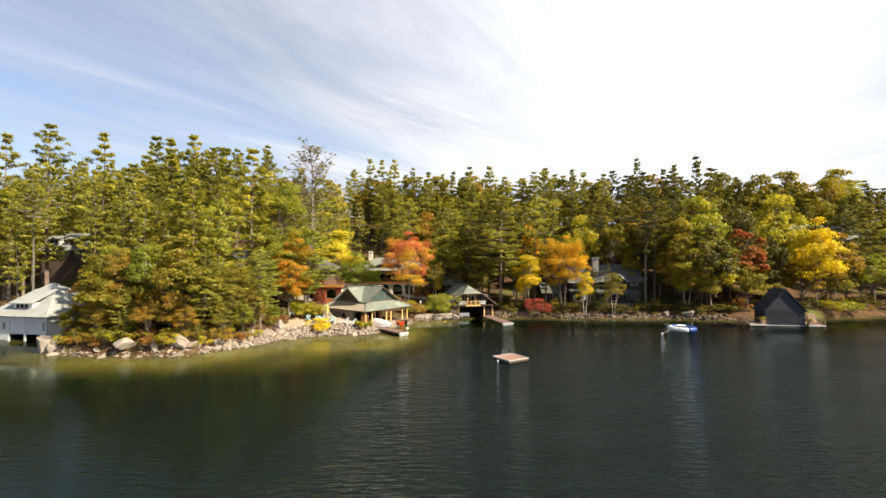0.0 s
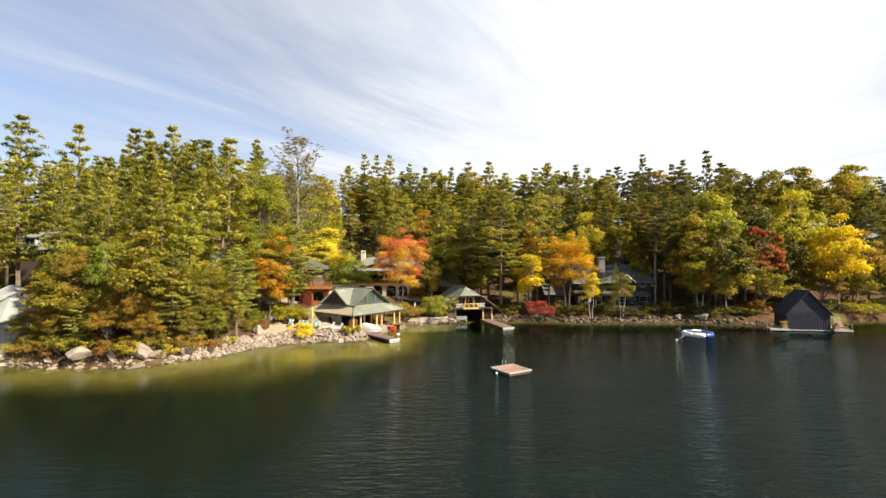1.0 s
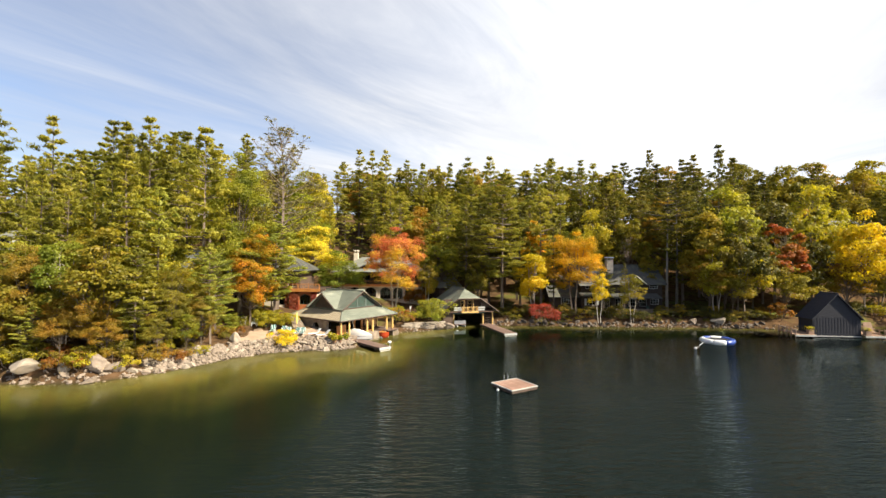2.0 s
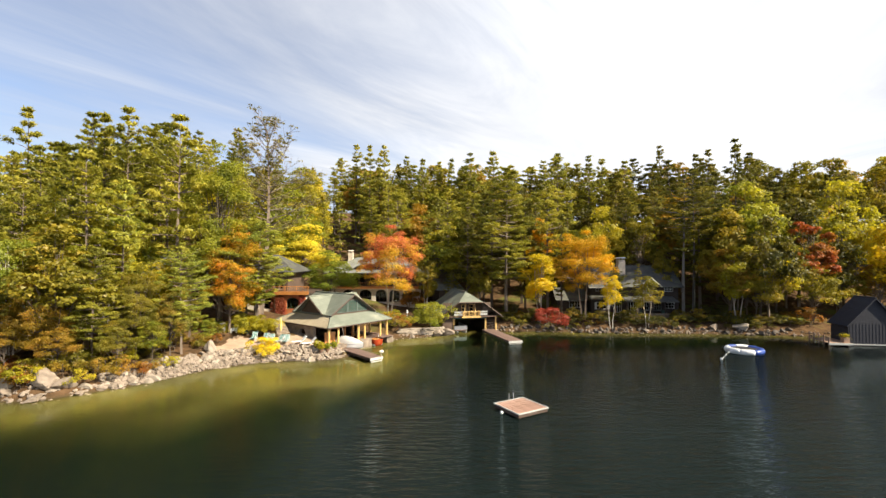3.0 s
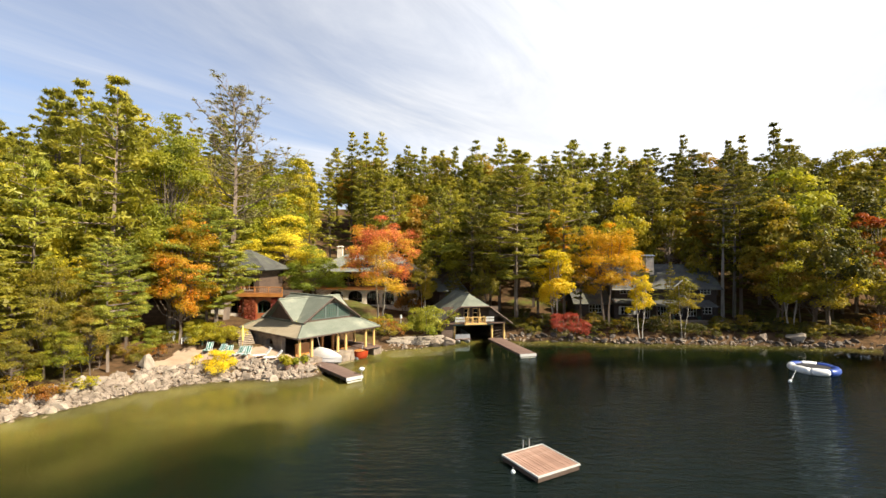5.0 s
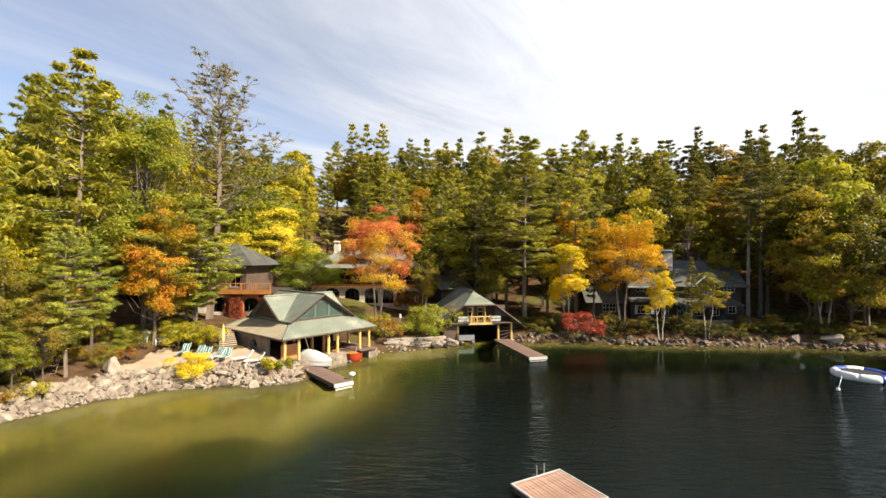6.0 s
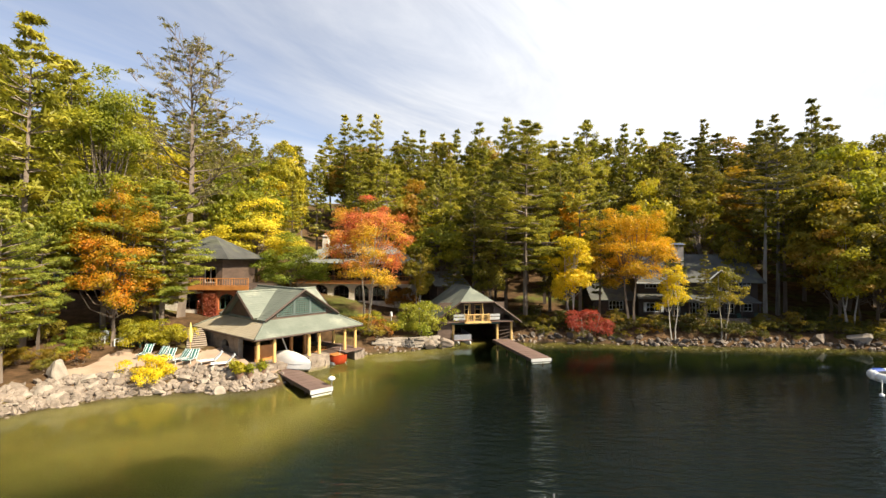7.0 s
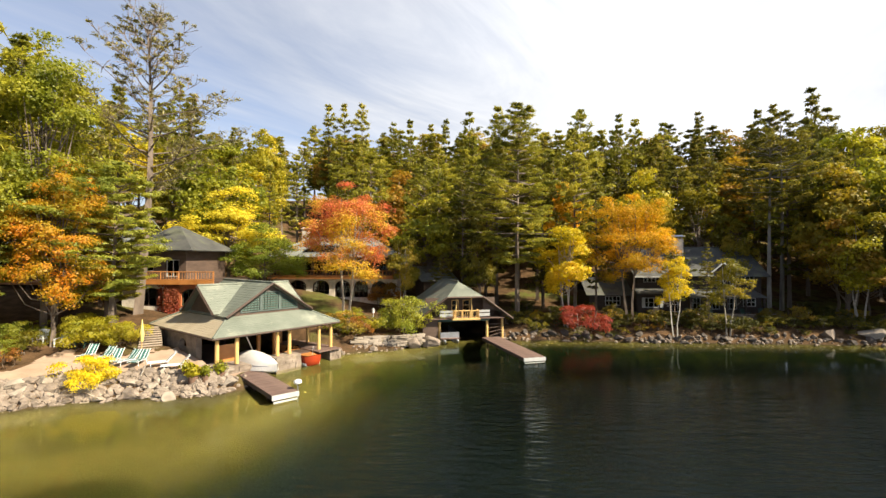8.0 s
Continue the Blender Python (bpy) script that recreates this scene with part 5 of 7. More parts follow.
# ---- dark boathouse on the water ----
def dark_boathouse():
    t = thing("dark_boathouse", "dark blue boarded boathouse standing in the lake", "boathouse", pose(62.1, 88.5, 0, 0, 0, -6))
    W, D, E, P = 7.2, 3.6, 3.3, 7.2
    for low, high in (((0, 0, -1.5), (W, 0.2, E)), ((0, 0.2, -1.5), (0.2, D, E)), ((W - 0.2, 0.2, -1.5), (W, D, E)), ((0.2, D - 0.2, -1.5), (W - 0.2, D, E))):
        part("wall", box(fresh(), low, high), DARK, t)
    for y in (0.0, D - 0.2):
        gable_wall(t, W, y, E, P - E - 0.1, DARK)
    n = 16
    first = part("batten", box(fresh(), (-0.025, -0.035, 0.2), (0.025, 0, E)), DARK, t)
    for i in range(n):
        ob = first if i == 0 else new("batten", first.data)
        ob.parent = t
        ob.location = (0.25 + (W - 0.5) * i / (n - 1), 0, 0)
    gable_roof(t, W, D, E, P - E, 0.35, DARK, "y", 0.35)
    part("sill", box(fresh(), (-0.05, -0.12, 0.12), (W + 0.05, 0.0, 0.26)), GREY_TRIM, t, "pale sill board at the waterline")
    for k, (x0, x1) in enumerate(((-3.2, 0.0), (W, W + 3.0))):
        s = thing("boathouse_deck", "low pale side deck with post railing at the boathouse", "deck", pose(62.1, 88.5, 0, 0, 0, -6))
        planks(s, "deck_board", x0, x1, -0.9, 3.9, 0.5, 0.3, RAFT_WOOD)
        part("edge_beam", box(fresh(), (x0, -1.0, 0.2), (x1, -0.9, 0.48)), GREY_TRIM, s)
        edge = x0 + 0.1 if k == 0 else x1 - 0.1
        for i in range(5):
            y = -0.8 + i * 1.1
            part("post", rod(fresh(), (edge, y, -2.5), (edge, y, 1.5), 0.09), RAFT_WOOD, s)
        railing(s, (edge, -0.8, 0.5), (edge, 3.6, 0.5), 0.8, RAFT_WOOD, 3, "railing", 0.05)
        for x in (x0 + 0.5, x1 - 0.5):
            part("pile", rod(fresh(), (x, -0.8, -3.0), (x, -0.8, 0.44), 0.1), TRIM, s)
        b = thing("planter_box", "pale wooden planter with yellowing plants on the deck", "planter", pose(62.1, 88.5, 0.5, 0, 0, -6) @ pose((x0 + 2.6) if k == 0 else (x0 + 0.7), -0.3, 0.02))
        part("tub", box(fresh(), (-0.4, -0.35, 0), (0.4, 0.35, 0.75)), RAFT_WOOD, b)
        vf = leaves(np.random.default_rng(3 + k), np.random.default_rng(k).normal(size=(220, 3)) * (0.28, 0.28, 0.2) + (0, 0, 0.95), np.tile((0.0, 0.0, 1.0), (220, 1)), 0.16)
        mesh_object("plants", *vf, LEAF["yellow_green"], b, "yellowing leaves")
    c = thing("deck_chair", "pale slatted wooden chair on the boathouse deck", "chair", pose(62.1, 88.5, 0.5, 0, 0, -6) @ pose(W + 1.8, 0.6, 0.02))
    part("backrest", slab(fresh(), [(-0.8, 0.2, 0.3), (0.8, 0.2, 0.3), (0.6, 0.7, 1.9), (-0.6, 0.7, 1.9)], 0.06, (0, 1, 0)), RAFT_WOOD, c)
    part("seat", box(fresh(), (-0.8, -0.5, 0.35), (0.8, 0.3, 0.45)), RAFT_WOOD, c)
    for x in (-0.75, 0.7):
        part("leg", box(fresh(), (x, -0.45, 0), (x + 0.08, -0.35, 0.35)), RAFT_WOOD, c)
        part("leg", box(fresh(), (x, 0.2, 0), (x + 0.08, 0.3, 0.35)), RAFT_WOOD, c)


# ---- white boathouse ----
def white_boathouse():
    t = thing("white_boathouse", "white two-bay boathouse with pale grey hipped roof", "boathouse", pose(-71.8, 70.6, 0, 0, 0, -9))
    W, D, E = 10.6, 11.0, 3.9
    bays = [(5.0, 0.55, 2.8, 2.55, 0), (8.05, 0.55, 2.8, 2.55, 0)]
    bm = wall_with_holes(fresh(), 0, W, -0.2, E, 0, 0.25, [(5.0, -0.2, 2.8, 3.3, 0), (8.05, -0.2, 2.8, 3.3, 0), (10.05, 1.6, 0.6, 1.2, 0), (2.6, 1.6, 0.7, 1.2, 0)])
    part("wall", bm, WHITE, t)
    for low, high in (((0, 0.25, -0.2), (0.25, D, E)), ((W - 0.25, 0.25, -0.2), (W, D, E)), ((0.25, D - 0.25, -0.2), (W - 0.25, D, E))):
        part("wall", box(fresh(), low, high), WHITE, t)
    for x, z, w, h, _ in bays:
        door = part("boat_door", box(fresh(), (x - w / 2 + 0.02, 0.1, z + 0.4), (x + w / 2 - 0.02, 0.16, 3.08)), PALE_DOOR, t, "white panelled roll-up boat door")
        for i in range(4):
            part("panel", box(fresh(), (x - w / 2 + 0.1, 0.07, z + 0.46 + i * 0.52), (x + w / 2 - 0.1, 0.096, z + 0.9 + i * 0.52)), PALE_DOOR, door)
    window(t, 10.05, 1.6, 0.58, 1.18, 0.05, GREY_TRIM, 1, 2)
    window(t, 2.6, 1.6, 0.68, 1.18, 0.05, GREY_TRIM, 1, 2)
    part("frieze", box(fresh(), (-0.1, -0.06, 3.2), (W + 0.1, -0.003, 3.42)), WHITE, t)
    for x in (3.4, 6.52, 9.6):
        part("pile", box(fresh(), (x - 0.18, -0.08, -3.0), (x + 0.18, 0.2, -0.2)), WHITE, t)
    o = 0.7
    e = [(-o, -o, E - 0.1), (W + o, -o, E - 0.1), (W + o, D + o, E - 0.1), (-o, D + o, E - 0.1)]
    q = [(4.2, D / 2 + 0.4, 8.6), (5.4, D / 2 + 0.4, 8.6)]
    part("roof_slope", courses(fresh(), e[0], e[1], q[1], q[0]), PALE_ROOF, t)
    part("roof_slope", courses(fresh(), e[2], e[3], q[0], q[1]), PALE_ROOF, t)
    part("roof_hip", courses(fresh(), e[3], e[0], q[0], q[0]), PALE_ROOF, t)
    part("roof_hip", courses(fresh(), e[1], e[2], q[1], q[1]), PALE_ROOF, t)
    dr = part("dormer", box(fresh(), (3.3, 0.8, 4.6), (6.9, 4.0, 5.75)), WHITE, t, "shed dormer with small windows")
    part("dormer_roof", slab(fresh(), [(2.9, 0.3, 5.75), (7.3, 0.3, 5.75), (7.3, 4.6, 7.7), (2.9, 4.6, 7.7)], 0.14), PALE_ROOF, dr)
    for i in range(3):
        part("dormer_window", box(fresh(), (3.9 + i * 0.8, 0.75, 4.95), (4.5 + i * 0.8, 0.79, 5.55)), MESH_BLACK, dr)
    s = thing("side_dock", "low brown dock beside the white boathouse", "dock", pose(-71.8, 70.6, 0, 0, 0, -9))
    planks(s, "deck_board", -5.0, -0.1, 0.2, 3.0, 0.6, 0.3, DECK, along="y")
    for x in (-4.6, -0.6):
        part("pile", rod(fresh(), (x, 0.4, -3.0), (x, 0.4, 0.5), 0.1), TRIM, s)




def hill_house(label, x, y, w, d, z0, z1, rise, dormers):
    """A house far up among the trees: walls, windows, roof and shed dormers."""
    t = thing("hill_house", label, "house", pose(x, y, 0))
    n = max(int(w / 2.6), 2)
    holes = [(w * (i + 0.5) / n, z1 - 2.3, 1.4, 1.5, 0) for i in range(n)]
    shell(t, w, d, min(z0, ground_at(x + w / 2, y)) - 2.0, z1, holes, BROWN, 0.3)
    for hx, hz, hw, hh, _ in holes:
        window(t, hx, hz + 0.02, hw - 0.04, hh - 0.02, 0.08, GREY_TRIM, 1, 0)
    gable_roof(t, w, d, z1, rise, 0.8, GREY_ROOF, "x", 0.6)
    for gx in (0.0, w - 0.25):
        part("gable", slab(fresh(), [(gx, 0, z1), (gx, d, z1), (gx, d / 2, z1 + rise - 0.1)], 0.25, (1, 0, 0)), BROWN, t)
    for i in range(dormers):
        cx = w * (i + 0.5) / dormers
        dm = part("dormer", box(fresh(), (cx - 1.5, 0.7, z1 + 0.2), (cx + 1.5, 3.6, z1 + rise * 0.62)), GREY_TRIM, t)
        part("dormer_roof", slab(fresh(), [(cx - 1.9, 0.2, z1 + rise * 0.62), (cx + 1.9, 0.2, z1 + rise * 0.62), (cx + 1.9, d / 2, z1 + rise), (cx - 1.9, d / 2, z1 + rise)], 0.14), GREY_ROOF, dm)
        for k in range(2):
            part("dormer_window", box(fresh(), (cx - 1.1 + k * 1.2, 0.66, z1 + 0.6), (cx - 0.1 + k * 1.2, 0.695, z1 + rise * 0.55)), MESH_BLACK, dm)


dark_boathouse()
white_boathouse()
hill_house("brown house with grey dormered roof high among trees", -108.0, 119.0, 10.8, 9.0, 11.5, 15.4, 4.0, 2)
hill_house("large dark house half hidden behind autumn trees", 106.0, 138.0, 20.0, 10.0, 12.0, 19.5, 4.0, 1)

# ---- on the lake ----
def raft():
    t = thing("swim_raft", "square swim raft of sun-bleached planks, floating", "raft", pose(8.75, 58.35, 0, 0, 0, -57.5))
    planks(t, "plank", -1.58, 1.58, -1.58, 1.58, 0.36, 0.2, RAFT_DECK)
    for low, high in (((-1.65, -1.65, 0.30), (1.65, -1.58, 0.40)), ((-1.65, 1.58, 0.30), (1.65, 1.65, 0.40)), ((-1.65, -1.58, 0.30), (-1.58, 1.58, 0.40)), ((1.58, -1.58, 0.30), (1.65, 1.58, 0.40))):
        part("edge_board", box(fresh(), low, high), GREY_TRIM, t, "pale worn edge board")
    part("frame", box(fresh(), (-1.6, -1.6, 0.03), (1.6, 1.6, 0.29)), TRIM, t, "dark under-frame")
    for x in (-1.1, 0, 1.1):
        for y in (-1.1, 1.1):
            part("float", box(fresh(), (x - 0.3, y - 0.3, -0.2), (x + 0.3, y + 0.3, 0.05)), MESH_BLACK, t)
    lad = part("ladder", rod(rod(fresh(), (-1.7, 0.1, -0.8), (-1.7, 0.1, 0.9), 0.025), (-1.7, 0.6, -0.8), (-1.7, 0.6, 0.9), 0.025), STEEL, t, "two bright ladder rails")
    for z in (-0.4, -0.1, 0.2):
        part("rung", rod(fresh(), (-1.7, 0.1, z), (-1.7, 0.6, z), 0.02), STEEL, lad)


def ball(bm, place, r, squash=1.0):
    bmesh.ops.create_icosphere(bm, subdivisions=2, radius=r, matrix=Matrix.Translation(place) @ Matrix.Diagonal((1, 1, squash, 1)))
    return bm


def buoy(x, y, r=0.17):
    t = thing("buoy", "small white mooring buoy floating on the lake", "buoy", pose(x, y, 0), "buoys")
    part("float", ball(fresh(), (0, 0, 0.08), r), VINYL, t, "", True)
    part("ring", rod(fresh(), (0, 0, 0.2), (0, 0, 0.34), 0.03), STEEL, t)


def water_trampoline():
    t = thing("water_trampoline", "round inflatable water trampoline in white and blue", "trampoline", pose(43.3, 83.0, 0))
    R, r, n = 2.0, 0.42, 8
    for k in range(n):
        bm = fresh()
        rings = []
        for i in range(7):
            a = 2 * math.pi * (k + i / 6) / n
            puff = r * (0.9 + 0.1 * math.sin(math.pi * i / 6))
            c = Vector((math.cos(a), math.sin(a), 0))
            rings.append([bm.verts.new(c * (R + puff * math.cos(b)) + Vector((0, 0, 0.34 + puff * math.sin(b)))) for b in np.linspace(0, 2 * math.pi, 12, endpoint=False)])
        for p, q in zip(rings, rings[1:]):
            for j in range(12):
                bm.faces.new((p[j], q[j], q[(j + 1) % 12], p[(j + 1) % 12]))
        bm.faces.new(rings[0])
        bm.faces.new(rings[-1])
        white = k in (3, 4, 5, 1)
        part("tube_section", bm, VINYL if white else BLUE, t, "white inflated tube section" if white else "blue inflated tube section", True)
    bm = fresh()
    bmesh.ops.create_cone(bm, cap_ends=True, segments=32, radius1=1.68, radius2=1.68, depth=0.03, matrix=Matrix.Translation((0, 0, 0.52)))
    part("jumping_bed", bm, MESH_BLACK, t, "black woven jumping bed")
    part("tether", rod(fresh(), (-2.3, -0.6, 0.3), (-5.6, -4.4, 0.05), 0.02), VINYL, t)


raft()
water_trampoline()
buoy(37.5, 78.4)
buoy(7.0, 57.3, 0.14)
buoy(-9.6, 80.5, 0.15)


# ---- terrace by the pavilion ----
def terrace():
    xs, ys = np.arange(-31.0, -11.0, 0.25), np.arange(74.0, 84.5, 0.25)
    verts, faces, index = [], [], {}
    for i, x in enumerate(xs):
        for j, y in enumerate(ys):
            d = float(inland(x, y)[0])
            edge = 6.6 + 0.9 * math.sin(x * 0.9) + 0.5 * math.sin(x * 2.3)
            if 1.25 < d < edge and x > -27.6 + 0.8 * math.sin(y):
                index[i, j] = len(verts)
                verts.append((x, y, ground_at(x, y) + 0.03 + 0.025 * math.sin(3 * x) * math.cos(2.5 * y)))
    for (i, j) in index:
        quad = [(i, j), (i + 1, j), (i + 1, j + 1), (i, j + 1)]
        if all(q in index for q in quad):
            faces.append([index[q] for q in quad])
    ob = mesh_object("terrace", verts, faces, SAND, smooth=True)
    tagged(ob, "pinkish raked sand terrace above the shore rocks", "terrace", kind="structure")


terrace()


def lounger(mat, frame_mat):
    t = thing("sun_lounger", "", "lounger")
    part("seat", slab(fresh(), [(-0.3, -1.0, 0.36), (0.3, -1.0, 0.36), (0.3, 0.25, 0.32), (-0.3, 0.25, 0.32)], 0.04), mat, t)
    part("backrest", slab(fresh(), [(-0.3, 0.25, 0.34), (0.3, 0.25, 0.34), (0.3, 0.85, 0.95), (-0.3, 0.85, 0.95)], 0.04, (0, 1, 0)), mat, t)
    if mat is TEAL:
        for x in (-0.14, 0.14):
            part("stripe", slab(fresh(), [(x - 0.03, -0.99, 0.366), (x + 0.03, -0.99, 0.366), (x + 0.03, 0.24, 0.326), (x - 0.03, 0.24, 0.326)], 0.004), VINYL, t, "white canvas stripe")
            part("stripe", slab(fresh(), [(x - 0.03, 0.243, 0.347), (x + 0.03, 0.243, 0.347), (x + 0.03, 0.843, 0.957), (x - 0.03, 0.843, 0.957)], 0.004, (0, 1, 0)), VINYL, t, "white canvas stripe")
    for x in (-0.33, 0.33):
        bm = rod(fresh(), (x, -1.05, 0.35), (x, 0.3, 0.31), 0.022)
        rod(bm, (x, 0.3, 0.31), (x, 0.9, 0.98), 0.022)
        part("side_rail", bm, frame_mat, t)
        for y in (-0.8, 0.3):
            part("leg", rod(fresh(), (x, y, 0), (x, y, 0.36), 0.022), frame_mat, t)
    return t


def on_ground(x, y, turn=0, lift=0.05):
    return pose(x, y, ground_at(x, y) + lift, 0, 0, turn)


striped = tagged(lounger(TEAL, VINYL), "low folding lounger with dark green canvas on sand", "lounger", "green loungers on the terrace")
striped.matrix_basis = on_ground(-24.1, 79.6, 12)
for x, y, a in ((-22.6, 79.2, -8), (-21.5, 78.9, 10), (-20.4, 78.9, -14), (-19.5, 79.0, 8)):
    copy_thing(striped, on_ground(x, y, a))
pale = tagged(lounger(VINYL, VINYL), "white sun lounger on the sand by the pavilion", "lounger", "white loungers on the terrace")
pale.matrix_basis = on_ground(-17.6, 78.9, -52)
copy_thing(pale, on_ground(-16.2, 78.4, -56))


def adirondack(mat):
    t = thing("garden_chair", "", "chair")
    part("seat", slab(fresh(), [(-0.32, -0.4, 0.42), (0.32, -0.4, 0.42), (0.3, 0.25, 0.30), (-0.3, 0.25, 0.30)], 0.04), mat, t)
    for i in range(5):
        x = -0.27 + i * 0.135
        part("back_slat", slab(fresh(), [(x - 0.06, 0.22, 0.3), (x + 0.06, 0.22, 0.3), (x * 1.15 + 0.06, 0.62, 1.1 - abs(x) * 0.3), (x * 1.15 - 0.06, 0.62, 1.1 - abs(x) * 0.3)], 0.03, (0, 1, 0)), mat, t)
    for x in (-0.4, 0.3):
        part("arm", box(fresh(), (x, -0.45, 0.6), (x + 0.1, 0.4, 0.63)), mat, t)
        part("leg", box(fresh(), (x, -0.42, 0), (x + 0.08, -0.34, 0.6)), mat, t)
        part("leg", box(fresh(), (x, 0.3, 0), (x + 0.08, 0.38, 0.6)), mat, t)
    return t


white_chair = tagged(adirondack(VINYL), "white slatted garden chair facing the lake", "chair", "garden chairs")
white_chair.matrix_basis = on_ground(-29.0, 80.6, 20)
for x, y, a in ((-27.4, 80.9, 12), (0.9, 96.3, 20)):
    copy_thing(white_chair, on_ground(x, y, a))
green_chair = tagged(adirondack(GREEN_PAINT), "dark green slatted garden chair under the trees", "chair", "garden chairs")
green_chair.matrix_basis = on_ground(-25.9, 81.2, 5)
for x, y, a in ((36.0, 106.3, 30), (38.4, 106.2, -20), (43.0, 106.0, 15), (45.5, 106.4, -10)):
    copy_thing(green_chair, on_ground(x, y, a))

parasol = thing("parasol", "closed yellow canvas parasol on a pole", "parasol", on_ground(-21.2, 81.6))
part("pole", rod(fresh(), (0, 0, 0), (0, 0, 2.7), 0.03), LOG, parasol)
part("canopy", rod(rod(fresh(), (0, 0, 0.9), (0, 0, 1.5), 0.10, 0.17, 10), (0, 0, 1.5), (0, 0, 2.7), 0.17, 0.03, 10), YELLOW_CLOTH, parasol, "furled yellow canvas")
part("base_plate", rod(fresh(), (0, 0, 0), (0, 0, 0.08), 0.28, 0.24, 14), STONE, parasol)


def garden_steps():
    t = thing("garden_steps", "broad stone steps climbing beside the pavilion", "steps", pose(-21.0, 82.3, 0, 0, 0, 33))
    base = ground_at(-20.9, 82.3)
    for i in range(10):
        w = 1.7 - 0.03 * i
        z = base + 0.06 + i * 0.15
        # dark brown on the risers paints the shade below each tread
        step = part("step", box(fresh(), (-w / 2, i * 0.36 + 0.1, base - 0.6), (w / 2, i * 0.36 + 0.5, z - 0.08)), TRIM, t, "riser stones coloured dark as if in shade")
        bm = box(fresh(), (-w / 2 - 0.05, i * 0.36, z - 0.08), (w / 2 + 0.05, i * 0.36 + 0.44, z))
        bmesh.ops.bevel(bm, geom=bm.edges, offset=0.02, segments=1, affect="EDGES")
        part("tread", bm, PALE_GRANITE_STEP, step, "worn tan stone tread")


garden_steps()


def pot(x, y, size, hue, seed):
    t = thing("plant_pot", "brown pot with a leafy plant on the stone edge", "plant pot", on_ground(x, y), "pots by the dock")
    part("pot", rod(fresh(), (0, 0, 0), (0, 0, 0.45 * size), 0.2 * size, 0.28 * size, 14), CLAY, t)
    rng = np.random.default_rng(seed)
    q = unit(rng.normal(size=(260, 3)))
    p = q * rng.uniform(0.1, 0.45, (260, 1)) * size + (0, 0, 0.75 * size)
    mesh_object("plant", *leaves(rng, p, q, 0.15 * size), LEAF[hue], t, "green leaves")


for k, (x, y, s, hue) in enumerate(((-15.0, 77.7, 1.1, "green"), (-14.2, 77.2, 1.3, "yellow_green"), (-13.5, 77.6, 1.1, "green"), (-12.9, 78.6, 1.2, "green"))):
    pot(x, y, s, hue, 20 + k)

log_ = thing("driftwood_branch", "bare grey driftwood branch leaning on the rocks", "branch", on_ground(-18.2, 77.2))
part("stem", rod(fresh(), (0, 0, 0), (0.6, 0.2, 1.5), 0.05, 0.02), PALE_BARK, log_)
part("twig", rod(fresh(), (0.3, 0.1, 0.8), (0.1, 0.3, 1.3), 0.025, 0.01), PALE_BARK, log_)
lamp = thing("garden_lantern", "small pale lantern on a short post on the lawn", "lantern", on_ground(-5.6, 101.2))
part("post", rod(fresh(), (0, 0, 0), (0, 0, 0.8), 0.05), GREY_TRIM, lamp)
part("head", rod(fresh(), (0, 0, 0.8), (0, 0, 1.25), 0.17, 0.14, 8), VINYL, lamp)
part("cap", rod(fresh(), (0, 0, 1.25), (0, 0, 1.42), 0.22, 0.02, 8), GREY_TRIM, lamp)
shed = thing("shed", "brown garden shed with grey roof under the pines", "shed", pose(-0.2, 113.5, ground_at(2, 115), 0, 0, 24))
part("wall", box(fresh(), (0, 0, -1.0), (5.0, 4.0, 3.1)), BROWN, shed)
part("roof", courses(fresh(), (-0.6, -0.6, 2.9), (5.6, -0.6, 2.9), (5.6, 4.6, 5.1), (-0.6, 4.6, 5.1)), GREY_ROOF, shed)


# ---- shore rocks ----
def boulder_mesh(seed, detail, flat):
    rng = random.Random(seed)
    bm = fresh()
    bmesh.ops.create_icosphere(bm, subdivisions=detail, radius=1.0)
    cuts = [(Vector((rng.gauss(0, 1), rng.gauss(0, 1), rng.gauss(0, 1))).normalized(), rng.uniform(0.42, 0.82)) for _ in range(13)]
    for v in bm.verts:
        for n, d in cuts:
            k = v.co.dot(n)
            if k > d:
                v.co -= n * (k - d)
        v.co += v.co.normalized() * noise.noise(v.co * 2.4 + Vector((seed, 0, 0))) * 0.07
        v.co.z *= flat
    data = bpy.data.meshes.new("boulder")
    bm.to_mesh(data)
    bm.free()
    data.materials.append(STONE)
    return data


BOULDERS = [boulder_mesh(s, 3, (0.62, 0.75, 0.5, 0.85)[s % 4]) for s in range(8)]
PALE_GRANITE = surface("pale_granite", (0.19, 0.158, 0.122), (0.37, 0.31, 0.24), 0.9, 8.0, 0.9, bump=0.5, vary=0.15, stain=(0.28, 0.24, 0.19), stain_scale=1.2)
# granite darkened for the right-hand bank, its shade painted into the colour
SHADED_GRANITE = surface("dark_lichened_granite", (0.045, 0.037, 0.03), (0.125, 0.10, 0.08), 1.1, 8.0, 0.9, bump=0.5, vary=0.2, stain=(0.07, 0.06, 0.045), stain_scale=1.4)


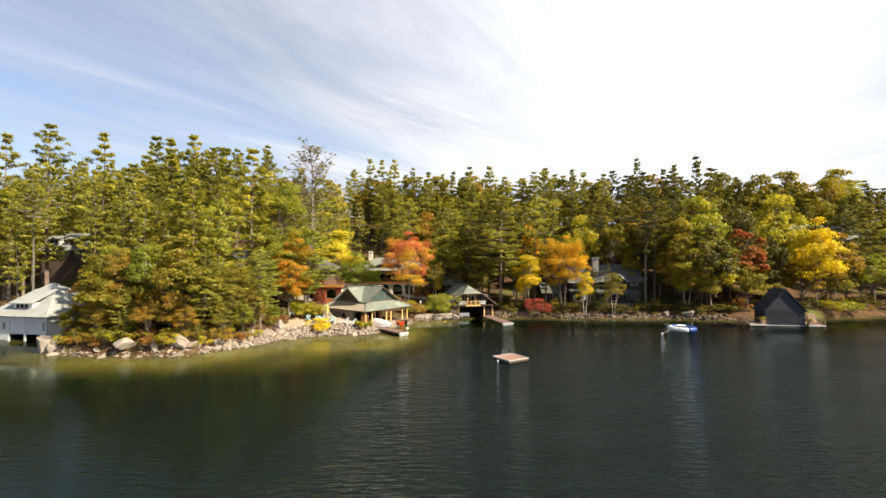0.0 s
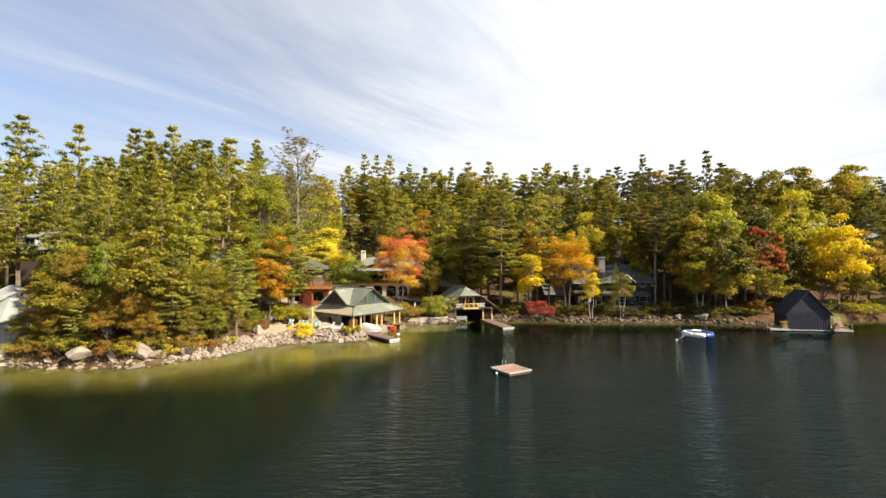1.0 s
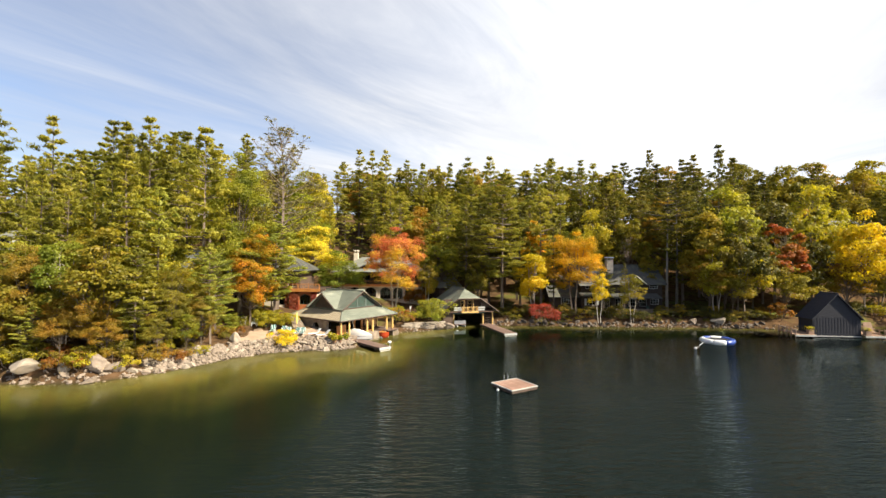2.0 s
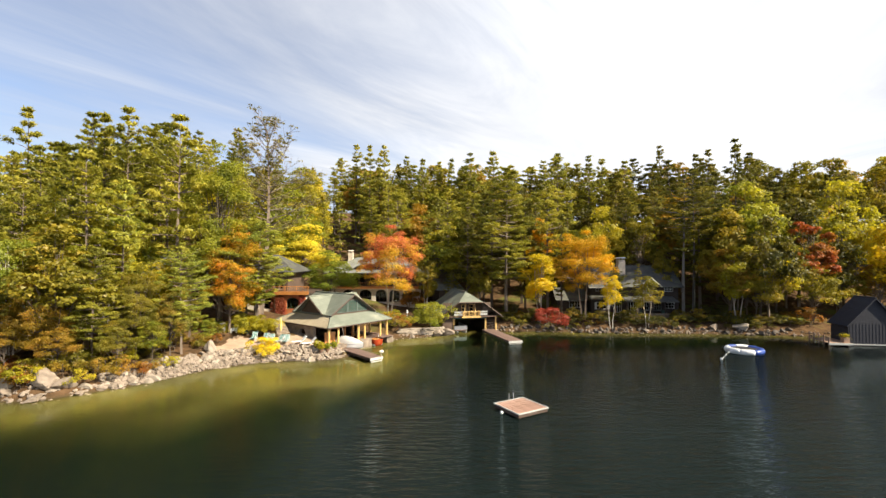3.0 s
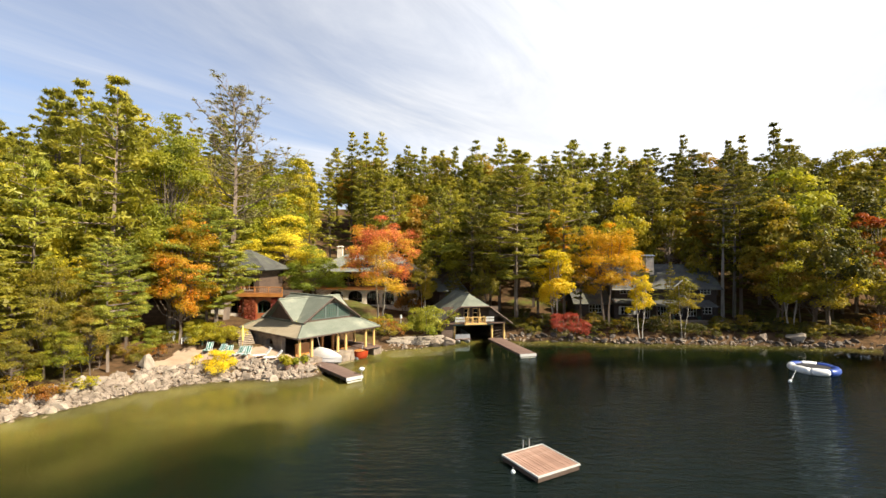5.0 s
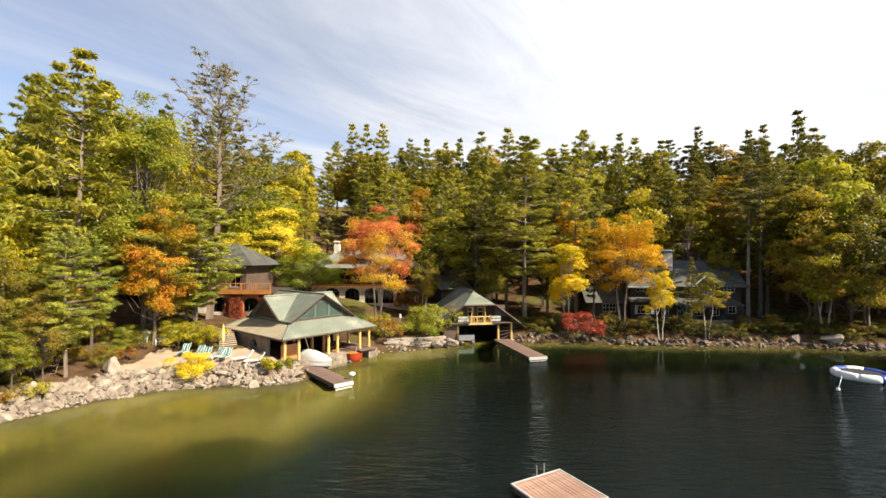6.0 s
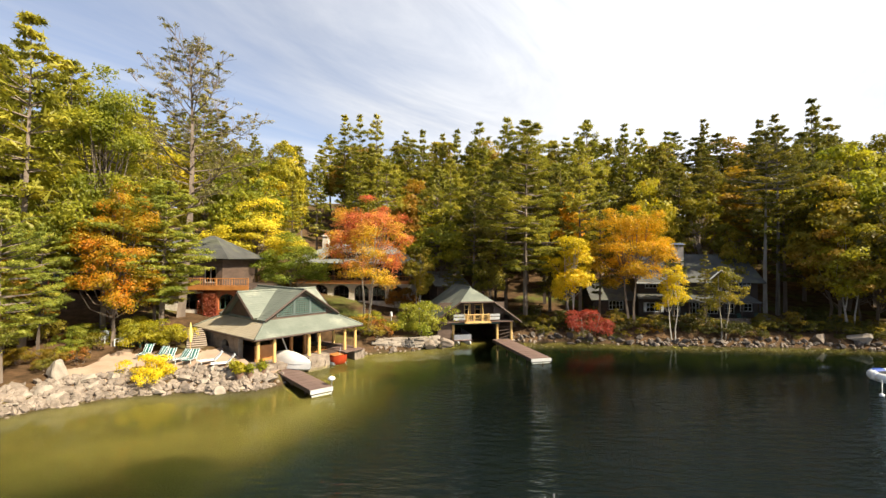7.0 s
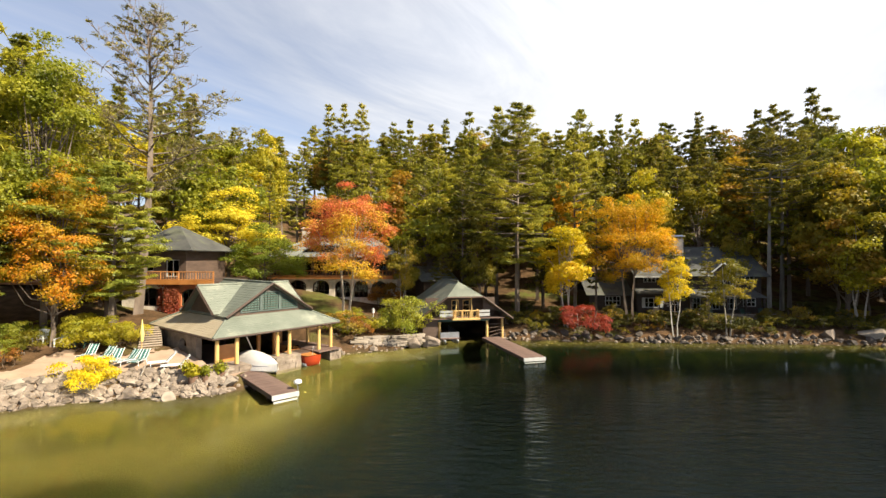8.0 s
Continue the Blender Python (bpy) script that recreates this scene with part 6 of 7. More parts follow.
def boulder(x, y, z, size, rng, mat=None, label="grey granite boulder lying on the shore", tall=1.0):
    ob = new("boulder", rng.choice(BOULDERS))
    ob.matrix_basis = pose(x, y, z, rng.uniform(-18, 18), rng.uniform(-18, 18), rng.uniform(0, 360)) @ Matrix.Diagonal((size * rng.uniform(0.85, 1.3), size * rng.uniform(0.75, 1.1), size * rng.uniform(0.75, 1.05) * tall, 1))
    if mat:
        ob.material_slots[0].link = "OBJECT"
        ob.material_slots[0].material = mat
    return tagged(ob, label, "boulder", "shore boulders")


def shore_rocks():
    rng = random.Random(23)
    legs = []
    for (x0, y0), (x1, y1) in zip(SHORE[5:29], SHORE[6:30]):
        long = math.hypot(x1 - x0, y1 - y0)
        n = int(long / 0.1)
        legs += [(x0 + (x1 - x0) * k / n, y0 + (y1 - y0) * k / n, (x1 - x0) / long, (y1 - y0) / long) for k in range(n)]
    def slipway(x, y):
        return (-11.0 < x < -8.5 and 80 < y < 91) or (3.4 < x < 9.2 and y > 94) or 62 < x < 71
    at = 0.0
    while True:
        at += rng.uniform(0.6, 2.0)
        i = int(at / 0.1)
        if i >= len(legs):
            break
        x, y, tx, ty = legs[i]
        if slipway(x, y) or (x > 11 and rng.random() < 0.5):
            continue
        inn = rng.uniform(-0.4, 0.9)
        px, py = x - ty * inn, y + tx * inn
        size = min(rng.lognormvariate(-0.72, 0.4), 1.0) * (1.0 if x < -10 else 0.75)
        boulder(px, py, max(ground_at(px, py), -0.2) + size * 0.1, size, rng, SHADED_GRANITE if x > 11 else PALE_GRANITE if x < -10 and rng.random() < 0.4 else None)
    # the bank below the terrace is stacked with rock
    bank = [leg for leg in legs if -31.5 < leg[0] < -11.6 and leg[1] < 79]
    for row in range(4):
        at = rng.uniform(0, 0.5)
        while at < len(bank) * 0.1:
            x, y, tx, ty = bank[int(at / 0.1)]
            inn = 0.15 + row * 0.55 + rng.uniform(-0.15, 0.15)
            px, py = x - ty * inn, y + tx * inn
            size = rng.uniform(0.3, 0.8)
            boulder(px, py, 0.05 + row * 0.4 + rng.uniform(-0.08, 0.1), size, rng, PALE_GRANITE if rng.random() < 0.5 else None)
            at += size * 1.4
    # a low ragged wall of stone along the shaded bank, the shade put into its colour
    bank = [leg for leg in legs if 10 < leg[0] < 61]
    at = 0.0
    while at < len(bank) * 0.1 - 0.1:
        x, y, tx, ty = bank[int(at / 0.1)]
        inn = rng.uniform(0.3, 1.3)
        size = rng.uniform(0.3, 0.75)
        boulder(x - ty * inn, y + tx * inn, max(ground_at(x - ty * inn, y + tx * inn), 0) + 0.1, size, rng, SHADED_GRANITE, "lichened boulder on the shaded bank, shade in its colour")
        at += size * 2.0
    # the ones that stand out
    for x, y, size, pale_ in ((-42.4, 59.8, 1.75, 1), (-38.6, 60.2, 0.9, 1), (-35.6, 60.8, 1.3, 0), (-34.2, 61.2, 1.35, 0), (-54.6, 61.9, 2.0, 1), (-53.2, 61.0, 1.3, 1), (-40.3, 61.0, 0.65, 1),
                              (-29.3, 69.0, 0.75, 1), (-27.0, 74.0, 0.95, 1), (2.0, 95.2, 1.1, 0), (0.2, 94.2, 1.0, 0), (52.6, 98.6, 1.3, 1), (48.0, 99.0, 1.1, 0)):
        boulder(x, y, max(ground_at(x, y), 0) + size * 0.3, size, rng, PALE_GRANITE if pale_ else None, "large pale granite boulder on the shore" if pale_ else "large grey granite boulder on the shore", 1.45)
    # small stones, past counting
    verts, faces = [], []
    base = bmesh.new()
    bmesh.ops.create_icosphere(base, subdivisions=1, radius=1.0)
    bv, bf = [tuple(v.co) for v in base.verts], [[v.index for v in f.verts] for f in base.faces]
    base.free()
    heaped = [leg for leg in legs if -31.5 < leg[0] < -11.6 and leg[1] < 79]
    for _ in range(2000):
        heap = rng.random() < 0.42
        x, y, tx, ty = rng.choice(heaped if heap else legs)
        if (-11.0 < x < -8.5 and 80 < y < 91) or (3.4 < x < 9.2 and y > 94):
            continue
        inn = rng.uniform(-0.1, 2.2) if heap else rng.gauss(0.3, 0.5)
        px, py = x - ty * inn, y + tx * inn
        s = rng.uniform(0.16, 0.46) if heap else rng.uniform(0.08, 0.3)
        m = pose(px, py, max(ground_at(px, py), 0.1 + inn * 0.5 if heap else -9) + s * 0.2, rng.uniform(0, 360), 0, rng.uniform(0, 360)) @ Matrix.Diagonal((s, s * rng.uniform(0.6, 1), s * rng.uniform(0.4, 0.8), 1))
        i = len(verts)
        verts += [tuple(m @ (Vector(v) * rng.uniform(0.85, 1.15))) for v in bv]
        faces += [[i + k for k in f] for f in bf]
    tagged(mesh_object("shore_stones", verts, faces, STONE), "loose small stones along the waterline", "stones", kind="stuff")


shore_rocks()


def ledge_wall():
    """The low wall of flat stones that holds the bank between pavilion and boathouse."""
    t = thing("bank_wall", "low wall of flat pale stones along the bank", "wall", pose(-6.2, 92.0, 0, 0, 0, 19))
    rng = random.Random(4)
    shapes = []
    for k in range(5):
        bm = box(fresh(), (0, 0, 0), (0.95, 0.7, 0.3))
        for v in bm.verts:
            v.co += Vector((rng.uniform(-0.1, 0.1), rng.uniform(-0.1, 0.1), rng.uniform(-0.05, 0.05)))
        bmesh.ops.bevel(bm, geom=bm.edges, offset=0.05, segments=1, affect="EDGES")
        shapes.append(part("stone", bm, PALE_GRANITE, t))
        shapes[-1].location = (k * 0.97, 0, 0.2)
    for row in range(4):
        for i in range(8):
            if row == 0 and i < 5:
                continue
            ob = new("stone", rng.choice(shapes).data)
            ob.parent = t
            ob.location = (i * 0.97 + (row % 2) * 0.4, row * 0.08 + rng.uniform(-0.1, 0.1), 0.2 + (row) * 0.29)


ledge_wall()

# ---- trees ----
def pine_form(seed, tall, radius, clear, whorls, needles, blade=0.62, lean=0.0, cushion=1.0):
    """A white pine: flat tiers of boughs with gaps between them, each bough carrying cushions of needles, on a straight trunk."""
    rng = np.random.default_rng(seed)
    wood = []
    knots = [np.array((lean * t * t * tall + 0.15 * math.sin(5 * t + seed), 0.12 * math.cos(4 * t + seed), tall * t)) for t in np.linspace(0, 1, 8)]
    r = 0.012 * tall + 0.06
    for k in range(7):
        wood.append((knots[k] - (0, 0, 0.4 if k == 0 else 0), knots[k + 1], r * (1 - k / 7.4), r * (1 - (k + 1) / 7.4)))
    hubs, ways, spans = [], [], []
    base = clear * tall
    wind = rng.uniform(0, 6.28)
    for w in range(whorls):
        f = min(max((w + rng.uniform(-0.3, 0.3)) / (whorls - 1), 0), 1)
        z = base + (tall * 0.985 - base) * f
        s = z / tall * 7
        i = min(int(s), 6)
        stem = knots[i] + (knots[i + 1] - knots[i]) * (s - i)
        reach = radius * (0.5 + 1.47 * f) if f < 0.34 else radius * (1.0 - (f - 0.34) / 0.685) ** 0.62
        reach *= rng.uniform(0.78, 1.15)
        count = int(rng.integers(4, 7)) if f < 0.9 else 5
        start = rng.uniform(0, 6.28)
        for b in range(count):
            if rng.uniform() < 0.12:
                continue
            az = start + 6.283 * b / count + rng.uniform(-0.4, 0.4)
            long = max(reach * rng.uniform(0.55, 1.2) * (1 + 0.18 * math.cos(az - wind)), 0.7)
            rise = -0.14 + 0.62 * f ** 2 + rng.uniform(-0.08, 0.10)
            out = np.array((math.cos(az), math.sin(az), 0.0))
            across = np.array((-out[1], out[0], 0.0))

            def at(t):
                return stem + out * (long * t) + np.array((0, 0, long * (rise * t + 0.16 * t * t)))
            thick = 0.02 + 0.016 * long
            if needles < 25:
                wood.append((at(0), at(0.9), thick, 0.015))
            else:
                wood += [(at(0), at(0.5), thick, thick * 0.6), (at(0.5), at(1.0), thick * 0.6, 0.012)]
            for _ in range(max(int(1.6 + 0.85 * long), 2)):
                t = rng.uniform(0.25, 1.0) ** 0.75
                spread = (0.50 * (1.05 - t) + 0.06) * long
                hubs.append(at(t) + across * (rng.uniform(-1, 1) * spread) + np.array((0, 0, rng.uniform(-0.05, 0.2))))
                ways.append(out)
                spans.append(cushion * min(1.0, 0.30 + 0.18 * long))
    hubs.append(knots[7])
    ways.append(np.array((0, 0, 1.0)))
    spans.append(0.4)
    return tubes(wood, 3), pads(rng, np.array(hubs), np.array(ways), needles, spans, blade)


def bare_pine_form(seed, tall, radius):
    """An old pine that has lost most needles: tiers of rising grey limbs with fine twigs, and thin needle cushions at their ends."""
    rng = np.random.default_rng(seed)
    wood, hubs, ways, spans = [], [], [], []

    def stem(f):
        return np.array((0.9 * math.sin(2.2 * f), 0.4 * math.sin(3 * f), tall * f))
    cuts = np.linspace(0, 0.97, 9)
    for a, b in zip(cuts, cuts[1:]):
        wood.append((stem(a) - (0, 0, 0.4 if a == 0 else 0), stem(b), 0.44 * (1 - a * 0.9), 0.44 * (1 - b * 0.9)))
    for k in range(46):
        f = 0.40 + 0.57 * (k + rng.uniform(0, 1)) / 46
        az = k * 2.4 + rng.uniform(-0.5, 0.5)
        reach = radius * float(np.interp(f, (0.4, 0.52, 0.75, 0.9, 1.0), (0.75, 1.0, 0.72, 0.5, 0.25))) * rng.uniform(0.55, 1.15)
        rise = float(np.interp(f, (0.4, 0.65, 0.85, 1.0), (0.1, 0.35, 0.8, 1.6))) + rng.uniform(-0.1, 0.15)
        p, d = stem(f), unit(np.array((math.cos(az), math.sin(az), rise)))
        thick = 0.05 + 0.008 * reach
        for i in range(4):
            d = unit(d + np.array((0, 0, 0.10)) + rng.normal(size=3) * 0.09)
            q = p + d * reach / 4
            wood.append((p, q, thick * (1 - i / 4.6), thick * (1 - (i + 1) / 4.6)))
            for _ in range(4 if i else 1):
                t = unit(d * 0.8 + rng.normal(size=3) * 0.5 + np.array((0, 0, 0.25)))
                tip = q + t * rng.uniform(0.7, 1.7)
                wood.append((q, tip, 0.03, 0.014))
                wood.append((q + (tip - q) * 0.55, tip + rng.normal(size=3) * 0.4 + np.array((0, 0, 0.3)), 0.02, 0.01))
                if i and rng.uniform() < (0.9 if f < 0.62 else 0.65):
                    hubs.append(tip)
                    ways.append(t)
                    spans.append(0.7 if f < 0.62 else 0.42)
            p = q
    return tubes(wood, 3), pads(rng, np.array(hubs), np.array(ways), 20, spans, 0.38)


def broad_form(seed, tall, radius, clear, clumps, count, size, stems=1, narrow=1.0, lean=0.0, even=False, puff=1.0):
    """A broad-leaved tree: forked limbs, each carrying a clump made of smaller puffs of leaves, with gaps between the clumps."""
    rng = np.random.default_rng(seed)
    wood, spots, outs = [], [], []
    mid = np.array((0, 0, tall * (clear + 1) / 2))
    half = np.array((radius, radius, tall * (1 - clear) / 2))
    for s in range(stems):
        az = 6.28 * s / max(stems, 1) + rng.uniform(0, 1)
        foot = np.array((math.cos(az), math.sin(az), 0)) * (0.25 * (stems > 1))
        crownfoot = foot * 2.6 + np.array((lean * tall * 0.4, 0, tall * (clear + 0.06)))
        top = crownfoot + np.array((foot[0] * 1.5 + lean * tall * 0.3, foot[1] * 1.5, tall * (1 - clear) * 0.72))
        r = (0.010 * tall + 0.05) / math.sqrt(stems)
        wood += [(foot - (0, 0, 0.4), foot + (crownfoot - foot) * 0.5 + rng.normal(size=3) * 0.12, r * 1.15, r * 0.9)]
        wood += [(wood[-1][1], crownfoot, r * 0.9, r * 0.7), (crownfoot, top, r * 0.7, 0.03)]
        for c in range(max(clumps // stems, 2)):
            # clumps lie in a loose shell that is thinner below
            d = unit(rng.normal(size=3))
            d[2] = rng.uniform(-0.95, 1.0) if even else abs(d[2]) * 1.25 - 0.55
            d = unit(d)
            k = rng.uniform(0.42, 0.98)
            shape = 1.0 if d[2] < 0 else (1.0 - 0.25 * d[2]) * narrow + (1 - narrow)
            place = mid + d * half * k * np.array((shape, shape, 1.0)) + np.array((lean * tall * 0.5, 0, 0)) + foot * 2
            t = rng.uniform(0.0, 0.75)
            fork = crownfoot + (top - crownfoot) * t
            if fork[2] > place[2]:
                fork = crownfoot + (top - crownfoot) * max(t - 0.35, 0)
            elbow = (fork + place) / 2 + np.array((0, 0, -0.04 * tall)) + rng.normal(size=3) * 0.15
            wood += [(fork, elbow, r * 0.34, r * 0.2), (elbow, place, r * 0.2, 0.012)]
            ball = radius * rng.uniform(0.2, 0.38) * puff
            m = int(count / clumps * (ball / (radius * 0.29 * puff)) ** 2 / 6) + 1
            for _ in range(6):
                hub = place + unit(rng.normal(size=3) + d * 0.5 + (0, 0, 0.3)) * (ball * 0.62) * np.array((1.15, 1.15, 0.7))
                q = unit(rng.normal(size=(m, 3)) + d * 0.35 + (0, 0, 0.45))
                spots.append(hub + q * (ball * 0.55 * rng.uniform(0.55, 1.12, (m, 1))) * np.array((1.15, 1.15, 0.7)))
                outs.append(unit(q + d * 0.3 + np.array((0, 0, 0.35))))
    return tubes(wood), leaves(rng, np.concatenate(spots), np.concatenate(outs), size)


FORMS = {}


def form(key, bark, tall, build):
    """One tree form, kept out of the place as bare mesh data: trunk with limbs, and crown."""
    made = []
    for name, (verts, faces), mat in zip(("trunk", "crown"), build, (bark, LEAF["pine"])):
        data = bpy.data.meshes.new(name)
        data.from_pydata(verts, [], faces)
        data.materials.append(mat)
        made.append(data)
    FORMS[key] = (tall, made)


for s in range(4):
    form("pine_%d" % s, BARK, 26.0, pine_form(11 + s, 26.0, 5.6, 0.14 + 0.05 * s, 19, 14, 0.88, cushion=0.95))
for s in range(3):
    form("slim_pine_%d" % s, BARK, 26.0, pine_form(31 + s, 26.0, 4.4, 0.20, 20, 13, 0.88, cushion=0.85))
form("high_pine", GREY_BARK, 28.0, pine_form(41, 28.0, 6.4, 0.54, 13, 44, 0.46, cushion=0.9))
form("great_pine", BARK, 27.5, pine_form(45, 27.5, 7.6, 0.28, 22, 80, 0.42, cushion=1.05))
form("young_pine", BARK, 15.0, pine_form(47, 15.0, 5.0, 0.24, 19, 80, 0.34, cushion=0.8))
form("bare_pine", GREY_BARK, 31.0, bare_pine_form(51, 31.0, 7.4))
for s in range(4):
    form("broad_%d" % s, BARK, 18.0, broad_form(61 + s, 18.0, 5.4, 0.06 + 0.03 * s, 52, 5800, 0.385))
for s in range(3):
    form("near_broad_%d" % s, BARK, 14.0, broad_form(71 + s, 14.0, 4.2, 0.10, 60, 20000, 0.165))
form("maple", PALE_BARK, 17.0, broad_form(81, 17.0, 4.6, 0.24, 64, 30000, 0.14, 2, 0.9, 0.03, even=True, puff=1.05))
form("birch", PALE_BARK, 12.5, broad_form(83, 12.5, 2.6, 0.24, 44, 9000, 0.19, 3, 0.8, even=True, puff=1.3))
form("young_birch", PALE_BARK, 9.5, broad_form(85, 9.5, 1.9, 0.30, 26, 4600, 0.16, 2, 0.8, even=True, puff=1.4))
form("garden_maple", BARK, 14.5, broad_form(86, 14.5, 3.6, 0.10, 74, 30000, 0.125, 1, 0.7, even=True))
form("tall_broad", BARK, 28.0, broad_form(87, 28.0, 5.4, 0.14, 90, 36000, 0.20, 1, 0.75, even=True, puff=1.1))
form("spire", BARK, 18.0, broad_form(89, 18.0, 3.0, 0.12, 44, 6000, 0.28, 1, 0.45))
form("mound", BARK, 2.0, broad_form(97, 2.0, 1.55, 0.0, 26, 7000, 0.085, 3, puff=1.25))
for s in range(3):
    form("shrub_%d" % s, BARK, 2.4, broad_form(91 + s, 2.4, 1.5, 0.0, 16, 1300, 0.15, 3, puff=1.2))

TREE_TALK = {
    "pine": ("white_pine", "tall white pine with flat plumed tiers, %s", "pine tree"), "slim": ("white_pine", "slim tall white pine, %s", "pine tree"),
    "high": ("white_pine", "pine with a long bare trunk and high crown, %s", "pine tree"), "great": ("white_pine", "great spreading white pine by the boathouse, %s", "pine tree"),
    "young_pine": ("young_pine", "soft young white pine, %s", "pine tree"), "bare": ("bare_topped_pine", "half-dead pine with a bare grey top, %s", "pine tree"),
    "broad": ("broadleaf_tree", "broad-leaved tree in autumn leaf, %s", "tree"), "near": ("broadleaf_tree", "low spreading oak in autumn leaf, %s", "tree"),
    "garden_maple": ("maple_tree", "young maple beside the sandy terrace, %s", "tree"), "maple": ("maple_tree", "maple turning in autumn on pale stems, %s", "tree"), "birch": ("birch_tree", "clump of pale-stemmed birch, %s", "birch tree"),
    "young_birch": ("young_birch", "young pale-stemmed birch, %s", "birch tree"), "tall": ("broadleaf_tree", "very tall leafy tree over the lodge, %s", "tree"),
    "mound": ("garden_bush", "dense low garden bush, %s", "bush"), "spire": ("broadleaf_tree", "narrow upright tree in autumn leaf, %s", "tree"), "shrub": ("shrub", "rounded shrub on the shore, %s", "shrub"),
}
HUE_TALK = {"pine": "green", "dark_pine": "dark green", "bright_pine": "fresh green", "grey_pine": "grey-green", "green": "green", "yellow_green": "yellow-green", "olive": "olive green", "shade": "olive green darkened for shade",
            "bronze": "bronze brown", "yellow": "bright yellow", "amber": "golden yellow", "orange": "orange and green", "red": "red over yellow", "gold": "golden orange", "lemon": "pale yellow over green", "fresh": "fresh green", "crimson": "deep red", "rust": "rusty red", "shrub": "mixed green and tan"}
TREE_RNG = random.Random(5)


def plant(key, x, y, top, spread=1.0, hue="pine", bark=None, turn=None):
    """Set a tree so that it stands on the ground at x, y and reaches up to the height top."""
    tall, made = FORMS[key]
    foot = ground_at(x, y)
    grow = (top - foot) / tall
    kind = next(k for k in sorted(TREE_TALK, key=len, reverse=True) if key.startswith(k))
    name, label, category = TREE_TALK[kind]
    az = TREE_RNG.uniform(0, 360) if turn is None else turn
    tree = thing(name, label % HUE_TALK[hue], category, pose(x, y, foot, 0, 0, az) @ Matrix.Diagonal((grow * spread, grow * spread, grow, 1)))
    for data, mat in zip(made, (bark, LEAF[hue])):
        ob = new(data.name, data)
        ob.parent = tree
        if mat:
            ob.material_slots[0].link = "OBJECT"
            ob.material_slots[0].material = mat
    return tree


def rows(*trees):
    for t in trees:
        plant(*t)


# by the water, from the pavilion to the dark boathouse
rows(("great_pine", 12.7, 103.2, 29.5, 1.0, "pine"), ("maple", -8.6, 99.1, 19.3, 1.1, "red", None, 20), ("birch", 18.5, 101.6, 14.4, 1.0, "amber"),
     ("maple", 27.1, 103.7, 18.9, 1.12, "gold", BARK, 160), ("young_birch", 30.6, 98.9, 10.2, 0.85, "amber"), ("young_birch", 36.8, 99.3, 10.0, 1.0, "olive"),
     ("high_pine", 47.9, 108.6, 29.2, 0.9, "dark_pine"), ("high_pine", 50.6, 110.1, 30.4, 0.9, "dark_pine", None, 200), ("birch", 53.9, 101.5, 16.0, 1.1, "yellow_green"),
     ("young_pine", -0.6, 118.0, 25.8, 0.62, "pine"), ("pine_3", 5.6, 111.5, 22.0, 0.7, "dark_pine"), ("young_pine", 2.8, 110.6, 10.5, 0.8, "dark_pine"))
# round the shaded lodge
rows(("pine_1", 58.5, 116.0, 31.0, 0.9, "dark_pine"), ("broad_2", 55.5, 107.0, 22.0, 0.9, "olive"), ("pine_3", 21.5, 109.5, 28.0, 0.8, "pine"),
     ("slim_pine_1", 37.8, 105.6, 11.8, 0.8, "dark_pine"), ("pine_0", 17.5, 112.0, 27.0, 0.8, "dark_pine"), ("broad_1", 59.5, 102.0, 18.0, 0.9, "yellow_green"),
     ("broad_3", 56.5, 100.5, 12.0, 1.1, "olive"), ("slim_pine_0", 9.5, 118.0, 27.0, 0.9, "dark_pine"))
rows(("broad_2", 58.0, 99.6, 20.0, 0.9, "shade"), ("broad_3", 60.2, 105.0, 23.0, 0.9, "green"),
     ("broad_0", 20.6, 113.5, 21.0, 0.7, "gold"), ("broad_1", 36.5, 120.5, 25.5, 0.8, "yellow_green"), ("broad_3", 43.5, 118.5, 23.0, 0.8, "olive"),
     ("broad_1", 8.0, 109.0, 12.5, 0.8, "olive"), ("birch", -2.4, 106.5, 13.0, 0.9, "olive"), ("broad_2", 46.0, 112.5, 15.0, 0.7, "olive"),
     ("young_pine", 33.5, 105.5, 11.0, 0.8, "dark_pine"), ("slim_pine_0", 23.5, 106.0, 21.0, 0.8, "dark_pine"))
# between the right-hand lodge and the far right
rows(("spire", 68.4, 103.4, 21.5, 1.0, "rust"), ("broad_0", 84.5, 104.0, 22.4, 0.85, "amber"), ("broad_1", 83.5, 116.0, 31.4, 0.8, "yellow_green"),
     ("broad_2", 61.4, 111.3, 27.5, 1.0, "green"), ("broad_3", 70.0, 112.0, 26.0, 0.9, "shade"), ("broad_1", 57.0, 104.0, 17.0, 0.9, "green"),
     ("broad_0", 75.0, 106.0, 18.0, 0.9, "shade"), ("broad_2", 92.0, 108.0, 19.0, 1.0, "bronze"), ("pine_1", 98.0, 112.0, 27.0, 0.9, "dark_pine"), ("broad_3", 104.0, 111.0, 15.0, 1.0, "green"))
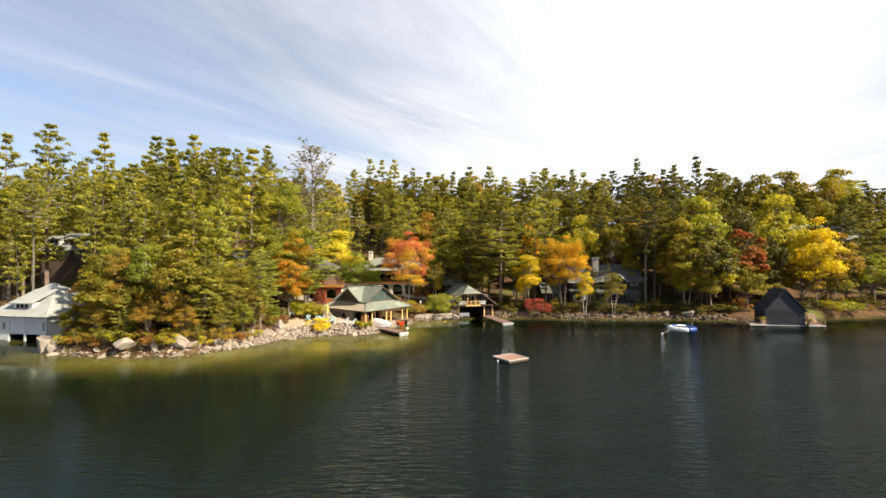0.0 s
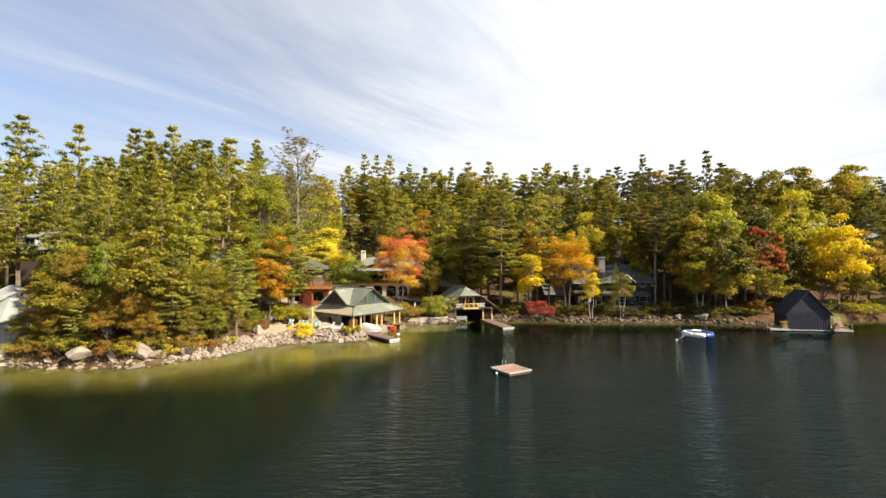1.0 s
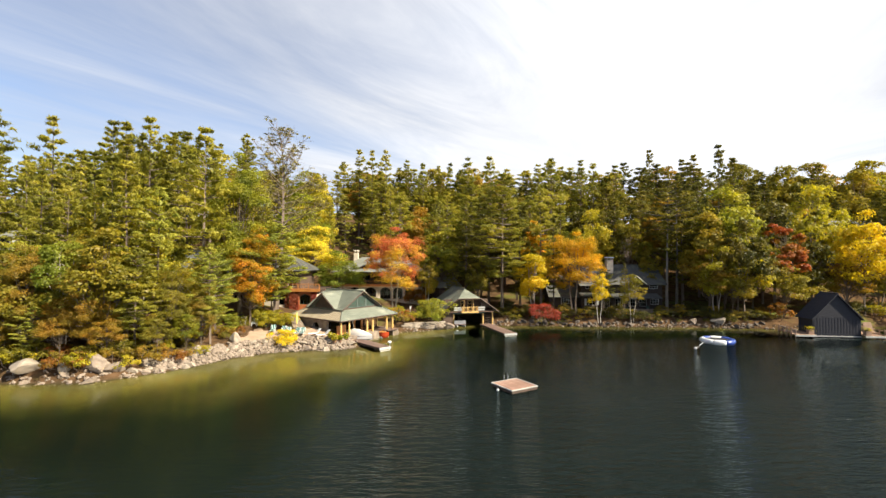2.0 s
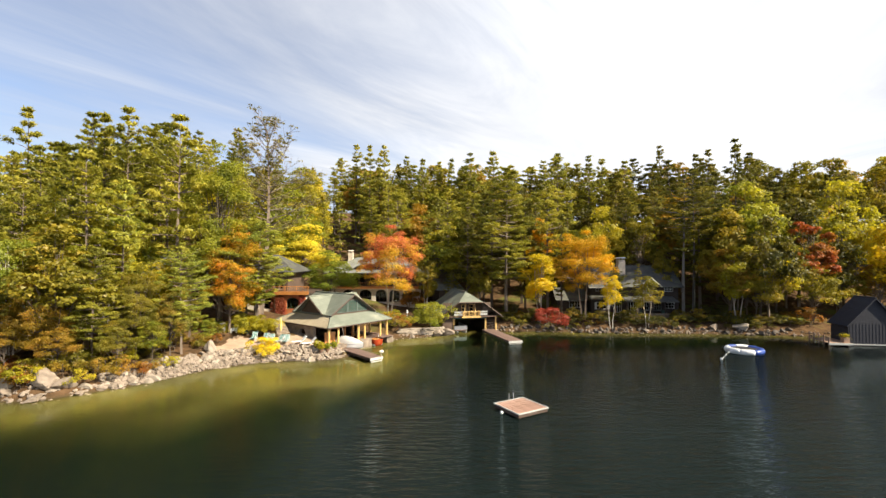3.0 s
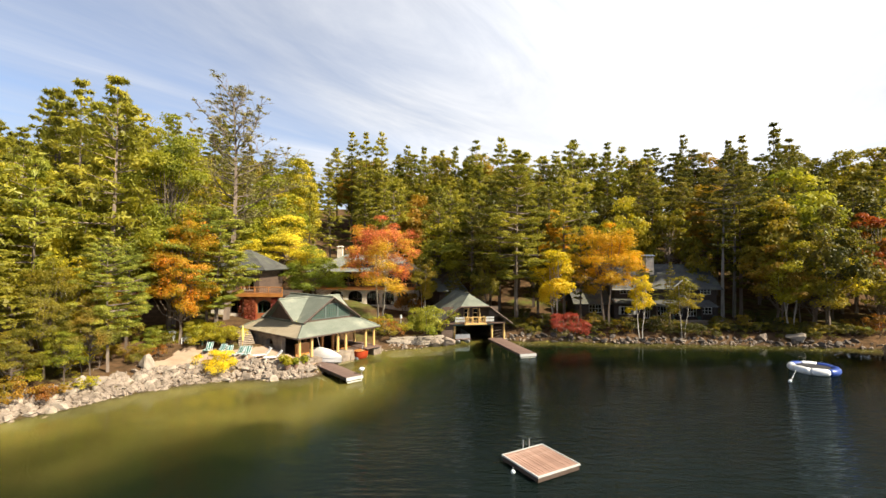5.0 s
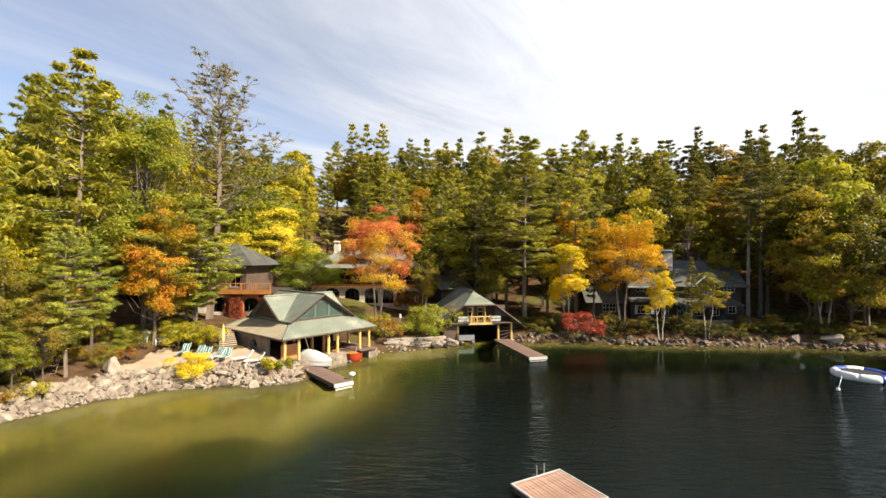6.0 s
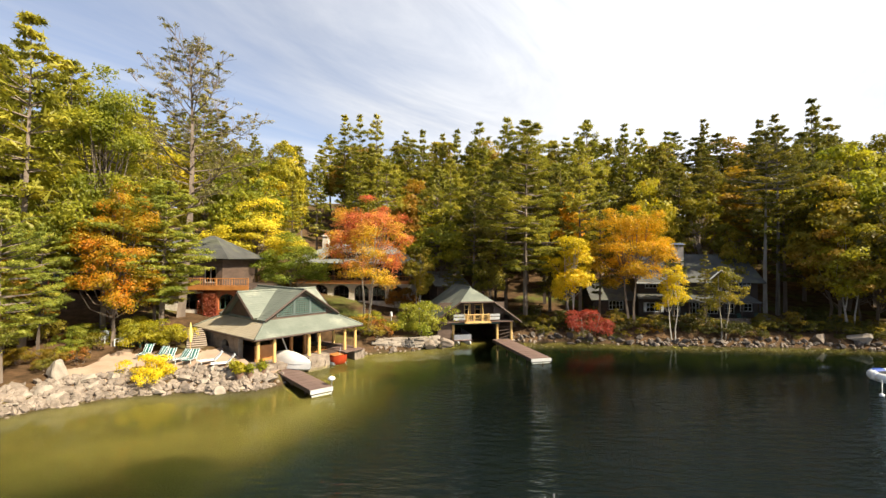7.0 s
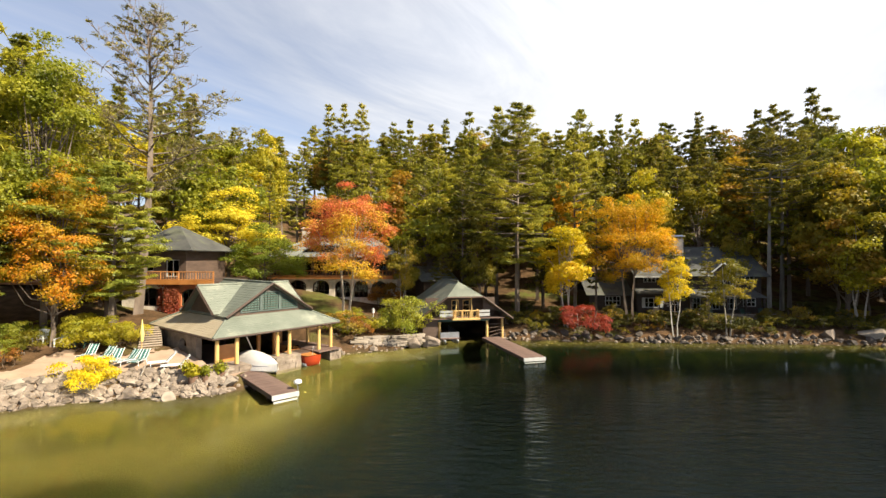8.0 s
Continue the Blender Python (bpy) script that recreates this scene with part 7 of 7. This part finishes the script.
# over the terrace and round the lodges
rows(("bare_pine", -27.8, 90.0, 34.0, 1.25, "grey_pine", BARK), ("tall_broad", -30.6, 82.4, 30.2, 1.0, "green"), ("garden_maple", -28.0, 80.6, 17.8, 1.0, "orange", BARK),
     ("young_pine", -25.4, 83.8, 18.2, 1.15, "bright_pine"), ("pine_1", -28.6, 87.0, 23.5, 0.75, "pine"), ("young_pine", -26.8, 85.6, 14.0, 1.0, "pine"), ("near_broad_2", -26.6, 106.0, 19.2, 1.6, "lemon"), ("near_broad_1", -20.0, 102.5, 13.9, 1.5, "fresh"),
     ("broad_2", -33.0, 131.0, 34.0, 0.75, "yellow_green"), ("young_pine", -29.4, 71.8, 14.5, 0.8, "bright_pine"), ("pine_2", -33.3, 77.3, 31.4, 0.9, "pine"))
# low growth at the foot of the point
rows(("near_broad_2", -52.0, 62.6, 6.5, 1.2, "olive"), ("near_broad_0", -48.0, 62.0, 8.0, 1.0, "bronze"), ("shrub_1", -45.2, 60.9, 4.0, 1.2, "olive"), ("near_broad_2", -40.8, 62.0, 8.5, 1.0, "bronze"),
     ("young_pine", -43.6, 61.8, 7.6, 1.0, "bright_pine"), ("near_broad_1", -36.0, 62.6, 7.5, 1.1, "bronze"), ("near_broad_2", -32.2, 65.5, 6.5, 1.2, "olive"), ("near_broad_0", -30.5, 68.5, 6.5, 1.1, "green"),
     ("birch", -33.0, 72.0, 13.0, 1.1, "yellow_green"), ("garden_maple", -38.0, 66.0, 14.5, 0.9, "green"), ("garden_maple", -44.0, 66.0, 15.0, 0.9, "olive"), ("birch", -49.5, 66.0, 15.5, 0.9, "green"),
     ("pine_3", -35.5, 70.5, 22.0, 0.9, "bright_pine"), ("young_pine", -31.0, 76.5, 13.5, 0.9, "bright_pine"))
# along the rocky point
rows(("garden_maple", -50.0, 63.6, 12.5, 0.9, "bronze"), ("garden_maple", -45.8, 63.4, 14.6, 0.9, "bronze"), ("birch", -42.2, 64.0, 15.5, 0.9, "fresh", PALE_BARK), ("garden_maple", -38.8, 63.6, 12.5, 1.0, "bronze"),
     ("young_pine", -34.6, 65.2, 14.0, 0.9, "pine"), ("garden_maple", -32.4, 68.5, 12.5, 0.9, "olive"), ("near_broad_2", -29.5, 70.0, 9.0, 0.9, "shrub"), ("birch", -45.7, 74.5, 23.5, 0.75, "yellow_green"),
     ("birch", -40.0, 73.8, 22.5, 0.75, "yellow_green"), ("slim_pine_1", -50.5, 70.0, 24.0, 0.9, "pine"), ("pine_3", -46.5, 69.5, 22.0, 0.8, "pine"), ("slim_pine_0", -38.6, 69.0, 25.0, 1.0, "pine"),
     ("slim_pine_2", -42.0, 71.0, 26.0, 0.9, "pine"), ("slim_pine_1", -66.0, 84.0, 29.0, 0.6, "pine"), ("high_pine", -79.0, 85.5, 29.0, 0.7, "pine"), ("slim_pine_0", -82.5, 86.0, 27.0, 0.6, "pine"))


def point_growth():
    """Bushes that crowd down to the rocks of the point."""
    rng = random.Random(57)
    for k in range(40):
        x = -54 + k * 0.65 + rng.uniform(-0.3, 0.3)
        y = float(np.interp(x, SHORE[:, 0], SHORE[:, 1])) + rng.uniform(1.1, 2.8)
        if any(abs(x - b) < 1.5 for b in (-54.0, -42.4, -35.0)):
            y += 2.0
        plant("shrub_%d" % rng.randrange(3), x, y, ground_at(x, y) + rng.uniform(1.0, 2.4), rng.uniform(0.8, 1.2), rng.choice(["olive", "shrub", "bronze", "bronze", "yellow_green", "rust"]))


point_growth()


# the highest pines, which stand out along the skyline
rows(("slim_pine_0", -25.8, 150.2, 45.6, 0.8), ("slim_pine_1", -21.3, 147.0, 44.6, 0.8), ("pine_0", -17.3, 147.5, 44.8, 0.75), ("slim_pine_2", -12.5, 164.5, 45.4, 0.8), ("slim_pine_1", -6.0, 146.0, 40.4, 0.8),
     ("slim_pine_0", -1.5, 148.5, 40.2, 0.7), ("slim_pine_2", 2.2, 146.5, 40.6, 0.7), ("pine_1", 7.5, 145.4, 42.0, 0.75), ("pine_0", 13.2, 138.0, 40.7, 0.75), ("pine_3", 30.4, 140.0, 40.7, 0.8),
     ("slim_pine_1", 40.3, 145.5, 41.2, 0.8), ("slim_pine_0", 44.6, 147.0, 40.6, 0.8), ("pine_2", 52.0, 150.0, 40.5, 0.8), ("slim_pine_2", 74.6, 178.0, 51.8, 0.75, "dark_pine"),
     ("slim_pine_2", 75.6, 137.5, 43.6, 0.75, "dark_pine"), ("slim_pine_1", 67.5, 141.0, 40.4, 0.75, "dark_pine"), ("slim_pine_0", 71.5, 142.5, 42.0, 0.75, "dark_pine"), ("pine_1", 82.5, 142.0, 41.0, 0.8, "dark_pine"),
     ("slim_pine_1", -104.0, 105.0, 41.7, 0.9), ("pine_1", -94.0, 105.0, 44.0, 0.9), ("slim_pine_1", -81.2, 105.4, 42.0, 0.9), ("slim_pine_2", -70.6, 108.6, 42.0, 0.9), ("slim_pine_0", -63.5, 103.0, 40.0, 0.9),
     ("pine_2", -55.5, 98.0, 39.3, 0.85), ("slim_pine_0", -47.5, 97.0, 36.4, 0.85), ("slim_pine_0", -36.6, 114.0, 35.2, 0.7, "dark_pine"))


def woods():
    """The wood behind: pines and broad-leaved trees mixed, spaced as they have grown."""
    rng = random.Random(17)
    keep = [(-46, -22, 86, 106), (-24, -3, 86, 121), (-20, 14, 84, 111), (24, 51, 97, 119), (-30, -12, 70, 96), (-78, -55, 62, 84), (-90, -74, 90, 106), (57, 76, 84, 101), (92, 114, 118, 133)]
    spots = []
    for _ in range(12000):
        x, y = rng.uniform(-150, 190), rng.uniform(62, 190)
        d = float(inland(x, y)[0])
        if d < 5 or d > 78 or any(a < x < b and c < y < e for a, b, c, e in keep):
            continue
        if abs(x + 0.85 * y) < 9.0 and 66 < y < 121:
            continue
        gap = 5.3 + d * 0.036
        if abs(x) > 0.98 * y + 12 or any((x - p) ** 2 + (y - q) ** 2 < gap * gap for p, q, _ in spots):
            continue
        spots.append((x, y, d))
        if len(spots) >= 265:
            break
    def canopy(x, y):
        """How high the crowns reach, rising inland."""
        return (40.0 + 0.28 * (y - 105) if x < -50 else 29.0 + 0.3 * (y - 115)) - rng.uniform(0.5, 6.0)
    for x, y, d in spots:
        foot = ground_at(x, y)
        roof = max(canopy(x, y), foot + 9)
        r = rng.random()
        left = x < 20
        if x < -56:
            plant("slim_pine_%d" % rng.randrange(3), x, y, min(foot + rng.uniform(24, 31), roof), rng.uniform(0.85, 1.05), "pine")
        elif d < 12:
            hue = rng.choice(["green", "olive", "bronze", "olive"] if x < -20 else ["olive", "shade", "bronze", "shade", "olive"])
            plant("broad_%d" % rng.randrange(4), x, y, foot + rng.uniform(8, 15), rng.uniform(1.0, 1.35), hue)
        elif r < (0.60 if left else 0.42) or d > 50:
            key = rng.choice(["pine_0", "pine_1", "pine_2", "pine_3", "slim_pine_0", "slim_pine_1", "slim_pine_2"])
            # towards the right the needles darken, part of it shade painted as colour
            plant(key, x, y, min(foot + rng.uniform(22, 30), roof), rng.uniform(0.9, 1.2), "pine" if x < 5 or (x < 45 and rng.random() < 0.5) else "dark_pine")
        else:
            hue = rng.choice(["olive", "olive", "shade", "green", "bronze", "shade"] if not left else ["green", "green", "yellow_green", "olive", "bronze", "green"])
            plant("broad_%d" % rng.randrange(4), x, y, min(foot + rng.uniform(14, 23), roof), rng.uniform(1.0, 1.3), hue)


woods()


def ridge():
    """The last row of the wood, along the top of the slope."""
    rng = random.Random(71)
    for k in range(46):
        x = -75 + k * 5.0 + rng.uniform(-2, 2)
        y = 152 + rng.uniform(0, 16) + max(x - 60, 0) * 0.1
        top = 30.0 + 0.3 * (y - 115) - rng.uniform(0, 3)
        if rng.random() < 0.45:
            plant("pine_%d" % rng.randrange(4), x, y, top, rng.uniform(1.0, 1.3), "pine" if x < 40 else "dark_pine")
        else:
            plant("broad_%d" % rng.randrange(4), x, y, top - 1, rng.uniform(0.9, 1.1), rng.choice(["olive", "green", "olive", "bronze"]))


ridge()


def undergrowth():
    """Shrubs along the banks, thickest under the trees."""
    rng = random.Random(29)
    for _ in range(150):
        x = rng.uniform(-58, 105)
        y = float(np.interp(x, SHORE[:, 0], SHORE[:, 1])) + rng.uniform(1.5, 9.0)
        d = float(inland(x, y)[0])
        if d < 1.2 or -31 < x < -10 or 0 < x < 11.5 or (56 < x < 74) or (26 < x < 50 and d > 5):
            continue
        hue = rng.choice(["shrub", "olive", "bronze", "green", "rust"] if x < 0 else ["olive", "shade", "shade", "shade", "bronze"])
        plant("shrub_%d" % rng.randrange(3), x, y, ground_at(x, y) + rng.uniform(1.0, 2.6), rng.uniform(0.8, 1.3), hue)


def bank_growth():
    """Low bushes that crowd the shaded bank on both sides of the lodge."""
    rng = random.Random(43)
    for k in range(84):
        x = 12 + k * 0.6 + rng.uniform(-0.5, 0.5)
        y = float(np.interp(x, SHORE[:, 0], SHORE[:, 1])) + rng.uniform(1.1, 4.6)
        # mostly the darkened olive, which carries the bank's shade in the leaf colour
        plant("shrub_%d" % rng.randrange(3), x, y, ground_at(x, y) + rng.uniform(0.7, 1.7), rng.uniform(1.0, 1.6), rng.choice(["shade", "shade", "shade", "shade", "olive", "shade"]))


bank_growth()
# named shrubs of the shore and garden
rows(("mound", 20.2, 100.2, 4.0, 1.0, "crimson"), ("mound", -0.9, 96.6, 5.2, 0.85, "fresh"), ("shrub_2", -2.2, 98.4, 4.4, 1.0, "shrub"), ("mound", -20.9, 75.8, 2.8, 0.85, "yellow"),
     ("mound", -24.6, 82.0, 4.8, 1.1, "yellow_green"), ("mound", -27.2, 83.0, 4.9, 1.1, "green"), ("mound", -23.4, 82.4, 4.3, 0.9, "yellow_green"), ("mound", -26.0, 81.8, 4.6, 1.0, "yellow_green"), ("shrub_0", -30.8, 82.6, 4.4, 1.3, "green"), ("mound", -29.6, 77.8, 3.6, 1.1, "fresh"), ("mound", -31.4, 75.4, 3.4, 1.1, "bronze"), ("mound", -30.2, 80.2, 4.6, 1.1, "fresh"), ("mound", -28.6, 74.6, 2.7, 0.8, "shrub"), ("mound", -29.2, 75.9, 3.2, 0.9, "bronze"), ("shrub_1", -27.6, 76.6, 3.4, 0.9, "rust"), ("shrub_2", -28.6, 79.0, 4.2, 1.1, "olive"), ("shrub_2", -32.0, 79.6, 3.8, 1.2, "rust"), ("shrub_1", -4.6, 95.4, 3.4, 1.2, "yellow_green"),
     ("shrub_2", -32.4, 66.8, 3.2, 1.1, "yellow_green"), ("shrub_0", -30.8, 71.4, 4.2, 1.1, "yellow"), ("shrub_1", -50.5, 61.4, 2.6, 1.0, "rust"), ("shrub_2", -5.2, 108.5, 6.6, 1.0, "rust"),
     ("mound", -33.6, 78.4, 5.5, 1.0, "olive"), ("shrub_0", 64.0, 98.8, 4.6, 1.2, "rust"), ("shrub_1", 88.0, 102.6, 4.0, 1.6, "yellow_green"), ("shrub_2", 92.0, 103.6, 3.6, 1.5, "green"))
undergrowth()
